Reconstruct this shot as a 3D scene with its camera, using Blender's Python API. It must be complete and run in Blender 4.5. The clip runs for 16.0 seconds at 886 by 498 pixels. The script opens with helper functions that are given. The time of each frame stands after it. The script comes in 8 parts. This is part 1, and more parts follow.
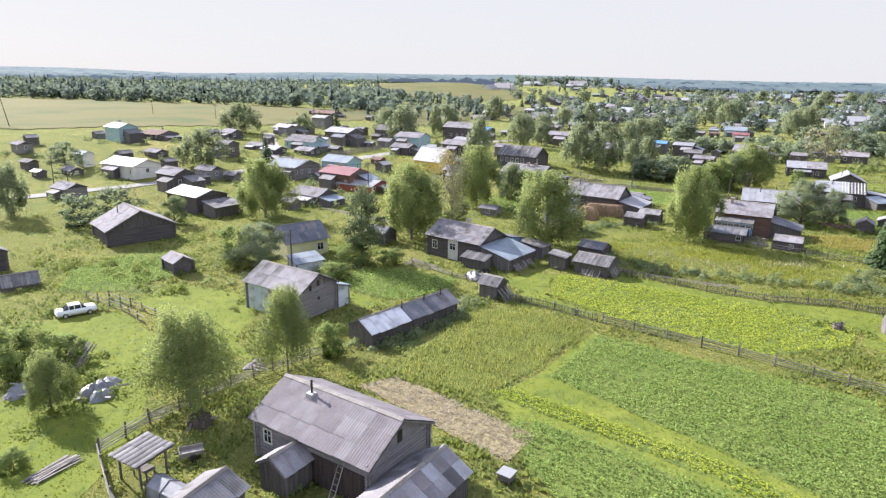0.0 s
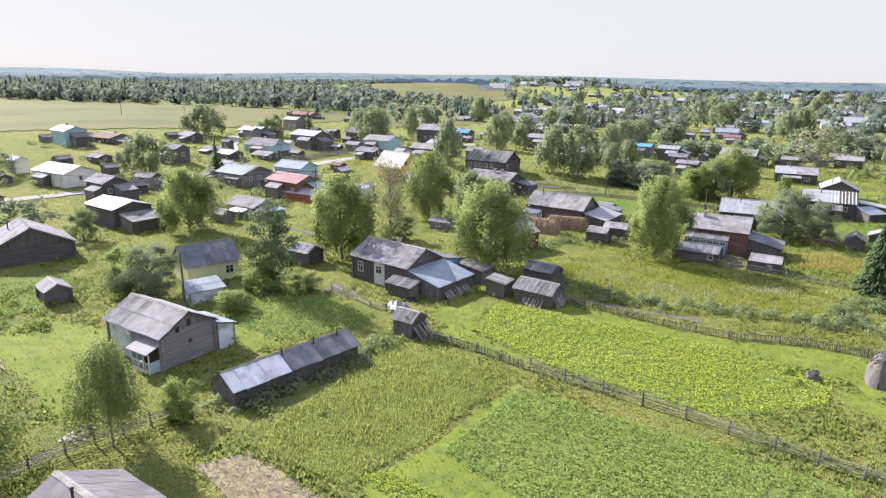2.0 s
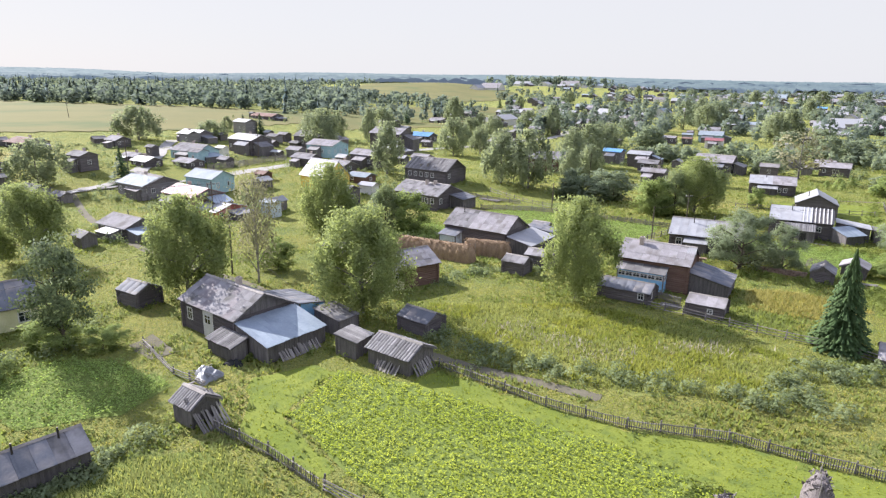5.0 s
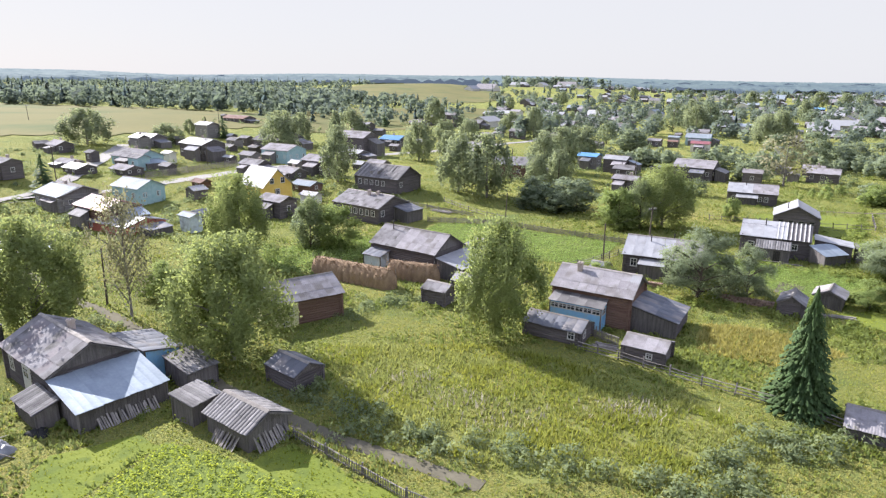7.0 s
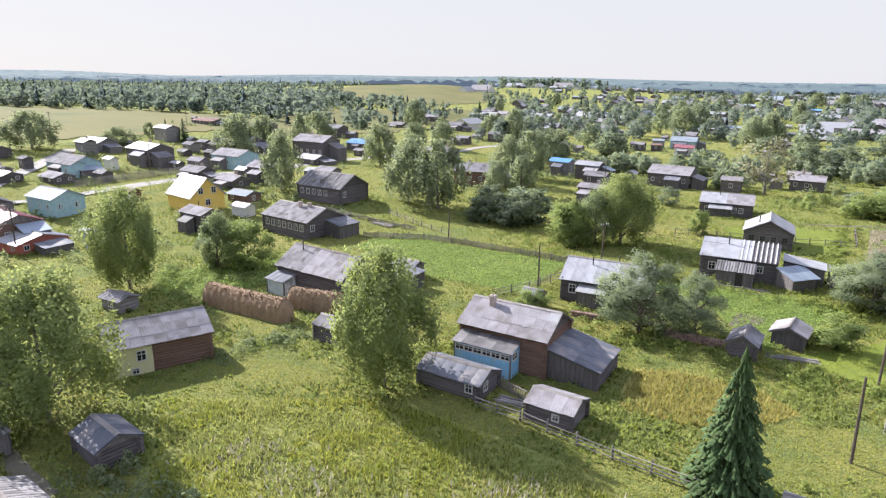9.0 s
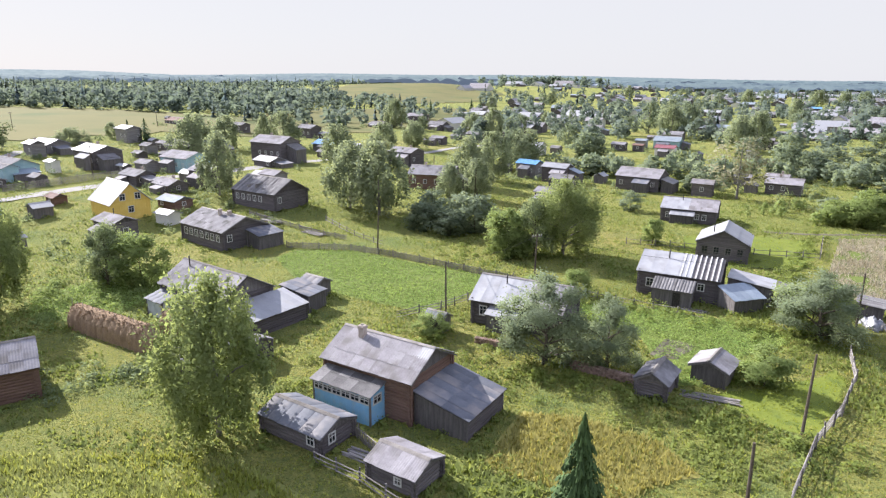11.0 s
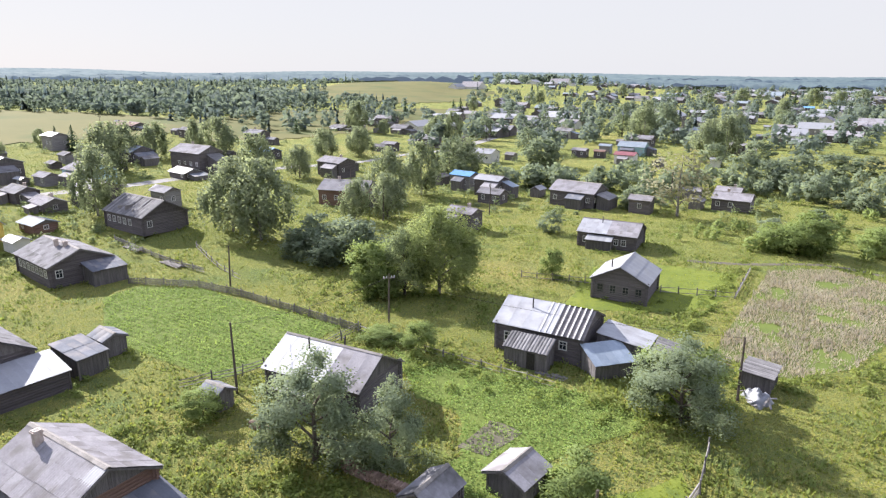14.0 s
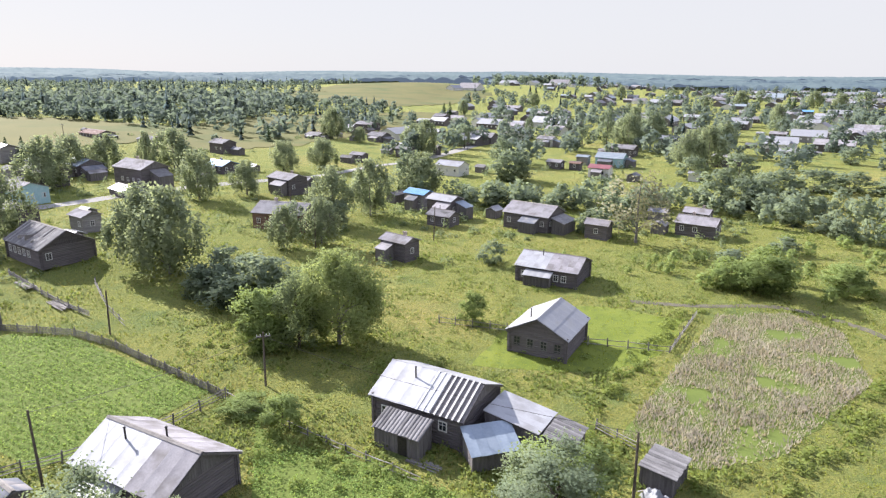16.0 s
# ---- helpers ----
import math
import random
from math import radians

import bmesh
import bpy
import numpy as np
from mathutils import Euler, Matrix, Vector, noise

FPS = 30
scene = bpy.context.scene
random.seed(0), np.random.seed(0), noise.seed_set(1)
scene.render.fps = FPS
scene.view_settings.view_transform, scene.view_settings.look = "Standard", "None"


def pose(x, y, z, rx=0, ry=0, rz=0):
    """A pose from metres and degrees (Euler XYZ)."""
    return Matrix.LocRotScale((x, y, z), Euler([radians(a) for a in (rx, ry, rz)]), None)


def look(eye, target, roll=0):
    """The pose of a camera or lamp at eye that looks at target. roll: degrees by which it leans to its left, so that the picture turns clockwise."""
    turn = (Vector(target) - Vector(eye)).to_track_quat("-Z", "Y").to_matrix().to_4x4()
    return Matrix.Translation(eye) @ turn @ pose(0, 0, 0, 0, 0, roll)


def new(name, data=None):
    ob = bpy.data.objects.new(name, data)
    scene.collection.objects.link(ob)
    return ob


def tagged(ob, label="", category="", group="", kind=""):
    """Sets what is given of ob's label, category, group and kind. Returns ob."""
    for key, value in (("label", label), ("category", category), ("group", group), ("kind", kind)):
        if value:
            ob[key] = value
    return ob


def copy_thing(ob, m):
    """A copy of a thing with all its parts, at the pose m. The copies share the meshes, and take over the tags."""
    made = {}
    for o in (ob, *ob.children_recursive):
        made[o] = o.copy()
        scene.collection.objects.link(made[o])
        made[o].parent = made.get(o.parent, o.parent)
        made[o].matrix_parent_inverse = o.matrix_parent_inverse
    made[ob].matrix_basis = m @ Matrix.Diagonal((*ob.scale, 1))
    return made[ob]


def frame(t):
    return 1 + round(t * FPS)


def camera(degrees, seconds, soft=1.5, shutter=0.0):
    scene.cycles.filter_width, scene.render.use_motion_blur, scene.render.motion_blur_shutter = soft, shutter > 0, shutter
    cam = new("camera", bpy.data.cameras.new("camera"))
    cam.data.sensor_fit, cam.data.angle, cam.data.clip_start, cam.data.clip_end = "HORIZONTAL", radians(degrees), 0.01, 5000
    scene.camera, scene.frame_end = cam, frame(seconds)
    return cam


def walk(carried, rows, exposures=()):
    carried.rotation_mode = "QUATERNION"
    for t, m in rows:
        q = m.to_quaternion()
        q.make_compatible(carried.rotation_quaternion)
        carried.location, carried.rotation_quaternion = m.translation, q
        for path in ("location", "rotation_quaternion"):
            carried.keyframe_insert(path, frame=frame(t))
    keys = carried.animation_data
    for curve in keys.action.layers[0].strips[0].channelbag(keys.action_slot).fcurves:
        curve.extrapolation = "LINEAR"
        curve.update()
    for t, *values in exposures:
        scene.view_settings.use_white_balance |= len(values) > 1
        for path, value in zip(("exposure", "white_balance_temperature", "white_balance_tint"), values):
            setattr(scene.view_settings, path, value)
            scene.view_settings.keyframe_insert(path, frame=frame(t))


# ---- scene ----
cam = camera(70.0, 16.0, soft=1.3)
# seconds, eye in metres, yaw, pitch and roll in degrees
ROWS = [
    (0.0, 0.03, -0.02, 27.16, -0.03, -15.19, 0.82),
    (0.5, 2.49, 3.18, 27.12, -0.00, -15.17, 0.80),
    (1.0, 5.01, 6.36, 27.09, 0.02, -15.16, 0.78),
    (1.5, 7.57, 9.52, 27.08, 0.03, -15.16, 0.77),
    (2.0, 10.18, 12.67, 27.09, 0.05, -15.16, 0.77),
    (2.5, 12.84, 15.81, 27.10, 0.07, -15.16, 0.77),
    (3.0, 15.54, 18.93, 27.12, 0.09, -15.17, 0.77),
    (3.5, 18.27, 22.03, 27.14, 0.12, -15.17, 0.78),
    (4.0, 21.03, 25.13, 27.15, 0.14, -15.18, 0.79),
    (4.5, 23.81, 28.23, 27.15, 0.18, -15.18, 0.78),
    (5.0, 26.60, 31.34, 27.13, 0.21, -15.18, 0.77),
    (5.5, 29.41, 34.48, 27.11, 0.24, -15.17, 0.75),
    (6.0, 32.22, 37.66, 27.09, 0.28, -15.15, 0.73),
    (6.5, 35.03, 40.86, 27.08, 0.31, -15.13, 0.71),
    (7.0, 37.84, 44.06, 27.08, 0.34, -15.10, 0.69),
    (7.5, 40.63, 47.23, 27.09, 0.36, -15.07, 0.68),
    (8.0, 43.42, 50.29, 27.12, 0.39, -15.04, 0.67),
    (8.5, 46.23, 53.17, 27.15, 0.42, -15.02, 0.67),
    (9.0, 49.09, 55.82, 27.17, 0.48, -15.02, 0.66),
    (9.5, 52.05, 58.23, 27.17, 0.58, -15.03, 0.64),
    (10.0, 55.11, 60.46, 27.16, 0.71, -15.05, 0.61),
    (10.5, 58.27, 62.58, 27.15, 0.87, -15.10, 0.56),
    (11.0, 61.51, 64.68, 27.16, 1.02, -15.15, 0.51),
    (11.5, 64.83, 66.86, 27.22, 1.16, -15.20, 0.46),
    (12.0, 68.18, 69.15, 27.36, 1.27, -15.25, 0.41),
    (12.5, 71.54, 71.56, 27.63, 1.34, -15.30, 0.37),
    (13.0, 74.90, 74.08, 28.04, 1.40, -15.34, 0.35),
    (13.5, 78.25, 76.65, 28.59, 1.45, -15.37, 0.35),
    (14.0, 81.57, 79.27, 29.26, 1.51, -15.40, 0.35),
    (14.5, 84.86, 81.94, 30.02, 1.59, -15.42, 0.36),
    (15.0, 88.08, 84.66, 30.82, 1.69, -15.44, 0.37),
    (15.5, 91.22, 87.45, 31.65, 1.84, -15.46, 0.36),
    (16.0, 94.26, 90.31, 32.49, 2.02, -15.48, 0.36),
]
walk(cam, [(t, pose(x, y, z, 0, 0, yaw) @ pose(0, 0, 0, 90 + pitch) @ pose(0, 0, 0, 0, 0, roll)) for t, x, y, z, yaw, pitch, roll in ROWS], [(0.0, 1.37, 6210, 15), (16.0, 1.37, 6210, 15)])
# ---------------- light ----------------
SUN_AZ, SUN_EL = radians(131.5 + 7), radians(31)
SUN_DIR = Vector((math.cos(SUN_AZ) * math.cos(SUN_EL), math.sin(SUN_AZ) * math.cos(SUN_EL), math.sin(SUN_EL)))
world = bpy.data.worlds.new("sky")
scene.world = world
world.use_nodes = True
sky = world.node_tree.nodes.new("ShaderNodeTexSky")
sky.sky_type, sky.sun_disc = "NISHITA", False
sky.sun_elevation, sky.sun_rotation = SUN_EL, math.atan2(SUN_DIR.x, SUN_DIR.y)
sky.air_density, sky.dust_density, sky.ozone_density = 1.0, 0.9, 1.2
haze = world.node_tree.nodes.new("ShaderNodeMix")  # thin bright haze over the whole sky
haze.data_type, haze.blend_type = "RGBA", "MIX"
haze.inputs[0].default_value = 0.9
up, rise, veil = (world.node_tree.nodes.new("ShaderNode" + k) for k in ("SeparateXYZ", "MapRange", "Mix"))
spot_ = world.node_tree.nodes.new("ShaderNodeTexCoord")
rise.inputs["From Min"].default_value, rise.inputs["From Max"].default_value = 0.12, 0.75
veil.data_type = "RGBA"  # white over the horizon, pale blue overhead
veil.inputs[6].default_value, veil.inputs[7].default_value = (11.55, 11.6, 11.5, 1), (12.4, 13.9, 18.6, 1)
world.node_tree.links.new(spot_.outputs["Generated"], up.inputs[0])
world.node_tree.links.new(up.outputs[2], rise.inputs[0])
world.node_tree.links.new(rise.outputs[0], veil.inputs[0])
world.node_tree.links.new(veil.outputs[2], haze.inputs[7])
world.node_tree.links.new(sky.outputs[0], haze.inputs[6])
world.node_tree.links.new(haze.outputs[2], world.node_tree.nodes["Background"].inputs[0])
world.node_tree.nodes["Background"].inputs[1].default_value = 0.03
sun = new("sun", bpy.data.lights.new("sun", "SUN"))
sun.data.energy, sun.data.angle, sun.data.color = 4.8, radians(0.6), (1.0, 0.96, 0.90)
sun.matrix_world = look(SUN_DIR * 100, (0, 0, 0))

# ---------------- materials ----------------


def surf(name, c1, c2, scale=3.0, rough=0.9, bump=0.15, vary=0.25, island=False, leafy=0.0, metal=0.0, fine=9.0, stretch=(1, 1, 1), stain=None, soft=1.0):
    """A weathered surface: two colours by coarse and fine noise, a shade of its own per piece, fine relief."""
    m = bpy.data.materials.new(name)
    m.use_nodes = True
    nt = m.node_tree
    n, ln = nt.nodes, nt.links.new
    bsdf = n["Principled BSDF"]
    bsdf.inputs["Roughness"].default_value = rough
    bsdf.inputs["Metallic"].default_value = metal
    bsdf.inputs["Specular IOR Level"].default_value = 0.2 if rough > 0.6 else 0.5
    co = n.new("ShaderNodeTexCoord")
    mp = n.new("ShaderNodeMapping")
    mp.inputs["Scale"].default_value = stretch
    shift = n.new("ShaderNodeVectorMath")  # each piece its own part of the grain
    shift.operation = "ADD"
    info, many = n.new("ShaderNodeObjectInfo"), n.new("ShaderNodeMath")
    many.operation = "MULTIPLY"
    many.inputs[1].default_value = 57.0 if not island else 0.0
    ln(info.outputs["Random"], many.inputs[0])
    ln(co.outputs["Object"], shift.inputs[0])
    ln(many.outputs[0], shift.inputs[1])
    ln(shift.outputs[0], mp.inputs[0])
    a, b = n.new("ShaderNodeTexNoise"), n.new("ShaderNodeTexNoise")
    a.inputs["Scale"].default_value, a.inputs["Detail"].default_value = scale, 4
    b.inputs["Scale"].default_value, b.inputs["Detail"].default_value = scale * fine, 3
    ln(mp.outputs[0], a.inputs["Vector"])
    ln(mp.outputs[0], b.inputs["Vector"])
    add = n.new("ShaderNodeMath")
    add.operation = "MULTIPLY_ADD"
    add.inputs[1].default_value = 0.55
    ln(b.outputs[0], add.inputs[0])
    ln(a.outputs[0], add.inputs[2])
    ramp = n.new("ShaderNodeMapRange")
    ramp.inputs["From Min"].default_value, ramp.inputs["From Max"].default_value = 0.77 - 0.25 * soft, 0.77 + 0.25 * soft
    ln(add.outputs[0], ramp.inputs[0])
    mix = n.new("ShaderNodeMix")
    mix.data_type = "RGBA"
    mix.inputs[6].default_value, mix.inputs[7].default_value = (*c1, 1), (*c2, 1)
    ln(ramp.outputs[0], mix.inputs[0])
    last = mix.outputs[2]
    if stain:
        s = n.new("ShaderNodeTexNoise")
        s.inputs["Scale"].default_value, s.inputs["Detail"].default_value = stain[1], 5
        ln(shift.outputs[0], s.inputs["Vector"])
        sr = n.new("ShaderNodeMapRange")
        sr.inputs["From Min"].default_value, sr.inputs["From Max"].default_value = 0.5, 0.68
        ln(s.outputs[0], sr.inputs[0])
        sm = n.new("ShaderNodeMix")
        sm.data_type = "RGBA"
        sm.inputs[7].default_value = (*stain[0], 1)
        ln(sr.outputs[0], sm.inputs[0])
        ln(last, sm.inputs[6])
        last = sm.outputs[2]
    if vary:
        r = n.new("ShaderNodeNewGeometry" if island else "ShaderNodeObjectInfo")
        v = n.new("ShaderNodeMapRange")
        v.inputs["To Min"].default_value, v.inputs["To Max"].default_value = 1 - vary, 1 + vary
        ln(r.outputs["Random Per Island" if island else "Random"], v.inputs[0])
        h = n.new("ShaderNodeHueSaturation")
        ln(v.outputs[0], h.inputs["Value"])
        ln(last, h.inputs["Color"])
        last = h.outputs[0]
    ln(last, bsdf.inputs["Base Color"])
    if bump:
        bp = n.new("ShaderNodeBump")
        bp.inputs["Strength"].default_value, bp.inputs["Distance"].default_value = min(1.0, bump * 2), 0.05
        ln(b.outputs[0], bp.inputs["Height"])
        ln(bp.outputs[0], bsdf.inputs["Normal"])
    if leafy:
        tr = n.new("ShaderNodeBsdfTranslucent")
        gain = n.new("ShaderNodeMix")
        gain.data_type, gain.blend_type = "RGBA", "MULTIPLY"
        gain.inputs[0].default_value = 1.0
        gain.inputs[7].default_value = (1.08, 1.04, 0.82, 1)
        ln(last, gain.inputs[6])
        ln(gain.outputs[2], tr.inputs[0])
        ms = n.new("ShaderNodeMixShader")
        ms.inputs[0].default_value = leafy
        ln(bsdf.outputs[0], ms.inputs[1])
        ln(tr.outputs[0], ms.inputs[2])
        ln(ms.outputs[0], n["Material Output"].inputs[0])
    return m


def meadow_soil():
    """Rough meadow: fresh green, olive and dry yellow in patches of many sizes."""
    m = bpy.data.materials.new("meadow_soil")
    m.use_nodes = True
    n, ln = m.node_tree.nodes, m.node_tree.links.new
    bsdf = n["Principled BSDF"]
    bsdf.inputs["Roughness"].default_value, bsdf.inputs["Specular IOR Level"].default_value = 1.0, 0.1
    co = n.new("ShaderNodeTexCoord")
    last, fine = None, None
    for scale, detail, lo, hi, colour in ((0.035, 6, 0.35, 0.65, (0.285, 0.265, 0.075)), (0.11, 8, 0.52, 0.66, (0.145, 0.19, 0.062)), (0.018, 5, 0.55, 0.68, (0.36, 0.295, 0.10)), (0.9, 6, 0.5, 0.75, (0.14, 0.18, 0.06)), (0.25, 8, 0.56, 0.7, (0.33, 0.31, 0.085)), (3.2, 5, 0.46, 0.64, (0.145, 0.185, 0.055)), (5.5, 4, 0.55, 0.7, (0.29, 0.28, 0.08))):
        t = n.new("ShaderNodeTexNoise")
        t.inputs["Scale"].default_value, t.inputs["Detail"].default_value, t.inputs["Roughness"].default_value = scale, detail, 0.65
        ln(co.outputs["Object"], t.inputs["Vector"])
        r = n.new("ShaderNodeMapRange")
        r.inputs["From Min"].default_value, r.inputs["From Max"].default_value = lo, hi
        ln(t.outputs[0], r.inputs[0])
        x = n.new("ShaderNodeMix")
        x.data_type = "RGBA"
        x.inputs[6].default_value, x.inputs[7].default_value = (0.225, 0.24, 0.062, 1), (*colour, 1)
        ln(r.outputs[0], x.inputs[0])
        if last:
            ln(last, x.inputs[6])
        last = x.outputs[2]
        fine = t
    ln(last, bsdf.inputs["Base Color"])
    b = n.new("ShaderNodeBump")
    b.inputs["Strength"].default_value, b.inputs["Distance"].default_value = 1.0, 0.5
    ln(fine.outputs[0], b.inputs["Height"])
    ln(b.outputs[0], bsdf.inputs["Normal"])
    return m


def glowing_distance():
    """Forest kilometres away; a faint blue emission stands in for the haze."""
    m = surf("hazed_distant_forest", (0.03, 0.05, 0.045), (0.06, 0.08, 0.06), 0.004, 1.0, 0, 0.3, True)
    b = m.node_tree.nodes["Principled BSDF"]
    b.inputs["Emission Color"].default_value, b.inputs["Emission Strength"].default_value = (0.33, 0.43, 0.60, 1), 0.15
    return m


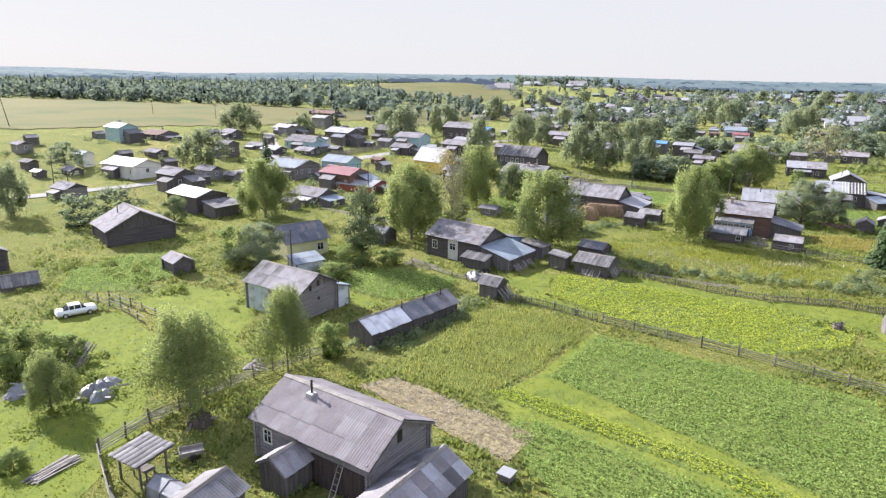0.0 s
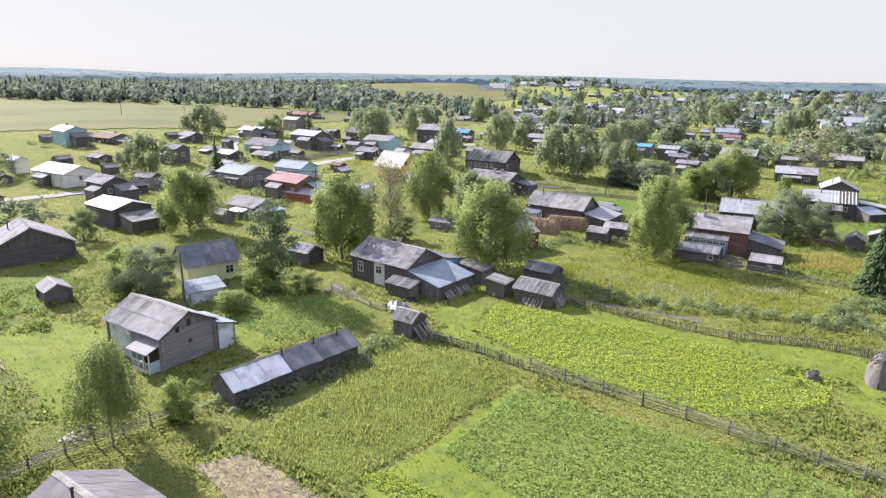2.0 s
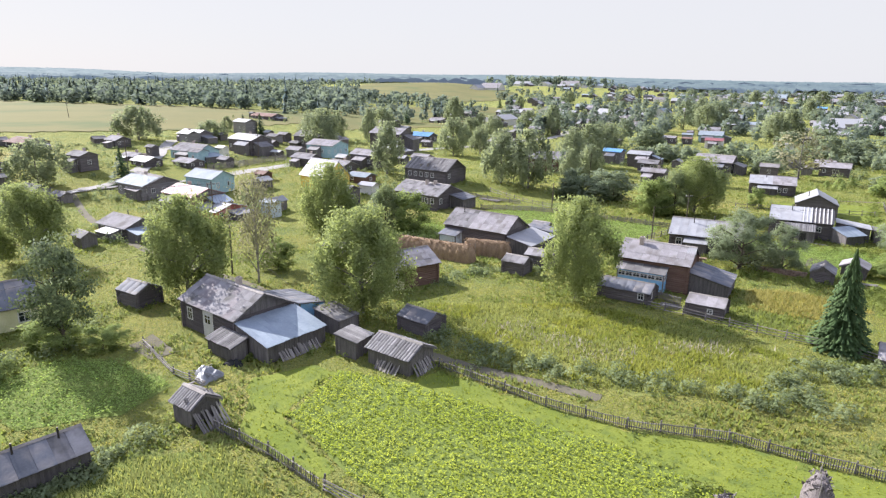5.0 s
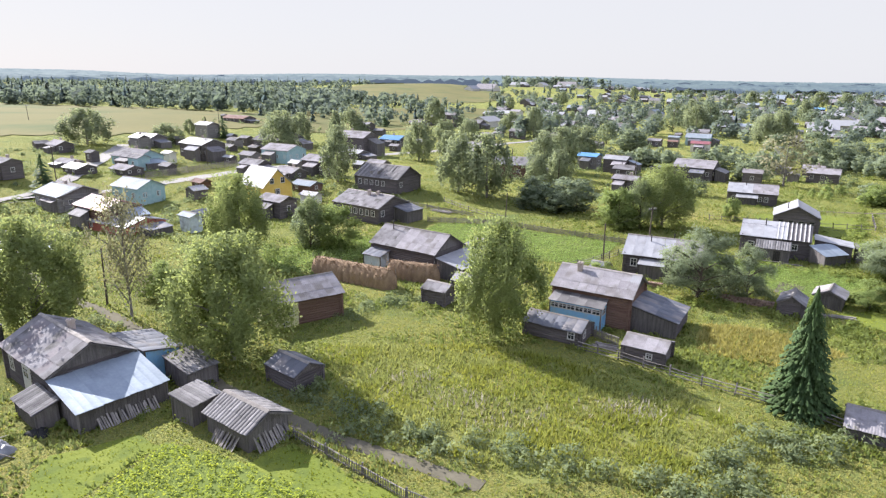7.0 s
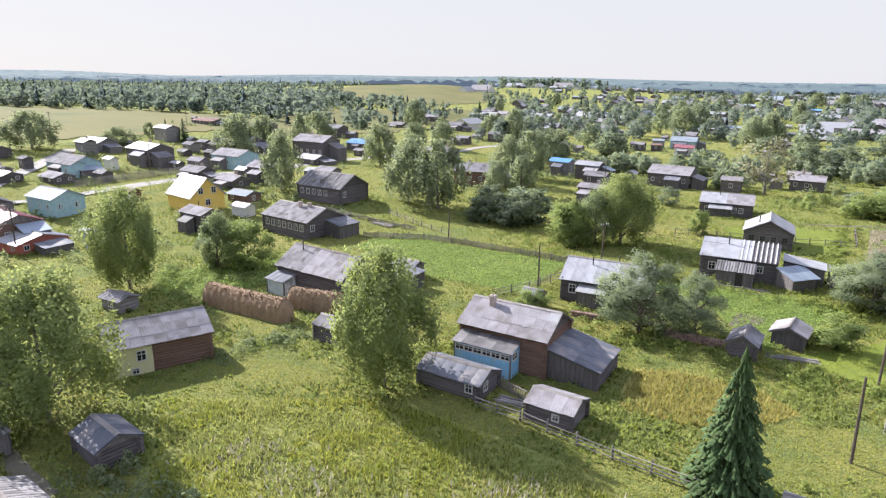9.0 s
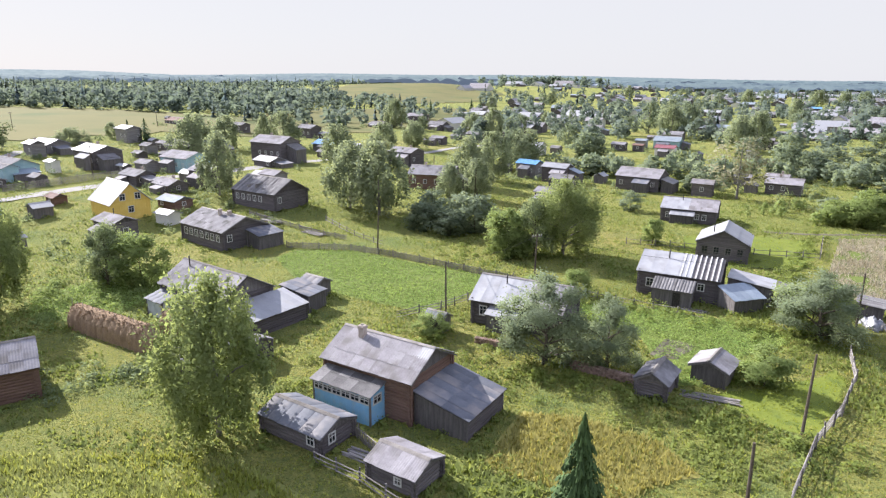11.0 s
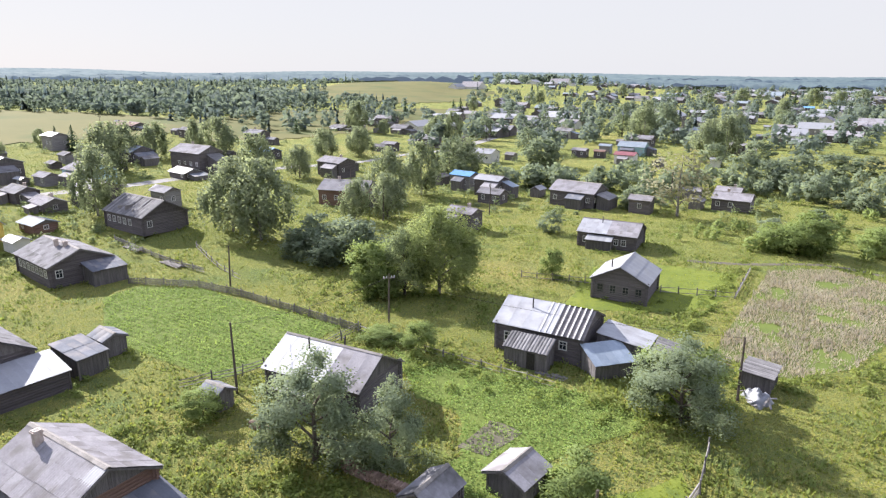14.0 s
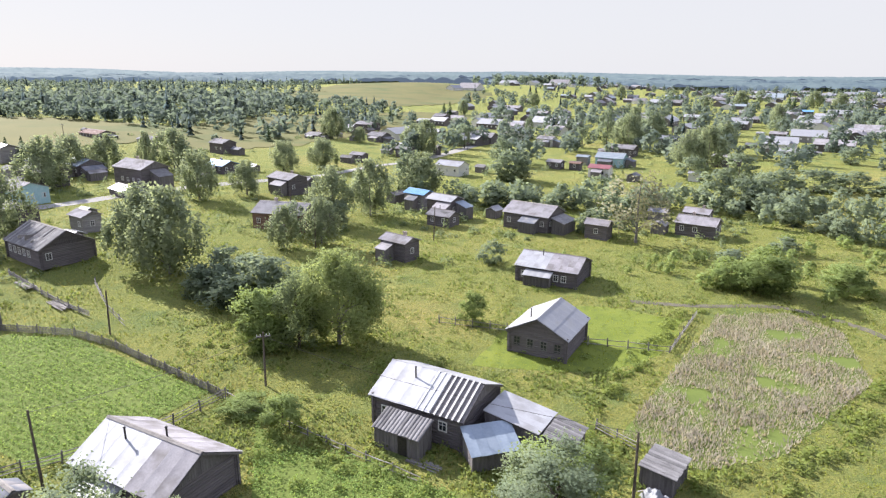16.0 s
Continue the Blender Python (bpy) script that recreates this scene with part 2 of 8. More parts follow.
M = {
    "ground": meadow_soil(),
    "dirt": surf("dirt", (0.1, 0.09, 0.062), (0.15, 0.135, 0.095), 0.5, 1.0, 0.3, 0),
    "road": surf("gravel_road", (0.25, 0.235, 0.215), (0.33, 0.315, 0.29), 0.4, 1.0, 0.2, 0),
    "straw": surf("cut_straw", (0.215, 0.18, 0.085), (0.33, 0.285, 0.155), 1.2, 1.0, 0.5, 0, fine=14),
    "gold": surf("mown_meadow", (0.105, 0.104, 0.03), (0.145, 0.13, 0.04), 0.02, 1.0, 0.3, 0, fine=60, stain=((0.08, 0.098, 0.026), 0.03)),
    "gold_grass": surf("ripe_grass_ground", (0.24, 0.222, 0.064), (0.305, 0.275, 0.085), 0.6, 1.0, 0.5, 0, fine=14),
    "olive_grass": surf("olive_grass_ground", (0.15, 0.168, 0.046), (0.2, 0.2, 0.058), 0.3, 1.0, 0.5, 0, fine=20, stain=((0.145, 0.178, 0.046), 0.15)),
    "soil": surf("crop_soil", (0.1, 0.13, 0.03), (0.13, 0.165, 0.035), 0.5, 1.0, 0.4, 0),
    "lawn": surf("short_lawn", (0.11, 0.145, 0.02), (0.175, 0.2, 0.034), 0.25, 1.0, 0.5, 0, fine=25, stain=((0.10, 0.132, 0.026), 0.9)),
    "lawn_blade": surf("lawn_blades", (0.215, 0.262, 0.022), (0.31, 0.335, 0.04), 0.2, 0.95, 0, 0.2, True, 0.48),
    "grass": surf("grass_blades", (0.225, 0.27, 0.045), (0.335, 0.35, 0.072), 0.07, 0.8, 0, 0.22, True, 0.47),
    "dry": surf("dry_grass", (0.285, 0.275, 0.075), (0.38, 0.355, 0.108), 0.1, 0.9, 0, 0.2, True, 0.48),
    "ripe": surf("ripe_grass_stalks", (0.29, 0.268, 0.08), (0.375, 0.342, 0.11), 0.2, 0.9, 0, 0.2, True, 0.48),
    "weed": surf("tall_weeds", (0.17, 0.225, 0.055), (0.255, 0.295, 0.08), 0.12, 0.8, 0, 0.22, True, 0.46),
    "pale_weed": surf("seeded_thistle", (0.34, 0.32, 0.23), (0.44, 0.41, 0.32), 0.2, 0.9, 0, 0.3, True, 0.45),
    "potato": surf("potato_leaves", (0.32, 0.395, 0.05), (0.44, 0.485, 0.078), 0.15, 0.95, 0, 0.2, True, 0.48),
    "potato_dark": surf("potato_leaves_dark", (0.215, 0.315, 0.085), (0.305, 0.395, 0.115), 0.15, 0.95, 0, 0.2, True, 0.48),
    "oats": surf("oat_stalks", (0.255, 0.295, 0.08), (0.36, 0.38, 0.115), 0.12, 0.9, 0, 0.2, True, 0.48),
    "rye": surf("rye_stalks", (0.33, 0.29, 0.215), (0.45, 0.4, 0.315), 0.1, 0.9, 0, 0.3, True, 0.48),
    "birch_leaf": surf("birch_leaves", (0.237, 0.296, 0.113), (0.345, 0.393, 0.164), 0.5, 0.95, 0, 0.2, True, 0.54),
    "thin_leaf": surf("thin_dry_leaves", (0.22, 0.22, 0.13), (0.32, 0.31, 0.2), 0.5, 0.7, 0, 0.2, True, 0.4),
    "dark_leaf": surf("alder_leaves", (0.181, 0.232, 0.119), (0.266, 0.311, 0.164), 0.5, 0.95, 0, 0.2, True, 0.54),
    "willow_leaf": surf("willow_leaves", (0.186, 0.237, 0.141), (0.282, 0.328, 0.209), 0.5, 0.95, 0, 0.2, True, 0.46),
    "needle": surf("spruce_needles", (0.042, 0.078, 0.028), (0.085, 0.13, 0.045), 0.6, 0.8, 0, 0.35, True, 0.12),
    "pine_leaf": surf("pine_needles", (0.12, 0.165, 0.085), (0.18, 0.22, 0.115), 0.6, 0.8, 0, 0.35, True, 0.4),
    # far woods and conifers: distance haze put into paler, bluer leaf colours
    "wood_far": surf("hazed_far_woods", (0.135, 0.178, 0.15), (0.195, 0.238, 0.195), 0.01, 0.9, 0, 0.1, True, 0.56),
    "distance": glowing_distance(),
    "conifer_far": surf("hazed_far_conifers", (0.09, 0.13, 0.125), (0.135, 0.175, 0.16), 0.01, 0.9, 0, 0.2, True, 0.1),
    "bark": surf("birch_bark", (0.30, 0.28, 0.25), (0.10, 0.09, 0.08), 1.5, 0.9, 0.2, 0.15, stretch=(1, 1, 3)),
    "bark_dark": surf("dark_bark", (0.07, 0.055, 0.045), (0.12, 0.10, 0.08), 3.0, 0.95, 0.4, 0.15),
    "log": surf("weathered_logs", (0.082, 0.072, 0.074), (0.155, 0.138, 0.137), 1.2, 0.9, 0.25, 0.2, stretch=(0.25, 0.25, 3)),
    "log_grey": surf("silver_grey_logs", (0.17, 0.16, 0.16), (0.27, 0.255, 0.25), 1.2, 0.9, 0.25, 0.15, stretch=(0.25, 0.25, 3)),
    "log_brown": surf("brown_logs", (0.125, 0.075, 0.058), (0.2, 0.13, 0.1), 1.2, 0.9, 0.25, 0.15, stretch=(0.25, 0.25, 3)),
    "board": surf("grey_boards", (0.09, 0.082, 0.081), (0.185, 0.17, 0.165), 1.5, 0.9, 0.25, 0.35, stretch=(3, 3, 0.3)),
    "plank": surf("loose_planks", (0.17, 0.155, 0.14), (0.30, 0.275, 0.25), 1.5, 0.9, 0.2, 0.4, stretch=(1, 1, 1)),
    "slate": surf("corrugated_asbestos", (0.215, 0.2, 0.208), (0.325, 0.308, 0.315), 0.7, 0.85, 0.12, 0.07, stain=((0.17, 0.155, 0.148), 0.45)),
    "slate_dark": surf("dark_corrugated_sheets", (0.175, 0.165, 0.17), (0.25, 0.24, 0.245), 0.7, 0.85, 0.12, 0.15, stain=((0.10, 0.095, 0.09), 0.5)),
    "tar": surf("roofing_felt", (0.105, 0.112, 0.13), (0.16, 0.165, 0.185), 0.8, 0.75, 0.2, 0.15, stain=((0.24, 0.22, 0.21), 0.5)),
    "roof_board": surf("board_roof", (0.125, 0.118, 0.116), (0.23, 0.22, 0.215), 1.0, 0.85, 0.2, 0.35),
    "white": surf("bright_roof_metal", (0.255, 0.255, 0.265), (0.325, 0.325, 0.335), 0.6, 0.6, 0.05, 0.08, metal=0.1, stain=((0.28, 0.275, 0.27), 0.6)),
    "tin": surf("worn_tin", (0.58, 0.58, 0.59), (0.70, 0.70, 0.71), 0.6, 0.5, 0.05, 0.06, metal=0.3, stain=((0.34, 0.335, 0.33), 0.5)),
    "slate_mauve": surf("mauve_grey_asbestos", (0.16, 0.142, 0.146), (0.225, 0.203, 0.206), 0.5, 0.85, 0.12, 0.06, stain=((0.24, 0.225, 0.228), 0.25)),
    "dark_board": surf("dark_brown_boards", (0.04, 0.031, 0.03), (0.08, 0.062, 0.056), 1.5, 0.9, 0.25, 0.2, stretch=(3, 3, 0.3)),
    # bluer copies of the near leaf colours, with haze painted in
    "hazed_birch_leaf": surf("hazed_birch_leaves", (0.226, 0.271, 0.164), (0.322, 0.367, 0.226), 0.5, 0.95, 0, 0.2, True, 0.56),
    "hazed_dark_leaf": surf("hazed_dark_leaves", (0.186, 0.235, 0.158), (0.271, 0.322, 0.215), 0.5, 0.95, 0, 0.2, True, 0.56),
    "sallow_leaf": surf("sallow_leaves", (0.19, 0.255, 0.085), (0.285, 0.345, 0.125), 0.5, 0.95, 0, 0.2, True, 0.46),
    # lighter copy of the bright roof metal, made for slopes in grazing sun
    "pale_tin": surf("lightened_tin", (0.30, 0.30, 0.31), (0.385, 0.385, 0.395), 0.6, 0.55, 0.05, 0.07, metal=0.1, stain=((0.25, 0.245, 0.245), 0.5)),
    "zinc": surf("galvanised_sheet", (0.20, 0.24, 0.285), (0.29, 0.335, 0.38), 0.5, 0.5, 0.05, 0.10, metal=0.3),
    "maroon": surf("maroon_roof_paint", (0.23, 0.075, 0.085), (0.30, 0.11, 0.12), 0.6, 0.6, 0.05, 0.1),
    "rust": surf("rusty_roof", (0.17, 0.1, 0.08), (0.25, 0.16, 0.13), 0.6, 0.8, 0.1, 0.15),
    "red": surf("red_paint", (0.3, 0.075, 0.055), (0.38, 0.12, 0.09), 0.8, 0.6, 0.05, 0.1),
    "blue": surf("blue_roof_paint", (0.09, 0.24, 0.46), (0.14, 0.31, 0.53), 0.6, 0.5, 0.05, 0.1),
    "blue_grey": surf("blue_grey_roof", (0.20, 0.235, 0.265), (0.29, 0.325, 0.35), 0.6, 0.7, 0.1, 0.1),
    "sky_paint": surf("light_blue_paint", (0.22, 0.47, 0.72), (0.30, 0.56, 0.80), 1.2, 0.7, 0.08, 0.05, stain=((0.32, 0.50, 0.66), 1.5)),
    "aqua": surf("turquoise_paint", (0.26, 0.41, 0.44), (0.36, 0.50, 0.52), 1.2, 0.7, 0.08, 0.1),
    "pale_wash": surf("pale_blue_whitewash", (0.42, 0.50, 0.55), (0.60, 0.64, 0.66), 0.8, 0.8, 0.1, 0.08, stain=((0.30, 0.32, 0.33), 0.9)),
    "pale": surf("pale_plaster", (0.55, 0.54, 0.50), (0.68, 0.66, 0.60), 0.8, 0.8, 0.05, 0.1),
    "yellow": surf("yellow_paint", (0.62, 0.42, 0.09), (0.70, 0.52, 0.15), 0.8, 0.7, 0.05, 0.05),
    "cream": surf("cream_boards", (0.52, 0.50, 0.28), (0.62, 0.60, 0.38), 0.8, 0.8, 0.05, 0.05),
    "trim": surf("white_window_paint", (0.48, 0.47, 0.45), (0.6, 0.59, 0.57), 2.0, 0.6, 0.05, 0.05),
    "brick": surf("chimney_brick", (0.38, 0.30, 0.26), (0.50, 0.44, 0.40), 5.0, 0.9, 0.2, 0.1),
    "iron": surf("dark_iron", (0.03, 0.03, 0.032), (0.07, 0.06, 0.055), 5.0, 0.6, 0.05, 0.1, metal=0.6),
    "hay": surf("hay", (0.2, 0.135, 0.085), (0.35, 0.25, 0.155), 2.0, 1.0, 0.6, 0.15, fine=8, stretch=(1, 1, 0.35)),
    "hay_grey": surf("grey_hay", (0.12, 0.105, 0.105), (0.21, 0.185, 0.178), 2.0, 1.0, 0.6, 0.1, fine=8, stretch=(1, 1, 0.35)),
    "cut_wood": surf("cut_logs", (0.20, 0.13, 0.10), (0.33, 0.24, 0.19), 2.0, 0.9, 0.2, 0.35),
    "film": surf("plastic_film", (0.13, 0.135, 0.15), (0.25, 0.255, 0.265), 1.5, 0.4, 0.2, 0.05),
    "car": surf("white_car_paint", (0.70, 0.71, 0.72), (0.78, 0.79, 0.80), 1.0, 0.35, 0.0, 0),
    "rubber": surf("tyre_rubber", (0.02, 0.02, 0.02), (0.035, 0.035, 0.035), 5.0, 0.9, 0.1, 0),
    "concrete": surf("concrete", (0.38, 0.37, 0.35), (0.48, 0.47, 0.45), 2.0, 0.9, 0.1, 0.1),
}
g = bpy.data.materials.new("window_glass")
g.use_nodes = True
gb = g.node_tree.nodes["Principled BSDF"]
gb.inputs["Base Color"].default_value, gb.inputs["Roughness"].default_value = (0.02, 0.025, 0.03, 1), 0.06
M["glass"] = g
# ---------------- building helpers ----------------
RNG = np.random.default_rng(7)
FOOT = []  # plan circles kept free of grass


def ease(k):
    k = min(1.0, max(0.0, k))
    return k * k * (3 - 2 * k)


def ground_h(x, y):
    """Flat round the village, low hills far off."""
    h = 13.0 * math.exp(-(((x - 230) / 260) ** 2 + ((y - 1330) / 240) ** 2))
    h += 7.0 * math.exp(-(((x + 40) / 220) ** 2 + ((y - 1150) / 220) ** 2))
    h += 2.2 * ease((y - 165) / 35) * ease((85 - x) / 60)  # the village stands a little higher
    d = 0.13 * (y - 180) - x - 40  # the slope up to the mown hill field
    if d > 0 and y > 110:
        h += 5.5 * (1 - math.exp(-d / 70)) * ease((y - 110) / 90)
    r = math.hypot(x, y)
    if r > 1500:
        k = min(1.0, (r - 1500) / 3000)
        h += k * (20 + 9 * math.sin(x / 610 + 1.0) + 6 * math.sin(x / 270 + y / 900) - 0.0016 * x)
    return h


def mesh_np(name, v, f, mat, smooth=False, normals=None):
    """A mesh from arrays of corners and of faces with the same number of corners each."""
    me = bpy.data.meshes.new(name)
    v, f = np.asarray(v, np.float32), np.asarray(f, np.int32)
    me.vertices.add(len(v))
    me.vertices.foreach_set("co", v.ravel())
    me.loops.add(f.size)
    me.loops.foreach_set("vertex_index", f.ravel())
    me.polygons.add(len(f))
    me.polygons.foreach_set("loop_start", np.arange(0, f.size, f.shape[1], dtype=np.int32))
    if smooth:
        me.polygons.foreach_set("use_smooth", np.ones(len(f), bool))
    me.update(calc_edges=True)
    if normals is not None:
        me.polygons.foreach_set("use_smooth", np.ones(len(f), bool))
        me.normals_split_custom_set_from_vertices(np.asarray(normals, np.float32))
    me.materials.append(mat)
    return me


def part(name, bm, mat, parent, label="", smooth=False):
    me = bpy.data.meshes.new(name)
    bmesh.ops.recalc_face_normals(bm, faces=bm.faces)
    bm.to_mesh(me)
    bm.free()
    me.materials.append(mat)
    if smooth:
        for p in me.polygons:
            p.use_smooth = True
    return child(name, me, parent, label)


def child(name, me, parent, label="", m=None):
    ob = new(name, me)
    ob.parent = parent
    if m is not None:
        ob.matrix_basis = m
    return tagged(ob, label)


def base(name, x, y, rot, label, category, group="", z=None, keep=0.0):
    e = new(name)
    e.empty_display_size = 0.3
    e.matrix_basis = pose(x, y, ground_h(x, y) if z is None else z, 0, 0, rot)
    if keep:
        FOOT.append((x, y, keep))
    return tagged(e, label, category, group)


def box(bm, x0, y0, z0, x1, y1, z1, m=None):
    c = [(x, y, z) for x in (x0, x1) for y in (y0, y1) for z in (z0, z1)]
    v = [bm.verts.new(m @ Vector(p) if m else p) for p in c]
    for f in ((0, 1, 3, 2), (4, 6, 7, 5), (0, 4, 5, 1), (2, 3, 7, 6), (0, 2, 6, 4), (1, 5, 7, 3)):
        bm.faces.new([v[i] for i in f])
    return bm


def prism(bm, ring, away, m=None):
    """A closed ring of points carried along the vector away."""
    away = Vector(away)
    a = [bm.verts.new(m @ Vector(p) if m else p) for p in ring]
    b = [bm.verts.new(m @ (Vector(p) + away) if m else Vector(p) + away) for p in ring]
    n = len(ring)
    for i in range(n):
        bm.faces.new((a[i], a[(i + 1) % n], b[(i + 1) % n], b[i]))
    bm.faces.new(a[::-1])
    bm.faces.new(b)
    return bm


def tube(bm, pts, radii, sides=6):
    """A tapered tube through points."""
    rings = []
    for i, p in enumerate(pts):
        p = Vector(p)
        d = (Vector(pts[min(i + 1, len(pts) - 1)]) - Vector(pts[max(i - 1, 0)])).normalized()
        s = d.orthogonal().normalized()
        t = d.cross(s)
        rings.append([bm.verts.new(p + radii[i] * (math.cos(a) * s + math.sin(a) * t)) for a in (2 * math.pi * k / sides for k in range(sides))])
    for r0, r1 in zip(rings, rings[1:]):
        for k in range(sides):
            bm.faces.new((r0[k], r0[(k + 1) % sides], r1[(k + 1) % sides], r1[k]))
    bm.faces.new(rings[0][::-1])
    bm.faces.new(rings[-1])
    return bm


def side_frame(L, W, side):
    """The frame of a wall: x along it, y outward, z up, from its left lower corner as seen from outside."""
    return {"-y": pose(-L / 2, -W / 2, 0, 0, 0, 0) @ Matrix.Diagonal((1, -1, 1, 1)), "+y": pose(L / 2, W / 2, 0, 0, 0, 180) @ Matrix.Diagonal((1, -1, 1, 1)),
            "+x": pose(L / 2, -W / 2, 0, 0, 0, 90) @ Matrix.Diagonal((1, -1, 1, 1)), "-x": pose(-L / 2, W / 2, 0, 0, 0, -90) @ Matrix.Diagonal((1, -1, 1, 1))}[side]


def log_wall(length, z0, z1, m, logh=0.27):
    bm = bmesh.new()
    n = max(1, round((z1 - z0) / logh))
    d = (z1 - z0) / n
    ring = [(0, -0.2, z0)]
    for i in range(n):
        z = z0 + i * d
        k = 0.01 * math.sin(i * 2.7)
        ring += [(0, -0.045, z + 0.015), (0, 0.012 + k, z + d * 0.28), (0, 0.012 + k, z + d * 0.72), (0, -0.045, z + d - 0.015)]
    ring.append((0, -0.2, z1))
    return prism(bm, ring, (length, 0, 0), m)


def board_wall(length, z0, z1, m, w=0.22, gaps=0.0, slant=None):
    """Upright boards, each a little off its neighbours, as one skin. slant(x) gives the top."""
    bm = bmesh.new()
    x, cols = 0.0, []
    while x < length - 0.02:
        e = min(x + w * RNG.uniform(0.8, 1.2), length)
        d, j = RNG.uniform(-0.02, 0.022), RNG.uniform(-0.03, 0.02)
        for u, dd in ((x, -0.02), (x + 0.012, d), (e - 0.012, d)):
            cols.append((u, dd, max(z0 + 0.01, slant(u) if slant else z1 + j)))
        x = e
    cols.append((length, -0.02, max(z0 + 0.01, slant(length) if slant else z1)))
    lo = [bm.verts.new(m @ Vector((u, d, z0))) for u, d, t in cols]
    hi = [bm.verts.new(m @ Vector((u, d, t))) for u, d, t in cols]
    bh = [bm.verts.new(m @ Vector((u, -0.07, t))) for u, d, t in cols]
    bl = [bm.verts.new(m @ Vector((u, -0.07, z0))) for u, d, t in cols]
    for k in range(len(cols) - 1):
        bm.faces.new((lo[k], lo[k + 1], hi[k + 1], hi[k]))
        bm.faces.new((hi[k], hi[k + 1], bh[k + 1], bh[k]))
        bm.faces.new((bh[k], bh[k + 1], bl[k + 1], bl[k]))
    return bm


SHEETS = {}


def sheet_mesh(w, s, mat, kind):
    """One roof sheet: x across, y up the slope."""
    key = (round(w, 2), round(s, 2), mat, kind)
    if key not in SHEETS:
        v, f = [], []
        if kind == "wave":
            n = max(6, 3 * round(w / 0.2))
            xs = [(w + 0.04) * i / n for i in range(n + 1)]
            zs = [0.028 * math.sin(i * 2 * math.pi / 3) for i in range(n + 1)]
        elif kind == "seam":
            xs, zs = [-0.02, 0.012, 0.03, w * 0.5, w + 0.02], [0.0, 0.005, 0.001, 0.002, 0.0]
        else:
            xs, zs = [0, w * 0.04, w * 0.96, w - 0.01], [0.0, 0.012, 0.012, 0.0]
        n = len(xs)
        for y, dz in ((-0.08, 0.012), (s + 0.04, 0.0)):
            v += [(x, y, z + dz) for x, z in zip(xs, zs)]
        for y, dz in ((-0.08, -0.02), (s + 0.04, -0.03)):
            v += [(xs[0], y, dz - 0.02), (xs[-1], y, dz - 0.02)]
        f = [(i, i + 1, n + i + 1, n + i) for i in range(n - 1)]
        f += [(2 * n, 2 * n + 2, 2 * n + 3, 2 * n + 1)]
        me = mesh_np("roof_sheet", v, f, M[mat], kind == "wave")
        SHEETS[key] = me
    return SHEETS[key]


def slope_pieces(parent, m, width, length, mat, kind="wave", sw=1.0, sl=1.5, name="roof_sheet", mats=None, skip=None):
    """Sheets in rows over a slope; m: x along the eave, y up the slope. mats(i, k) may change a sheet's kind."""
    nx, ny = max(1, round(width / sw)), max(1, round(length / sl))
    w, s = width / nx, length / ny
    for k in range(ny):
        for i in range(nx):
            if skip and skip(i / nx, k / ny):
                continue
            mt = mats(i / nx, k / ny) if mats else mat
            q_ = 0.25 if kind == "seam" else 1.0
            j = pose(i * w + RNG.uniform(-0.01, 0.01), k * s + RNG.uniform(-0.05, 0.03), 0.02 + 0.012 * (k % 2) + 0.006 * (i % 2), q_ * RNG.uniform(-0.4, 0.5), q_ * RNG.uniform(-0.3, 0.3), q_ * RNG.uniform(-0.25, 0.25))
            child(name, sheet_mesh(w, s, mt, kind), parent, "", m @ j)
    bm = bmesh.new()
    box(bm, 0.02, 0.0, -0.10, width - 0.02, length, -0.055, m)
    return part("roof_deck", bm, M["board"], parent)


def window(parent, m, x, z, w=0.75, h=0.95, trim="trim", small=False):
    """A casement in a wall's frame m: panes set back in a painted frame with glazing bars. small: far off, glass in the same mesh."""
    t = 0.11
    xs = [x - w / 2 - t, x - w / 2, x - 0.025, x + 0.025, x + w / 2, x + w / 2 + t]
    zs = [z - t, z, z + h, z + h + t] if small else [z - t, z, z + h * 0.62, z + h * 0.62 + 0.05, z + h, z + h + t]
    rows = (1,) if small else (1, 3)
    bm = bmesh.new()
    front = [[bm.verts.new(m @ Vector((u, 0.06, v))) for u in xs] for v in zs]
    back = [[bm.verts.new(m @ Vector((u, 0.0, v))) for u in xs] for v in zs]
    holes = [(r, c) for r in rows for c in (1, 3)]
    for r in range(len(zs) - 1):
        for c in range(len(xs) - 1):
            k = [(r, c), (r, c + 1), (r + 1, c + 1), (r + 1, c)]
            if (r, c) not in holes:
                bm.faces.new([front[i][j] for i, j in k])
                continue
            for (i, j), (p, q) in zip(k, k[1:] + k[:1]):  # the reveal
                bm.faces.new((front[i][j], back[i][j], back[p][q], front[p][q]))
            if small:
                bm.faces.new([back[i][j] for i, j in k]).material_index = 1
    rim = [(0, c) for c in range(len(xs))] + [(r, len(xs) - 1) for r in range(1, len(zs))] + [(len(zs) - 1, c) for c in range(len(xs) - 2, -1, -1)] + [(r, 0) for r in range(len(zs) - 2, 0, -1)]
    for (i, j), (p, q) in zip(rim, rim[1:] + rim[:1]):
        bm.faces.new((front[i][j], front[p][q], back[p][q], back[i][j]))
    bmesh.ops.delete(bm, geom=[v for v in bm.verts if not v.link_faces], context="VERTS")
    f = part("window", bm, M[trim], parent, "white painted casement window")
    if small:
        f.data.materials.append(M["glass"])
        return f
    for r, c in holes:
        bm = bmesh.new()
        box(bm, xs[c], 0.004, zs[r], xs[c + 1], 0.02, zs[r + 1], m)
        part("pane", bm, M["glass"], f)
    return f


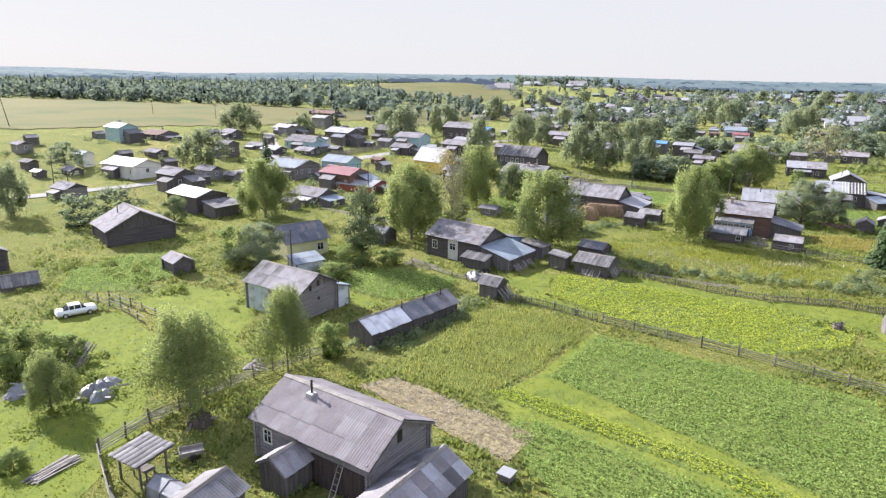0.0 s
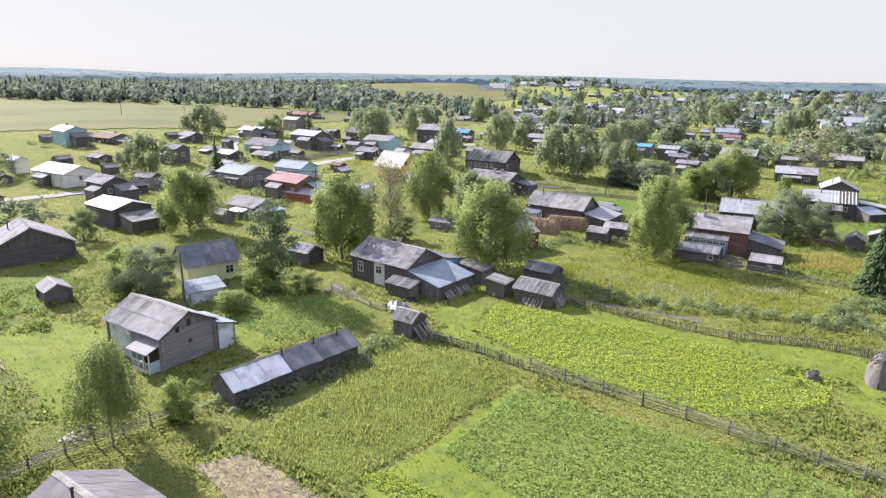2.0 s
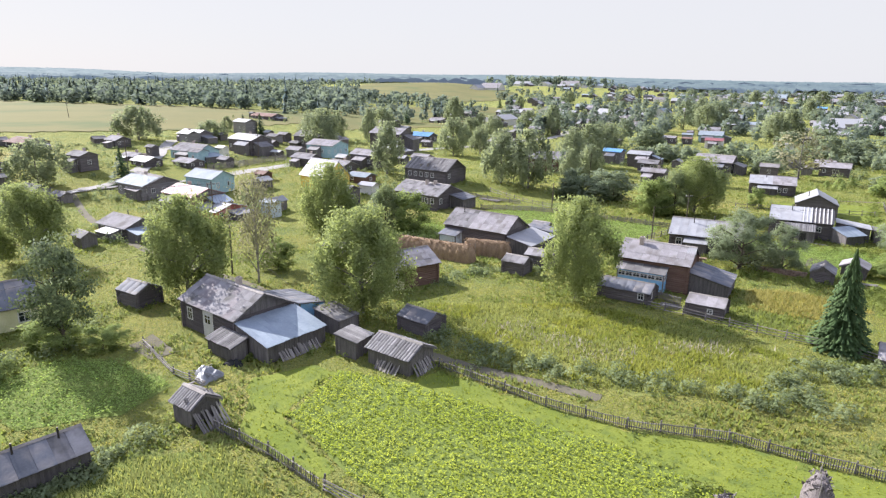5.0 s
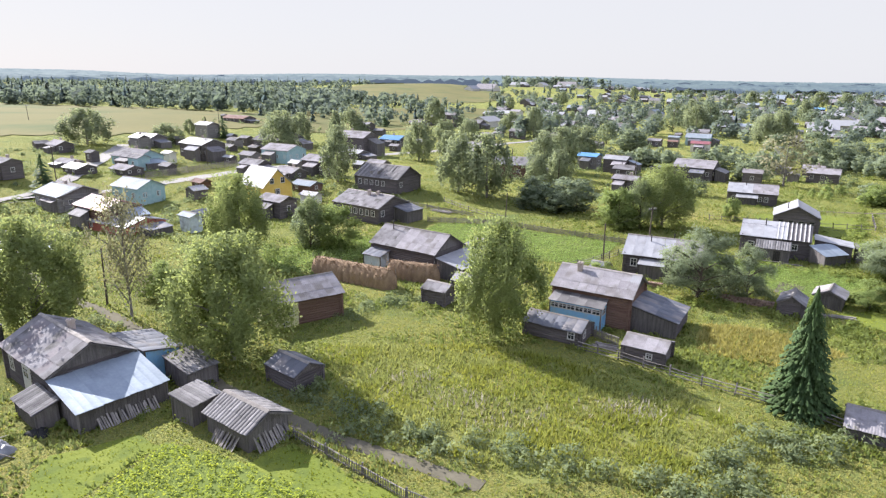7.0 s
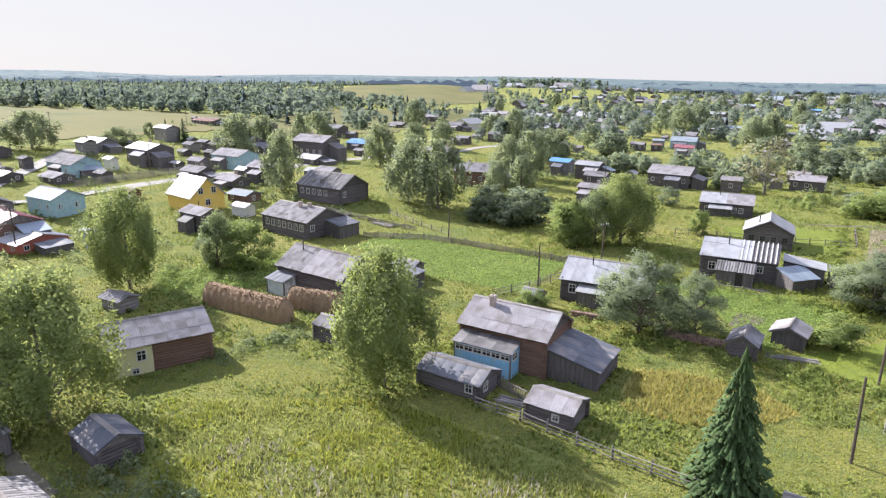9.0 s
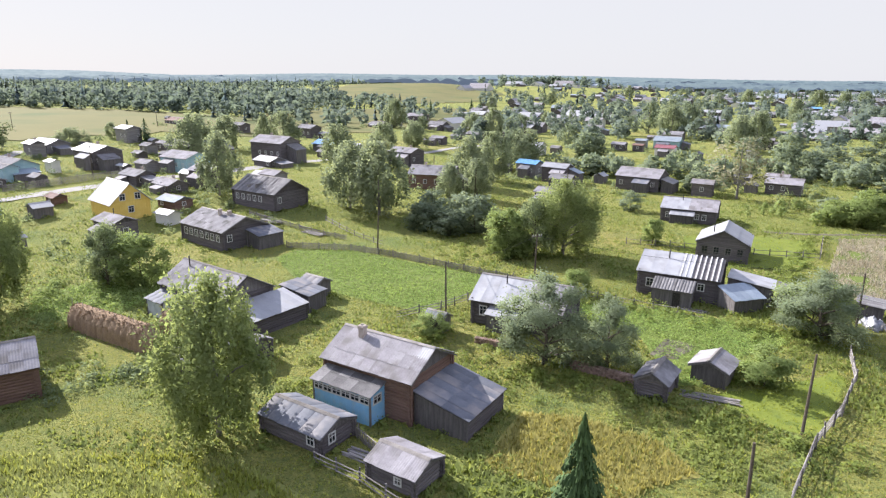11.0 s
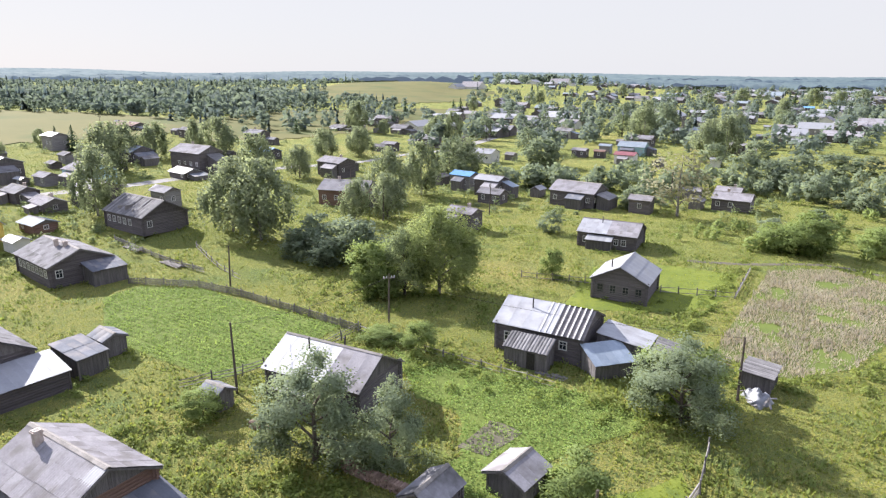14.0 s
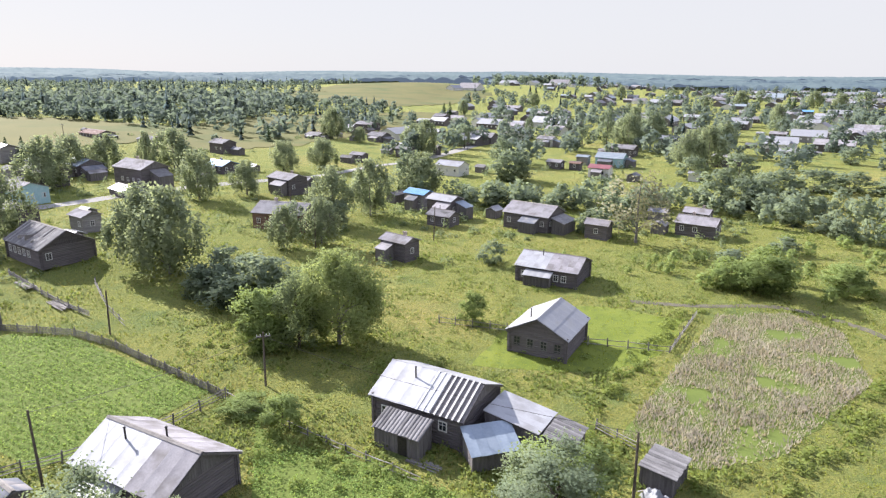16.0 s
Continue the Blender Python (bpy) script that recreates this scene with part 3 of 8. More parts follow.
def door(parent, m, x, z, w=0.9, h=1.95, mat="board"):
    bm = bmesh.new()
    for i in range(4):
        box(bm, x - w / 2 + i * w / 4, 0.0, z, x - w / 2 + (i + 1) * w / 4 - 0.015, 0.05, z + h, m)
    box(bm, x - w / 2, 0.04, z + h * 0.2, x + w / 2 - 0.02, 0.075, z + h * 0.28, m)
    box(bm, x - w / 2, 0.04, z + h * 0.75, x + w / 2 - 0.02, 0.075, z + h * 0.83, m)
    d = part("door", bm, M[mat], parent, "plank door")
    bm = bmesh.new()
    box(bm, x + w * 0.32, 0.05, z + h * 0.5, x + w * 0.36, 0.12, z + h * 0.56, m)
    part("handle", bm, M["iron"], d)


def chimney(parent, x, y, z0, z1, brick=True):
    bm = bmesh.new()
    if brick:
        box(bm, x - 0.26, y - 0.26, z0, x + 0.26, y + 0.26, z1)
        box(bm, x - 0.32, y - 0.32, z1 - 0.22, x + 0.32, y + 0.32, z1 - 0.08)
        c = part("chimney", bm, M["brick"], parent, "plastered brick chimney")
        bm = bmesh.new()
        box(bm, x - 0.14, y - 0.14, z1 - 0.02, x + 0.14, y + 0.14, z1 + 0.01)
        part("flue", bm, M["iron"], c)
    else:
        tube(bm, [(x, y, z0), (x, y, z1)], [0.08, 0.08], 8)
        tube(bm, [(x, y, z1 + 0.06), (x, y, z1 + 0.16)], [0.15, 0.03], 8)
        part("stove_pipe", bm, M["iron"], parent, "iron stove pipe")


def slope_frame(L, W, eave, ridge, side):
    """x along the eave, y up the slope, z out of the roof, for the -y or +y side."""
    s = math.hypot(W / 2, ridge - eave)
    a = math.degrees(math.atan2(ridge - eave, W / 2))
    return (pose(-L / 2, -W / 2, eave, a, 0, 0) if side < 0 else pose(L / 2, W / 2, eave, 0, 0, 180) @ pose(0, 0, 0, a, 0, 0)), s


def house(name, x, y, rot, L, W, eave, ridge, label, category="house", wall="log", roof="slate", kind="wave", gable="board", pieces=True, sw=1.05, sl=1.5, over=0.35, mats=None, skip=None, group="", left=True, z0=-0.25, cap=True, corner=True):
    """A gabled building: its ridge runs along its own x. Returns its base."""
    e = base(name, x, y, rot, label, category, group, keep=max(L, W) * 0.55)
    l, w = L - 2 * over, W - 2 * over
    drop = over * (ridge - eave) / (W / 2)
    top = eave + drop - 0.02
    for side, ln in (("-y", l), ("+y", l), ("+x", w), ("-x", w)):
        m = side_frame(l, w, side)
        if wall.startswith("log"):
            part("wall", log_wall(ln, z0, top, m, 0.27 if pieces else 0.42), M[wall], e)
        else:
            part("wall", board_wall(ln, z0, top, m, 0.22 if pieces else 0.5), M[wall], e)
        if side[1] == "x":
            up = lambda u, w=w: top + (1 - abs(2 * u / w - 1)) * (ridge - top) - 0.06
            part("gable", board_wall(w, top - 0.03, ridge, m, 0.22 if pieces else 0.5, slant=up), M[gable], e)
    if corner:
        for sx in (-1, 1):
            for sy in (-1, 1):
                bm = bmesh.new()
                for turn_ in (0, 1):
                    ring, z = [], z0 + 0.13 * turn_
                    while z < top - 0.2:
                        ring += [(0.19, z + 0.005), (0.24, z + 0.05), (0.24, z + 0.21), (0.19, z + 0.255)]
                        z += 0.27
                    ring = ring + [(-u, v) for u, v in ring[::-1]]
                    px_, py_ = sx * l / 2, sy * w / 2
                    if turn_:
                        prism(bm, [(px_ - 0.085, py_ + u, v) for u, v in ring], (0.17, 0, 0))
                    else:
                        prism(bm, [(px_ + u, py_ - 0.09, v) for u, v in ring], (0, 0.18, 0))
                part("log_end", bm, M[wall], e)
    for side in (-1, 1):
        m, s = slope_frame(L, W, eave, ridge, side)
        if pieces:
            slope_pieces(e, m, L, s, roof, kind, sw, sl, mats=(mats if side < 0 else None), skip=(skip if side < 0 else None))
        else:
            bm = bmesh.new()
            ring, n = [(0, -0.06, -0.08)], max(3, round(L / 0.55))
            for i in range(n):
                u = L * i / n
                ring += [(u, -0.06, 0.05), (u + 0.09, -0.06, 0.05), (u + 0.12, -0.06, 0.012), (L * (i + 1) / n - 0.03, -0.06, 0.012)]
            ring += [(L, -0.06, 0.012), (L, -0.06, -0.08)]
            prism(bm, ring, (0, s + 0.06, 0), m)
            part("roof", bm, M[roof], e)
    if cap:
        bm = bmesh.new()
        prism(bm, [(-L / 2, -0.22, ridge - 0.03), (-L / 2, 0, ridge + 0.09), (-L / 2, 0.22, ridge - 0.03), (-L / 2, 0, ridge + 0.03)], (L, 0, 0))
        part("ridge_cap", bm, M["plank" if roof not in ("white", "zinc", "maroon", "blue") else roof], e)
    for sx in (-1, 1) if pieces else ():
        for sy in (-1, 1):
            a, b = Vector((sx * (L / 2 + 0.02), sy * W / 2, eave - 0.06)), Vector((sx * (L / 2 + 0.02), 0, ridge - 0.06))
            bm = bmesh.new()
            prism(bm, [a, b, b - Vector((0, 0, 0.16)), a - Vector((0, 0, 0.16))], (-sx * 0.05, 0, 0))
            part("verge_board", bm, M["board"], e)
    return e


def lean_to(name, x, y, out, wid, dep, zh, zl, label, wall="board", roof="slate", kind="wave", open_sides="", sw=1.05, sl=1.4, category="shed", mats=None, gaps=0.03):
    """A single-pitch building; its own +x points down the slope, outward."""
    e = base(name, x, y, out, label, category, keep=max(wid, dep) * 0.5)
    l, w = dep - 0.4, wid - 0.4
    th = lambda u: zl + (zh - zl) * (0.5 - u / dep) - 0.08
    for side, ln in (("+x", w), ("-x", w), ("-y", l), ("+y", l)):
        if side in open_sides:
            continue
        m = side_frame(l, w, side)
        if side[1] == "x":
            t = th(l / 2 if side == "+x" else -l / 2)
            part("wall", log_wall(ln, -0.2, t, m) if wall.startswith("log") else board_wall(ln, -0.2, t, m, gaps=gaps), M[wall], e)
        else:
            sg = 1 if side == "-y" else -1
            f = lambda u, l=l, sg=sg: th(sg * (u - l / 2))
            part("wall", board_wall(ln, -0.2, zh, m, gaps=gaps, slant=f), M["board" if wall.startswith("log") else wall], e)
    for sx in (-1, 1):
        for sy in (-1, 1):
            bm = bmesh.new()
            box(bm, sx * l / 2 - 0.07, sy * w / 2 - 0.07, -0.2, sx * l / 2 + 0.07, sy * w / 2 + 0.07, th(sx * l / 2) - 0.01)
            part("post", bm, M["board"], e)
    s = math.hypot(dep, zh - zl)
    a = math.degrees(math.atan2(zh - zl, dep))
    m = pose(dep / 2, -wid / 2, zl, 0, 0, 90) @ pose(0, 0, 0, a, 0, 0)
    slope_pieces(e, m, wid, s, roof, kind, sw, sl, mats=mats)
    return e


def scatter(name, pts, size, mat, label, category, tall=1.0, blades=3, z=0.0, lean=0.5, kind="stuff"):
    """Many small blades: each tuft a few leaning triangles. size: heights per tuft."""
    n = len(pts)
    p = np.repeat(np.asarray(pts, float), blades, 0)
    h = np.repeat(np.asarray(size, float), blades) * RNG.uniform(0.6, 1.15, n * blades)
    a = RNG.uniform(0, 2 * np.pi, n * blades)
    b = a + RNG.uniform(-0.6, 0.6, len(a)) + np.pi / 2
    w = h * RNG.uniform(0.22, 0.42, len(a)) / tall
    off = np.stack([np.cos(b), np.sin(b)], -1) * (h * RNG.uniform(0, 0.5, len(a)))[:, None]
    v = np.zeros((n * blades, 3, 3))
    ca, sa = np.cos(a) * w, np.sin(a) * w
    v[:, 0, 0], v[:, 0, 1] = p[:, 0] + off[:, 0] - ca, p[:, 1] + off[:, 1] - sa
    v[:, 1, 0], v[:, 1, 1] = p[:, 0] + off[:, 0] + ca, p[:, 1] + off[:, 1] + sa
    z = z + np.repeat([ground_h(a_, b_) for a_, b_ in pts], blades)
    v[:, 0, 2] = v[:, 1, 2] = z
    ln = RNG.uniform(0.1, lean * 1.6, len(a)) * h
    v[:, 2, 0], v[:, 2, 1], v[:, 2, 2] = p[:, 0] + off[:, 0] + np.cos(b) * ln, p[:, 1] + off[:, 1] + np.sin(b) * ln, z + h
    nrm = np.cross(v[:, 1] - v[:, 0], v[:, 2] - v[:, 0])
    turn = nrm[:, 2] < 0
    v[turn] = v[turn][:, [1, 0, 2]]
    nrm[turn] *= -1
    nrm = nrm / (np.linalg.norm(nrm, axis=1)[:, None] + 1e-9) * 0.55 + [0, 0, 1.0]
    nrm /= np.linalg.norm(nrm, axis=1)[:, None]
    me = mesh_np(name, v.reshape(-1, 3), np.arange(n * blades * 3).reshape(-1, 3), mat, normals=np.repeat(nrm, 3, 0))
    return tagged(new(name, me), label, category, kind=kind)


def leaf_cards(c, size, flat=0.5, out=None, own=0.5):
    """Diamond leaves round centres c: corners, faces and soft normals. flat: how far they lean to the level; out: the way the crown faces there."""
    n = len(c)
    a = RNG.normal(size=(n, 3))
    a[:, 2] *= 1 - flat
    a /= np.linalg.norm(a, axis=1)[:, None]
    b = np.cross(a, RNG.normal(size=(n, 3)))
    b /= np.linalg.norm(b, axis=1)[:, None] + 1e-9
    nrm = np.cross(a, b)
    out = np.tile([0.0, 0.0, 1.0], (n, 1)) if out is None else out / (np.linalg.norm(out, axis=1)[:, None] + 1e-9)
    sg = np.where((nrm * out).sum(1) < 0, -1.0, 1.0)[:, None]
    b, nrm = b * sg, nrm * sg * own + out
    nrm /= np.linalg.norm(nrm, axis=1)[:, None]
    s = (size * RNG.uniform(0.6, 1.3, n))[:, None]
    v = np.stack([c - a * s, c - b * s * 0.55, c + a * s, c + b * s * 0.55], 1)
    return v.reshape(-1, 3), np.arange(4 * n).reshape(-1, 4), np.repeat(nrm, 4, 0)


def inside(p, poly):
    p = np.asarray(p, float)
    ok = np.zeros(len(p), bool)
    for (x0, y0), (x1, y1) in zip(poly, poly[1:] + poly[:1]):
        c = (y0 > p[:, 1]) != (y1 > p[:, 1])
        ok ^= c & (p[:, 0] < (x1 - x0) * (p[:, 1] - y0) / (y1 - y0 + 1e-12) + x0)
    return ok


def wavy(x, y, s):
    """Smooth noise between 0 and 1 over the plan, in patches of about s metres."""
    k = 2 * np.pi / s
    return 0.5 + 0.17 * (np.sin(k * (x * 0.9 + y * 0.35) + 1.7) + np.sin(k * (y * 1.1 - x * 0.5) + 0.4) + np.sin(k * 2.3 * (x * 0.4 + y * 0.8) + 2.1) * 0.6 + np.sin(k * 3.1 * (x - y * 0.3)) * 0.4)


def patch(name, poly, mat, z, label, category, rough_edge=0.5):
    """A level piece of ground with an uneven edge."""
    bm = bmesh.new()
    pts = []
    for (x0, y0), (x1, y1) in zip(poly, poly[1:] + poly[:1]):
        n = max(1, int(math.hypot(x1 - x0, y1 - y0) / max(1.5, 2.2 * rough_edge)))
        for i in range(n):
            u = i / n
            pts.append((x0 + (x1 - x0) * u + RNG.uniform(-0.5, 0.5) * rough_edge, y0 + (y1 - y0) * u + RNG.uniform(-0.5, 0.5) * rough_edge))
    vs = [bm.verts.new((x, y, z)) for x, y in pts]
    f = bm.faces.new(vs)
    f.normal_update()
    if f.normal.z < 0:
        f.normal_flip()
    bmesh.ops.triangulate(bm, faces=[f])
    ob = part(name, bm, mat, None)
    return tagged(ob, label, category, kind="structure")


def ribbon(name, line, width, mat, z, label, category):
    """A track along a line of the plan, rounded and with uneven edges."""
    pts = []
    n = len(line)
    for i in range(n - 1):
        p0, p1, p2, p3 = (Vector(line[max(i - 1, 0)]), Vector(line[i]), Vector(line[i + 1]), Vector(line[min(i + 2, n - 1)]))
        for k in range(12):
            u = k / 12
            pts.append(0.5 * (2 * p1 + (p2 - p0) * u + (2 * p0 - 5 * p1 + 4 * p2 - p3) * u * u + (3 * p1 - p0 - 3 * p2 + p3) * u ** 3))
    pts.append(Vector(line[-1]))
    bm = bmesh.new()
    rows = []
    for i, p in enumerate(pts):
        d = (pts[min(i + 1, len(pts) - 1)] - pts[max(i - 1, 0)]).normalized()
        s = Vector((-d.y, d.x))
        rows.append([bm.verts.new((*(p + s * (k * width / 2 * RNG.uniform(0.85, 1.15))), z + ground_h(p.x, p.y) + (0.02 if k == 0 else 0))) for k in (-1, 0, 1)])
    for a, b in zip(rows, rows[1:]):
        for k in (0, 1):
            bm.faces.new((a[k], a[k + 1], b[k + 1], b[k]))
    return tagged(part(name, bm, mat, None), label, category, kind="structure")
# ---------------- ground and fields ----------------
def axis(lo, hi, a, b, step):
    """Lines close together between a and b, ever wider beyond."""
    mid = list(np.arange(a, b + 0.1, step))
    up, dn, s = [], [], step
    v = mid[-1]
    while v < hi:
        s *= 1.12
        v += s
        up.append(min(v, hi))
    s, v = step, mid[0]
    while v > lo:
        s *= 1.12
        v -= s
        dn.append(max(v, lo))
    return np.array(dn[::-1] + mid + up)


gx, gy = axis(-4900, 4900, -100, 200, 5), axis(-1500, 4850, 20, 300, 5)
XX, YY = np.meshgrid(gx, gy)
ZZ = np.array([[ground_h(x, y) for x in gx] for y in gy])
nx_, ny_ = len(gx), len(gy)
idx = np.arange(nx_ * ny_).reshape(ny_, nx_)
quads = np.stack([idx[:-1, :-1], idx[:-1, 1:], idx[1:, 1:], idx[1:, :-1]], -1).reshape(-1, 4)
tagged(new("ground", mesh_np("ground", np.stack([XX, YY, ZZ], -1).reshape(-1, 3), quads, M["ground"], True)), "green meadow and rough grass round the village", "ground", kind="structure")

potato_far = [(13.7, 78.2), (20.5, 69.6), (33.6, 59.9), (43.7, 62.4), (47.0, 67.0), (39.7, 74.4), (30.5, 80.0), (23.4, 83.9), (16.8, 86.7)]
oats = [(-4.6, 55.5), (3.3, 71.4), (10.3, 73.0), (16.4, 66.1), (8.4, 55.3), (3.5, 50.2)]
potato_near = [(16.9, 65.3), (38.6, 50.4), (30.4, 33.0), (14.6, 32.0), (7.0, 44.0), (4.6, 50.2), (9.0, 54.8)]
bed_main = [(17.2, 64.6), (38.4, 50.2), (31.0, 34.0), (28.5, 34.2), (10.3, 54.6)]
bed_light = [(4.3, 51.2), (6.4, 52.0), (21.5, 40.2), (27.0, 33.0), (24.0, 32.5), (19.7, 38.8)]
bed_dark = [(5.6, 46.5), (8.6, 46.2), (19.6, 36.9), (23.5, 32.5), (10.0, 32.0), (6.4, 39.5)]
straw_bed = [(-7.3, 52.0), (-4.2, 54.0), (7.3, 44.4), (4.9, 40.5)]
potato_mid = [(34.0, 158.0), (36.0, 163.0), (45.0, 162.6), (67.4, 149.6), (61.6, 139.2), (58.3, 135.2), (41.5, 144.8)]
rye_field = [(109.2, 143.4), (129.8, 174.6), (139.9, 176.2), (143.9, 169.3), (139.2, 154.9), (122.4, 140.3), (114.6, 137.9)]
meadow_dry = [(24.3, 105.3), (44.7, 105.6), (58.7, 95.4), (64.6, 87.4), (57.8, 81.7), (42.5, 83.3), (30.1, 90.6)]
golden_strip = [(64.0, 105.0), (67.4, 112.5), (72.3, 111.8), (77.5, 108.5), (79.0, 104.5), (72.0, 100.5)]
garden_bed = [(74.5, 143.4), (78.5, 140.4), (87.6, 137.5), (97.2, 131.3), (97.8, 128.3), (89.6, 123.6), (84.5, 118.0), (79.0, 118.0), (81.9, 124.0), (81.7, 130.3), (77.5, 132.9)]
dug_bed = [(84.4, 128.9), (87.2, 127.1), (83.8, 123.4), (81.8, 124.7)]
hill_field = [(-46, 351), (-71, 302), (-86, 280), (-111, 267), (-135, 249), (-152, 232), (-420, 250), (-700, 380), (-308, 486), (-217, 460), (-137, 446), (-85, 430), (-38, 410)]
patch("oat_ground", oats, M["soil"], 0.03, "soil of the oat plot", "field")
patch("potato_ground", potato_far, M["soil"], 0.03, "soil of the potato field", "field")
patch("grassy_ground", potato_near, M["lawn"], 0.02, "yellow-green grass between the potato beds", "field")
for bed in (bed_main, bed_light, bed_dark):
    patch("potato_ground", bed, M["soil"], 0.035, "soil of the near potato bed", "field")
patch("potato_ground", potato_mid, M["soil"], 0.03, "soil of the fenced potato field", "field")
patch("straw_ground", straw_bed, M["straw"], 0.05, "strip of pale cut straw beside the house", "field", 1.0)
patch("garden_ground", garden_bed, M["soil"], 0.03, "soil of the garden plot", "field")
back_garden = [(8.5, 139.0), (16.5, 150.5), (24.5, 151.0), (29.0, 143.5), (19.0, 131.0), (13.0, 131.5)]
patch("garden_ground", back_garden, M["soil"], 0.03, "soil of the garden behind the haystacks", "field", 1.0)
barn_garden = [(-49.8, 92.3), (-40.5, 95.5), (-37.3, 84.1), (-40.5, 76.9), (-48.9, 76.5), (-52.2, 84.7)]
shed_garden = [(-14.6, 81.4), (-11.2, 87.5), (-5.0, 87.6), (1.8, 83.0), (0.6, 78.2), (-6.3, 74.6)]
patch("garden_ground", barn_garden, M["soil"], 0.03, "soil of the garden before the barn", "field", 1.2)
patch("garden_ground", shed_garden, M["soil"], 0.03, "soil of the weedy garden behind the long shed", "field", 1.2)
patch("dug_soil", dug_bed, M["dirt"], 0.06, "bare dug bed in the garden plot", "field")
patch("ripe_grass_ground", golden_strip, M["gold_grass"], 0.025, "strip of ripe golden grass beside the log sheds", "grass", 1.6)
patch("olive_grass_ground", meadow_dry, M["olive_grass"], 0.018, "olive-yellow ground of the hay meadow", "grass", 2.5)
patch("rye_ground", rye_field, M["soil"], 0.03, "ground of the overgrown rye plot", "field")
lawn_yard = [(-46, 66), (-38, 70), (-30, 62), (-27, 54), (-23.5, 44), (-24, 36), (-20, 28), (-40, 26), (-46, 40), (-38, 50), (-40, 60)]
lawn_plot = [(95, 157), (110, 156), (118, 161), (125, 173), (113, 178), (103, 176)]
lawn_strip = [(9, 84.5), (14, 87.5), (20, 85), (24, 84), (31, 80.5), (40, 75), (48, 68), (52, 62), (47, 60), (45, 63), (48, 67), (40, 74), (30, 79.4), (22, 83), (16, 85.6), (13.5, 78), (19, 70.5), (18, 69.4), (10.5, 75.5)]
lawn_fenced = [(84.0, 116.0), (88.0, 110.6), (90.4, 109.2), (98.4, 119.2), (99.2, 122.0), (92.5, 118.5)]
lawn_side = [(26.2, 87.0), (32.0, 82.4), (41.5, 76.4), (49.0, 74.7), (53.8, 72.0), (66.0, 66.0), (62.0, 52.0), (52.0, 50.0), (46.0, 61.0), (47.5, 67.0), (39.7, 74.6), (30.5, 80.3), (23.4, 84.2)]
patch("lawn", lawn_side, M["lawn"], 0.011, "bright grass round the potato field", "lawn", 0.8)
patch("dug_soil", [(-6.0, 91.3), (-4.6, 94.4), (-0.2, 89.9), (-2.2, 88.2)], M["dirt"], 0.05, "bare dug garden bed by the log house", "field")
lawn_house = [(-37.9, 73.4), (-36.0, 80.7), (-27.0, 77.4), (-21.8, 71.6), (-22.0, 63.2), (-18.5, 57.5), (-21.0, 58.5), (-30.7, 67.4)]
lawn_path = [(-24.0, 85.5), (-22.0, 87.0), (-14.8, 80.8), (-6.6, 73.6), (-8.6, 71.6), (-15.0, 77.6)]
for lw in (lawn_yard, lawn_plot, lawn_strip, lawn_fenced, lawn_house, lawn_path):
    patch("lawn", lw, M["lawn"], 0.02, "short bright green lawn", "lawn", 0.8)
lane = [(40.5, 81.8), (37.1, 83.6), (27.8, 88.6), (18.3, 95.2), (9.7, 103.4), (-0.7, 112.5), (-9.8, 119.0), (-24, 131), (-42, 150), (-58, 172)]
ribbon("lane", lane, 1.4, M["dirt"], 0.03, "narrow dirt lane between the fences", "lane")
gravel_line = [(-140, 95), (-95.7, 134.2), (-88.2, 140.8), (-73.6, 154.0), (-58.3, 172.8), (-52.8, 189.6), (-62.4, 225.1), (-70.8, 254.8)]
street_line = [(-58.1, 174.7), (-39.6, 186.6), (-29.3, 195.9), (-15.4, 218.3), (-2.2, 231.7), (14.2, 254.2), (44.7, 281.6), (61.4, 314.4), (79.7, 343.4), (117.5, 443.8), (132.0, 503.2), (170, 640)]
ribbon("gravel_road", gravel_line, 6.5, M["road"], 0.03, "pale gravel road through the village", "road")
ribbon("village_street", street_line, 5.0, M["road"], 0.035, "pale village street", "road")
ribbon("field_track", [(119, 180), (128, 178.5), (140, 178.5), (147, 172), (151, 162), (160, 150)], 1.3, M["dirt"], 0.03, "faint dirt track round the rye plot", "track")

# ---------------- trees ----------------
TREES = {}


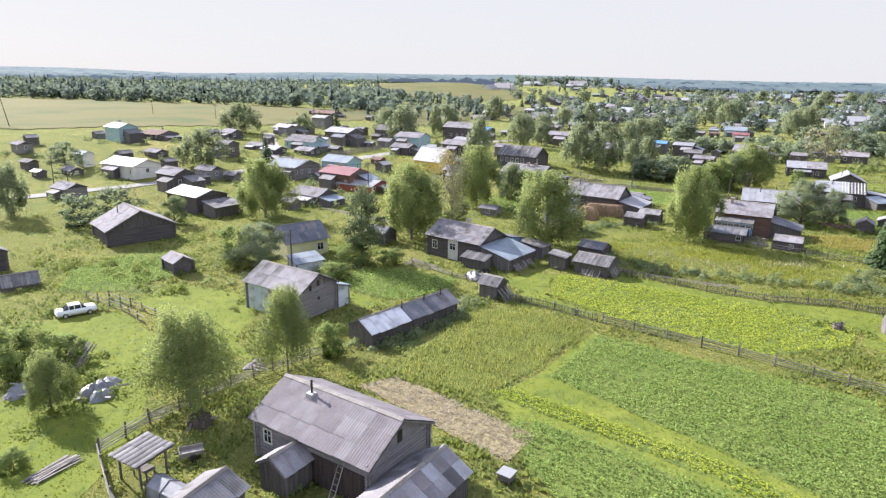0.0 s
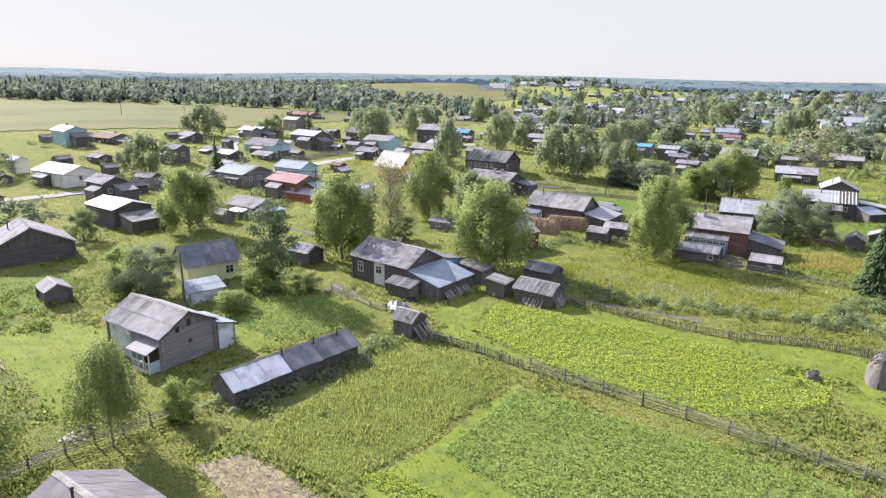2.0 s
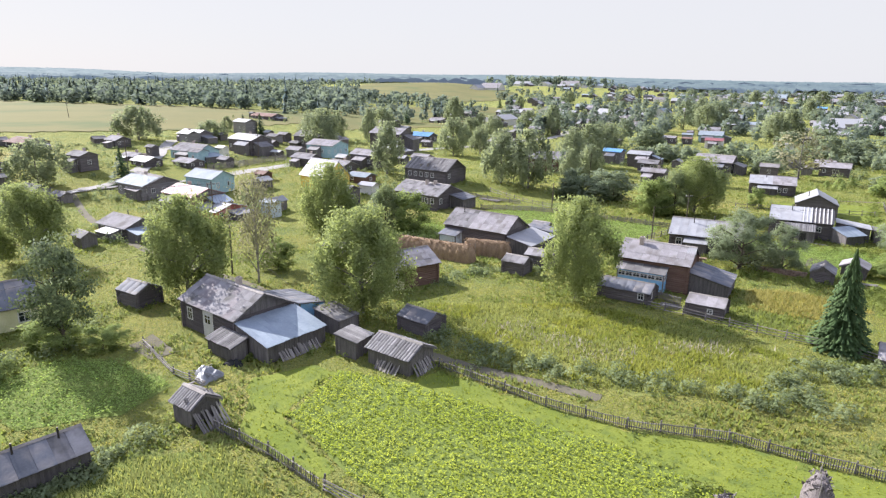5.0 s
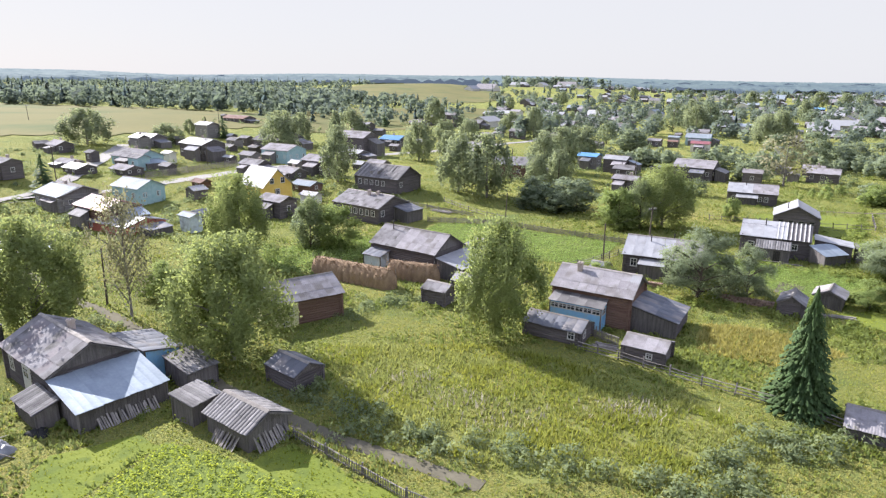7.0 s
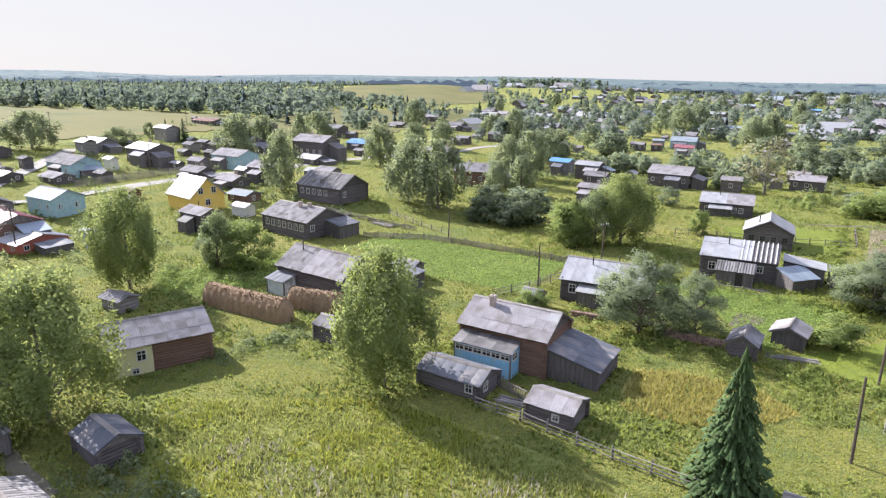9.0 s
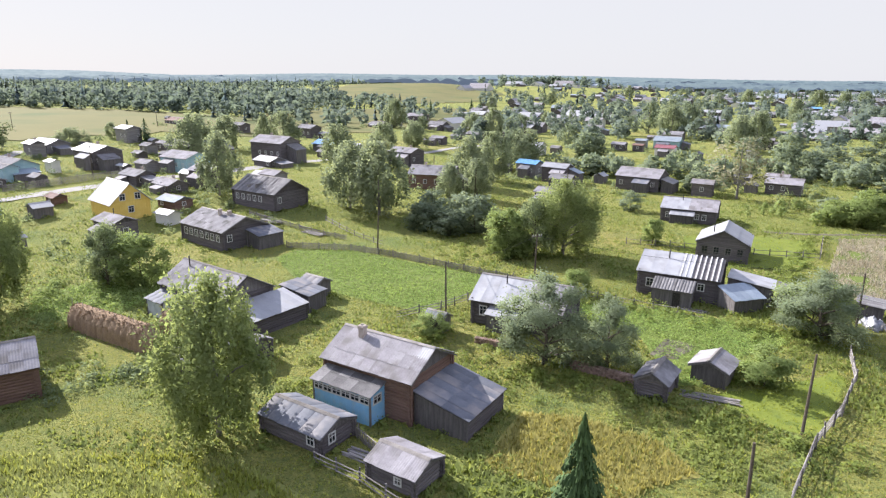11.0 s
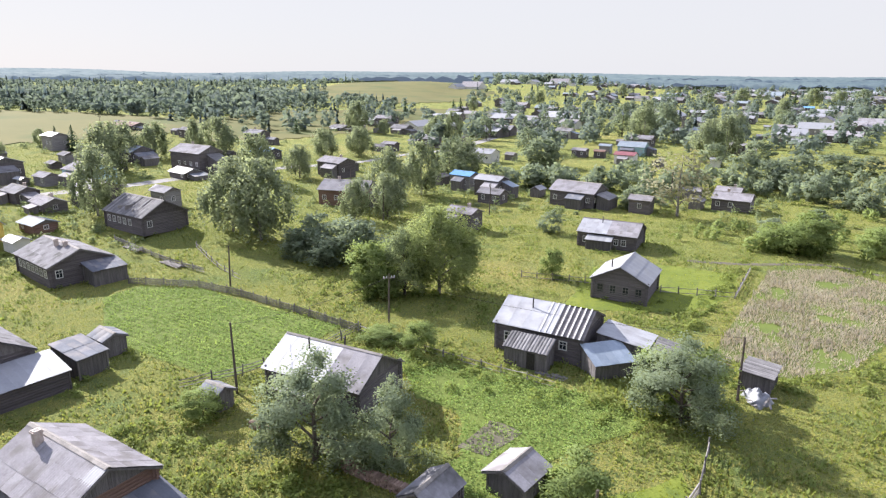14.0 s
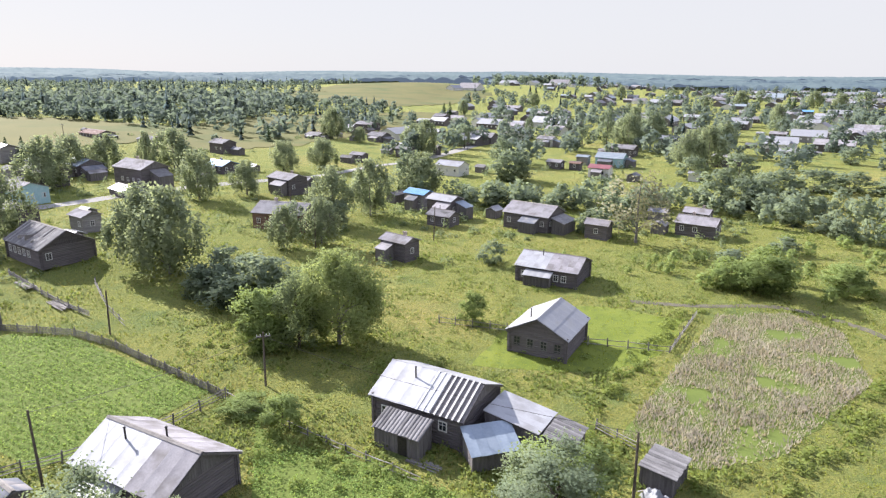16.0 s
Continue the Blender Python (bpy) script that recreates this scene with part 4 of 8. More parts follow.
def tree_shape(kind, near, seed):
    """Leaf centres in a box one metre wide and high, and the limbs that carry them."""
    r = np.random.default_rng(seed)
    if kind == "weeping":  # long thin twigs hanging from arched boughs
        tips, pts = [], []
        for i in range(26):
            a, z = i * 2.4 + r.uniform(-0.4, 0.4), 0.42 + 0.54 * (i + r.uniform(0, 1)) / 26
            q = 0.46 * math.sqrt(max(0.02, 1 - ((z - 0.42) / 0.6) ** 2)) * r.uniform(0.6, 1.0)
            tips.append(np.array([q * math.cos(a), q * math.sin(a), z]))
        for i in range(1500 if near else 500):
            c = tips[i % 26] * [r.uniform(0.25, 1.08), r.uniform(0.25, 1.08), 1.0] + r.normal(size=3) * [0.045, 0.045, 0.03]
            long_ = min(r.uniform(0.10, 0.46), c[2] - 0.07)
            u = r.uniform(0, 1, 22)
            pts.append(c + np.stack([c[0] * 0.22 * u + r.normal(0, 0.008, 22), c[1] * 0.22 * u + r.normal(0, 0.008, 22), -long_ * u], 1))
        p = np.concatenate(pts)
        p[:, 2] = np.clip(p[:, 2], 0.03, 1.0)
        return p, tips[:14]
    n_cl, per = {"birch": (130, 200), "poplar": (80, 160), "willow": (85, 260), "bush": (55, 130), "pine": (75, 120), "sparse": (70, 60)}[kind]
    if not near:
        n_cl, per = int(n_cl * 0.85), int(per * 0.27)
    z0, mid, rad = {"birch": (0.16, 0.52, 0.47), "poplar": (0.12, 0.50, 0.46), "willow": (0.04, 0.42, 0.47), "bush": (0.02, 0.40, 0.46), "pine": (0.2, 0.55, 0.42), "sparse": (0.22, 0.6, 0.45)}[kind]
    def reach(z):
        """How wide the crown is at the height z."""
        u = (z - mid) / (0.99 - mid) if z > mid else (mid - z) / (mid - z0 + 0.02)
        if kind in ("birch", "poplar") and z > mid:
            return rad * max(0.03, 1 - u ** 1.35) ** 0.75
        return rad * math.sqrt(max(0.0, 1 - u * u * 0.97))

    n_lobe = {"birch": 26, "poplar": 20, "willow": 18, "bush": 14, "pine": 22, "sparse": 24}[kind]
    lobes, cs = [], []
    for i in range(n_lobe):  # boughs, spread round the trunk from the foot of the crown to its top
        z = z0 + 0.08 + (0.86 - z0) * (i + r.uniform(0, 1)) / n_lobe
        a = i * 2.4 + r.uniform(-0.5, 0.5)
        q = reach(z) * r.uniform(0.45, 0.98)
        lobes.append((np.array([q * math.cos(a), q * math.sin(a), z]), r.uniform(0.075, 0.135) * (1.25 if kind in ("willow", "bush") else 1.0)))
    for i in range(n_cl):
        c, size = lobes[i % n_lobe]
        if r.uniform() < 0.22:  # twigs along the bough
            c = c * [0.55, 0.55, 1.0] - [0, 0, 0.05]
        d = r.normal(size=3)
        d *= size * r.uniform(0.3, 1.0) / np.linalg.norm(d)
        c = c + d * [1.0, 1.0, 0.75]
        cs.append(np.array([c[0], c[1], min(0.97, max(z0, c[2]))]))
    limbs = [c for c, size in lobes][:26 if kind == "sparse" else 14]
    pts = []
    drop = {"birch": 0.12, "poplar": 0.06, "willow": 0.05, "bush": 0.06, "pine": 0.03, "sparse": 0.06}[kind]
    wide = {"birch": 0.036, "poplar": 0.046, "willow": 0.045, "bush": 0.065, "pine": 0.06, "sparse": 0.06}[kind]
    for c in cs:
        k = r.uniform(0.6, 1.4)
        q = r.normal(size=(per, 3)) * [wide * k, wide * k, drop * k * 0.7]
        q[:, 2] -= np.abs(r.normal(size=per)) * drop * 0.5
        pts.append(c + q)
    p = np.concatenate(pts)
    p[:, 2] = np.clip(p[:, 2], 0.015, 1.0)
    return p, limbs


def spruce_shape(near, seed):
    r = np.random.default_rng(seed)
    v, f = [], []
    tiers = 46 if near else 18
    for i in range(tiers):
        z = 0.05 + 0.93 * i / tiers
        rad = 0.5 * (1 - i / tiers) ** 0.85 + 0.012
        for k in range(max(5, int((24 if near else 10) * (1 - 0.55 * i / tiers)))):
            a = r.uniform(0, 2 * math.pi)
            q = rad * r.uniform(0.7, 1.12)
            d, s = np.array([math.cos(a), math.sin(a), 0]), np.array([-math.sin(a), math.cos(a), 0])
            zz = z + r.uniform(-0.015, 0.015)
            m = 6 if near else 2
            for j in range(m):
                u0, u1 = j / m, (j + 1.25) / m
                w = (0.10 if near else 0.24) * q * (1 - 0.6 * u0) * r.uniform(0.7, 1.3) + 0.008
                p0 = d * q * u0 + np.array([0, 0, zz - 0.055 * u0 ** 1.5])
                p1 = d * q * min(u1, 1.08) + np.array([0, 0, zz - 0.055 * u1 ** 1.5 - 0.012])
                hang = np.array([0, 0, -r.uniform(0.01, 0.03)])
                b = len(v)
                v += [p0, p1, (p0 + p1) / 2 + s * w + hang, (p0 + p1) / 2 - s * w + hang]
                f += [(b, b + 3, b + 1), (b, b + 1, b + 2)]
    return np.array(v), np.array(f)


def make_tree(kind, near, seed):
    lab = {"weeping": "weeping birch with long hanging twigs of small leaves", "birch": "birch with pale trunk and drooping olive-green crown", "poplar": "leafy dark green broadleaf tree in the village", "willow": "broad grey-green willow with dense crown", "bush": "dense green bush with rounded crown", "pine": "dark green pine with loose crown", "spruce": "tall dark green pointed spruce", "sparse": "thin tree with sparse dry foliage"}[kind]
    e = base("tree" if kind != "bush" else "shrub", 0, 0, 0, lab, "tree" if kind != "bush" else "bush", z=0)
    bm = bmesh.new()
    r = random.Random(seed)
    if kind == "spruce":
        v, f = spruce_shape(near, seed)
        tube(bm, [(0, 0, -0.02), (0, 0, 0.95)], [0.03, 0.004], 6)
        part("trunk", bm, M["bark_dark"], e)
        child("crown", mesh_np("crown", v, f, M["needle"]), e)
        return e
    p, limbs = tree_shape(kind, near, seed)
    top = 0.9 if kind in ("weeping", "birch", "poplar", "pine", "sparse") else 0.5
    tr = {"weeping": 0.014, "birch": 0.018, "poplar": 0.022, "willow": 0.026, "bush": 0.012, "pine": 0.022, "sparse": 0.017}[kind]
    spine = [(0.02 * math.sin(3 * z + seed) * z, 0.02 * math.cos(2 * z + seed) * z, z * top) for z in (-0.03, 0.15, 0.35, 0.6, 0.8, 1.0)]
    far_bm = bm
    tube(bm, spine, [tr * 1.25, tr, tr * 0.8, tr * 0.55, tr * 0.35, tr * 0.12], 7)
    if near:
        part("trunk", bm, M["bark" if kind in ("weeping", "birch", "sparse") else "bark_dark"], e)
    for c in limbs if near else limbs[:6]:
        bm = bmesh.new() if near else far_bm
        z = max(0.06, c[2] - 0.28 * math.hypot(c[0], c[1]) - 0.12)
        m = (c[0] * 0.5, c[1] * 0.5, (z + c[2]) / 2 + 0.03)
        tube(bm, [(0.01, 0.0, z), m, tuple(c)], [tr * 0.5, tr * 0.3, tr * 0.08], 5)
        if near:
            part("limb", bm, M["bark" if kind in ("weeping", "birch", "sparse") else "bark_dark"], e)
    if not near:
        part("trunk", far_bm, M["bark" if kind in ("weeping", "birch", "sparse") else "bark_dark"], e)
    size = {"weeping": 0.0105, "birch": 0.0138, "poplar": 0.015, "willow": 0.012, "bush": 0.024, "pine": 0.0168, "sparse": 0.015}[kind] * (1 if near else 1.8)
    v, f, nn_ = leaf_cards(p, size, 0.25 if kind in ("weeping", "birch", "willow") else 0.5, p - [0, 0, 0.34], 0.3)
    mat = {"weeping": "birch_leaf", "birch": "birch_leaf", "poplar": "dark_leaf", "willow": "willow_leaf", "bush": "sallow_leaf", "pine": "pine_leaf", "sparse": "thin_leaf"}[kind]
    # distant crowns take the leaf colours that have haze mixed in
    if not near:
        mat = {"birch": "hazed_birch_leaf", "poplar": "hazed_dark_leaf", "bush": "hazed_dark_leaf"}.get(kind, mat)
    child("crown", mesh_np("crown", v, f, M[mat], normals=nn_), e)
    return e


def plant(kind, x, y, h, w):
    """A tree of height h and crown width w; a few shapes of each kind serve all."""
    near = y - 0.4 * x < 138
    key = (kind, near, int(abs(x * 7 + y * 3)) % (3 if kind in ("birch", "bush") else 2))
    m = pose(x, y, ground_h(x, y) - 0.02, 0, 0, (x * 37 + y * 91) % 360) @ Matrix.Diagonal((w * 1.22, w * 1.22, h * 1.02, 1))
    if key not in TREES:
        TREES[key] = make_tree(kind, near, 11 + 5 * len(TREES))
        TREES[key].matrix_basis = m
        return TREES[key]
    src = TREES[key]
    keep = src.matrix_basis.copy()
    src.matrix_basis = Matrix.Identity(4)
    ob = copy_thing(src, m)
    ob.matrix_basis = m
    src.matrix_basis = keep
    return ob


plant('weeping', -20.8, 47.5, 9.0, 7.0)
plant('weeping', -14.4, 54.6, 8.9, 4.8)
plant('bush', -11.1, 58.5, 3.6, 2.8)
plant('birch', -35.0, 121.9, 11.1, 10.0)
plant('pine', -11.8, 90.4, 11.8, 6.6)
plant('birch', -5.4, 106.0, 12.8, 9.8)
plant('sparse', 1.6, 112.3, 15.4, 6.5)
plant('birch', 7.2, 134.7, 13.0, 8.6)
plant('birch', 16.9, 101.4, 12.5, 10.0)
plant('birch', 43.4, 108.2, 12.8, 8.0)
plant('willow', 70.6, 122.2, 9.0, 8.8)
plant('willow', 76.6, 121.7, 7.0, 5.4)
plant('willow', 101.0, 129.3, 7.5, 8.6)
plant('spruce', 68.2, 93.2, 11.3, 4.8)
plant('birch', 78.9, 162.4, 11.8, 10.5)
plant('poplar', 74.2, 161.3, 9.8, 6.2)
plant('bush', 70.0, 160.3, 8.0, 6.2)
plant('birch', 72.0, 235.5, 12.8, 9.4)
plant('poplar', 78.7, 259.3, 13.0, 9.2)
plant('sparse', 128.6, 214.5, 14.8, 12.5)
plant('bush', 95.5, 170.3, 4.6, 3.2)
plant('birch', -66.7, 174.3, 10.7, 10.8)
plant('poplar', -50.0, 115.0, 5.6, 5.1)
plant('bush', -66.5, 112.5, 5.8, 6.2)
plant('bush', -62.9, 119.8, 6.1, 6.6)
plant('willow', -26.5, 87.9, 6.7, 7.4)
plant('bush', -30.2, 89.1, 6.0, 4.2)
plant('poplar', -99.9, 166.7, 7.2, 8.1)
plant('birch', -82.8, 118.4, 10.3, 7.6)
plant('spruce', -49.0, 290.8, 9.1, 5.3)
plant('birch', -32.3, 47.2, 5.0, 3.6)
plant('bush', -14.5, 83.0, 2.6, 4.0)
plant('bush', -13.2, 91.0, 3.2, 5.0)
plant('bush', -8.0, 90.5, 2.6, 3.6)
plant('bush', -39.5, 53.8, 4.5, 4.7)
plant('bush', -36.2, 56.3, 3.0, 3.3)
plant('bush', -30.1, 39.0, 1.6, 2.0)
plant('birch', 10.9, 198.5, 13.4, 7.8)
plant('birch', 28.8, 241.6, 12.2, 9.6)
plant('birch', -16.0, 251.5, 13.8, 12.1)
plant('birch', 0.4, 290.5, 12.8, 11.9)
plant('birch', 40.4, 190.4, 13.1, 9.8)
plant('birch', 46.8, 186.2, 13.9, 10.7)
plant('bush', 57.2, 182.7, 6.4, 6.4)
plant('bush', 64.5, 178.4, 6.8, 8.6)
plant('birch', 65.2, 225.6, 12.3, 8.3)
plant('birch', 82.8, 256.6, 12.1, 11.4)
plant('bush', 70.4, 163.3, 6.6, 8.7)
plant('spruce', -57.0, 294.4, 8.1, 3.7)
plant('birch', -79.3, 250.5, 11.3, 14.5)
plant('birch', -58.9, 262.1, 7.0, 9.2)
plant('bush', 20.2, 143.9, 7.5, 6.5)
plant('poplar', 15.7, 143.7, 8.9, 5.5)
plant('bush', 2.6, 118.5, 4.8, 4.9)
plant('bush', 14.8, 145.9, 7.3, 4.2)
plant('bush', 90.2, 118.1, 3.8, 4.5)
plant('bush', 102.2, 132.5, 5.6, 6.5)
plant('bush', 59.5, 128.1, 3.0, 3.3)
plant('bush', 58.4, 178.5, 5.6, 5.0)
plant('bush', 65.2, 175.8, 6.9, 6.8)
plant('bush', 99.2, 198.4, 4.1, 4.6)
plant('bush', 122.6, 221.6, 5.4, 6.7)
plant('bush', 129.4, 225.7, 3.5, 4.1)
plant('poplar', 60.3, 212.9, 7.3, 4.6)
plant('poplar', 66.8, 222.7, 6.3, 6.3)
plant('bush', 140.5, 184.6, 7.3, 8.3)
plant('bush', 153.0, 184.0, 5.0, 6.1)
plant('bush', 139.9, 196.2, 4.0, 4.9)
plant('bush', 73.1, 145.7, 1.6, 4.5)
plant('bush', 77.3, 142.8, 3.6, 3.7)
plant('bush', 60.9, 173.7, 4.7, 5.7)
plant('bush', 54.4, 178.2, 4.5, 4.3)
plant('birch', 60.4, 203.5, 7.9, 5.5)
plant('birch', 66.6, 207.8, 9.1, 6.7)
plant('bush', 156.6, 249.5, 10.0, 8.6)
plant('bush', 166.7, 250.2, 5.8, 8.6)
plant('bush', 167.6, 231.7, 5.2, 6.4)
plant('bush', 171.9, 219.3, 4.8, 4.7)
plant('birch', 46.2, 301.1, 10.1, 10.2)
plant('birch', 36.5, 289.7, 9.8, 8.9)
plant('birch', -24.7, 276.6, 12.0, 11.2)
plant('birch', -17.6, 283.4, 11.6, 9.8)
plant('birch', 38.0, 249.4, 8.8, 7.2)
plant('bush', 108.7, 289.9, 9.8, 10.7)
plant('birch', 70.4, 379.4, 10.3, 10.4)
plant('birch', 180.6, 320.2, 15.0, 10.1)
plant('birch', 167.0, 380.7, 15.0, 12.8)
plant('bush', 94.8, 252.8, 5.0, 7.0)
plant('bush', 102.1, 249.0, 4.5, 7.0)
plant('bush', 110.2, 247.8, 4.5, 8.0)
plant('bush', 118.0, 245.9, 5.0, 8.0)
plant('bush', 126.9, 246.4, 4.5, 7.0)
plant('bush', 136.3, 186.7, 5.0, 6.0)
plant('bush', 141.3, 185.2, 5.5, 7.0)
plant('bush', 164.8, 252.9, 8.0, 9.0)
plant('bush', 183.7, 273.1, 7.0, 11.0)
plant('bush', 195.3, 275.9, 7.0, 11.0)
plant('bush', 205.8, 276.7, 6.0, 10.0)
plant('bush', 171.2, 224.7, 4.0, 6.0)
plant('bush', 172.8, 219.0, 3.5, 5.0)
plant('bush', 119.7, 221.7, 4.5, 4.0)
plant('bush', 106.2, 291.0, 7.0, 6.0)
plant('bush', 111.8, 291.4, 8.0, 7.0)
plant('bush', 182.2, 296.4, 9.0, 10.0)
plant('bush', 166.8, 295.3, 8.0, 8.0)
plant('bush', 60.4, 175.6, 5.0, 6.0)
plant('bush', 55.9, 177.8, 5.0, 5.0)
plant('bush', 154.9, 207.7, 3.2, 5.0)
plant('bush', 154.8, 187.6, 4.0, 5.0)
plant('bush', 174.0, 262.0, 6.0, 10.0)
plant('bush', 214.0, 268.0, 6.0, 11.0)
plant('bush', 224.0, 262.0, 5.0, 9.0)
plant('bush', 147.0, 196.0, 2.5, 4.0)

plant('spruce', -50.8, 181.1, 9.1, 5.7)
plant('birch', -64.7, 297.6, 5.7, 4.3)
plant('birch', 30.4, 393.7, 14.2, 10.7)
plant('spruce', 4.8, 376.7, 8.3, 3.7)
plant('birch', 78.2, 347.9, 14.3, 8.6)
plant('poplar', 93.5, 378.3, 10.8, 7.9)
plant('poplar', 107.4, 325.3, 10.1, 8.0)
plant('poplar', 161.6, 399.2, 17.0, 11.1)
plant('birch', 182.4, 431.0, 16.3, 12.1)
plant('poplar', 187.2, 414.8, 16.3, 13.1)
plant('birch', 189.7, 354.2, 11.9, 10.9)
plant('poplar', 202.1, 364.6, 12.2, 7.5)
plant('birch', 291.7, 506.6, 15.2, 9.0)
plant('spruce', 81.2, 588.1, 12.9, 6.8)
plant('spruce', 75.3, 632.4, 10.0, 5.5)
plant('birch', -4.1, 282.0, 12.6, 5.2)
plant('poplar', 178.4, 427.9, 13.6, 12.2)
plant('birch', 190.9, 420.5, 13.3, 11.4)
plant('birch', 172.4, 316.8, 13.8, 9.9)
plant('birch', 204.9, 369.2, 13.6, 9.9)
plant('poplar', 274.4, 466.8, 10.2, 11.2)
plant('bush', 240.7, 336.8, 6.4, 7.0)
plant('spruce', 44.1, 512.0, 11.7, 4.3)
plant('birch', 18.7, 499.4, 9.7, 7.8)
plant('bush', 40.8, 475.7, 6.1, 7.3)
plant('birch', 302.8, 977.0, 17.0, 11.0)
plant('birch', 385.9, 792.5, 17.0, 13.6)
plant('spruce', 412.2, 742.5, 16.3, 7.0)
plant('spruce', 418.1, 743.4, 14.6, 7.1)
plant('birch', 91.6, 611.6, 12.0, 7.4)
plant('birch', 162.9, 755.2, 14.0, 11.4)
plant('poplar', 147.0, 702.0, 14.0, 10.5)
plant('birch', 195.3, 760.7, 8.5, 8.4)
plant('birch', 44.8, 384.6, 6.9, 6.6)
plant('birch', 87.9, 380.3, 8.6, 6.5)
plant('poplar', 95.6, 397.9, 8.0, 7.4)
plant('birch', 115.4, 450.3, 8.1, 7.4)
plant('poplar', 127.0, 428.8, 11.7, 5.4)
plant('poplar', 147.6, 385.7, 10.2, 9.4)
plant('poplar', 292.6, 638.7, 17.0, 12.8)
plant('poplar', 330.3, 844.3, 17.0, 16.4)
plant('birch', 457.0, 781.3, 17.0, 16.0)
plant('birch', 448.3, 718.8, 17.0, 16.5)
plant('poplar', 529.7, 816.2, 17.0, 16.7)
plant('poplar', 438.1, 864.4, 16.1, 15.5)


# ---------------- village houses farther off ----------------
def along(x, y, rot, u, v):
    """A point u along and v across a building at x, y turned by rot."""
    c, s = math.cos(radians(rot)), math.sin(radians(rot))
    return x + u * c - v * s, y + u * s + v * c


def village_house(x, y, L, roof, wall, top, rot=None):
    """A house in the village, its ridge at the height top; the bigger ones have a porch or a shed against them."""
    W = min(L * RNG.uniform(0.66, 0.80), 8.5)
    rot = -34 + RNG.uniform(-5, 5) if rot is None else rot
    ridge = top = min(top, 1.2 + 0.55 * L)
    eave = max(top - W * RNG.uniform(0.17, 0.23), top * 0.6)
    rmat = {"grey": ("slate_dark", "slate", "slate")[int(RNG.integers(3))], "white": ("pale_tin", "white", "pale_tin")[int(RNG.integers(3))]}.get(roof, roof)
    wmat = {"dark": ("log", "log", "log_grey")[int(RNG.integers(3))], "brown": "log_brown"}.get(wall, wall)
    words = {"slate_dark": "dark grey sheet roof", "slate": "grey sheet roof", "slate_mauve": "mauve-grey sheet roof", "white": "bright metal roof", "pale_tin": "pale tin roof", "blue_grey": "blue-grey roof", "rust": "rusty roof", "maroon": "maroon roof", "blue": "blue roof"}[rmat]
    ww = {"log": "weathered log", "log_grey": "silver-grey log", "log_brown": "brown log", "pale": "pale plastered", "aqua": "turquoise painted", "red": "red painted", "pale_wash": "pale blue washed"}[wmat]
    e = house("log_house" if "log" in wmat else "village_house", x, y, rot, L, W, eave, ridge, f"{ww} house with {words}", wall=wmat, roof=rmat, gable="board" if "log" in wmat else wmat, pieces=False, over=0.3, group="village houses", corner=False)
    l, w = L - 0.6, W - 0.6
    for side, ln in (("-y", l), ("+x", w), ("-x", w)) if y < 480 else (("-y", l),):
        n = max(1, int(ln / 2.4)) if L > 5.5 else (1 if side == "-y" else 0)
        for i in range(n):
            if RNG.random() < 0.75:
                window(e, side_frame(l, w, side), ln * (i + 0.5) / n, eave * 0.42, 0.7, min(0.9, eave * 0.4), small=True)
    if L > 6 and RNG.random() < 0.8:
        chimney(e, RNG.uniform(-0.2, 0.2) * L, 0.4, ridge - 0.5, ridge + 0.7, RNG.random() < 0.6)
    if L > 6.5 and y < 400 and RNG.random() < 0.7:
        ax, ay = along(x, y, rot, RNG.uniform(-0.15, 0.25) * L, -W / 2 - 0.8)
        far_annex(ax, ay, rot - 90, L * RNG.uniform(0.35, 0.55), RNG.uniform(1.8, 2.6), eave * 0.9, str(RNG.choice(["slate", "white", "tar", "roof_board"])))
    if L > 7.5 and y < 400 and RNG.random() < 0.6:
        ax, ay = along(x, y, rot, L / 2 + 1.6, RNG.uniform(-0.1, 0.2) * W)
        far_annex(ax, ay, rot, W * RNG.uniform(0.5, 0.8), RNG.uniform(3.0, 4.2), eave * 0.95, str(RNG.choice(["slate_dark", "tar", "roof_board", "zinc"])))
    return e


def far_annex(x, y, out, wid, dep, zh, roof):
    """A low lean-to against a village house; its own +x points down the slope."""
    e = base("lean_to", x, y, out, "low plank lean-to against a village house", "shed", "village sheds", keep=wid * 0.5)
    zl = zh * 0.72
    l, w = dep - 0.3, wid - 0.3
    for side, ln in (("+x", w), ("-y", l), ("+y", l)):
        sg = {"+x": None, "-y": 1, "+y": -1}[side]
        f = (lambda u: zl - 0.05) if sg is None else (lambda u, sg=sg: zl + (zh - zl) * (0.5 - sg * (u - l / 2) / dep) - 0.08)
        part("wall", board_wall(ln, -0.2, zh, side_frame(l, w, side), 0.4, slant=f), M["board"], e)
    bm = bmesh.new()
    prism(bm, [(-dep / 2, -wid / 2, zh), (dep / 2, -wid / 2, zl), (dep / 2, -wid / 2, zl + 0.07), (-dep / 2, -wid / 2, zh + 0.07)], (0, wid, 0))
    part("roof", bm, M[roof], e)
    return e


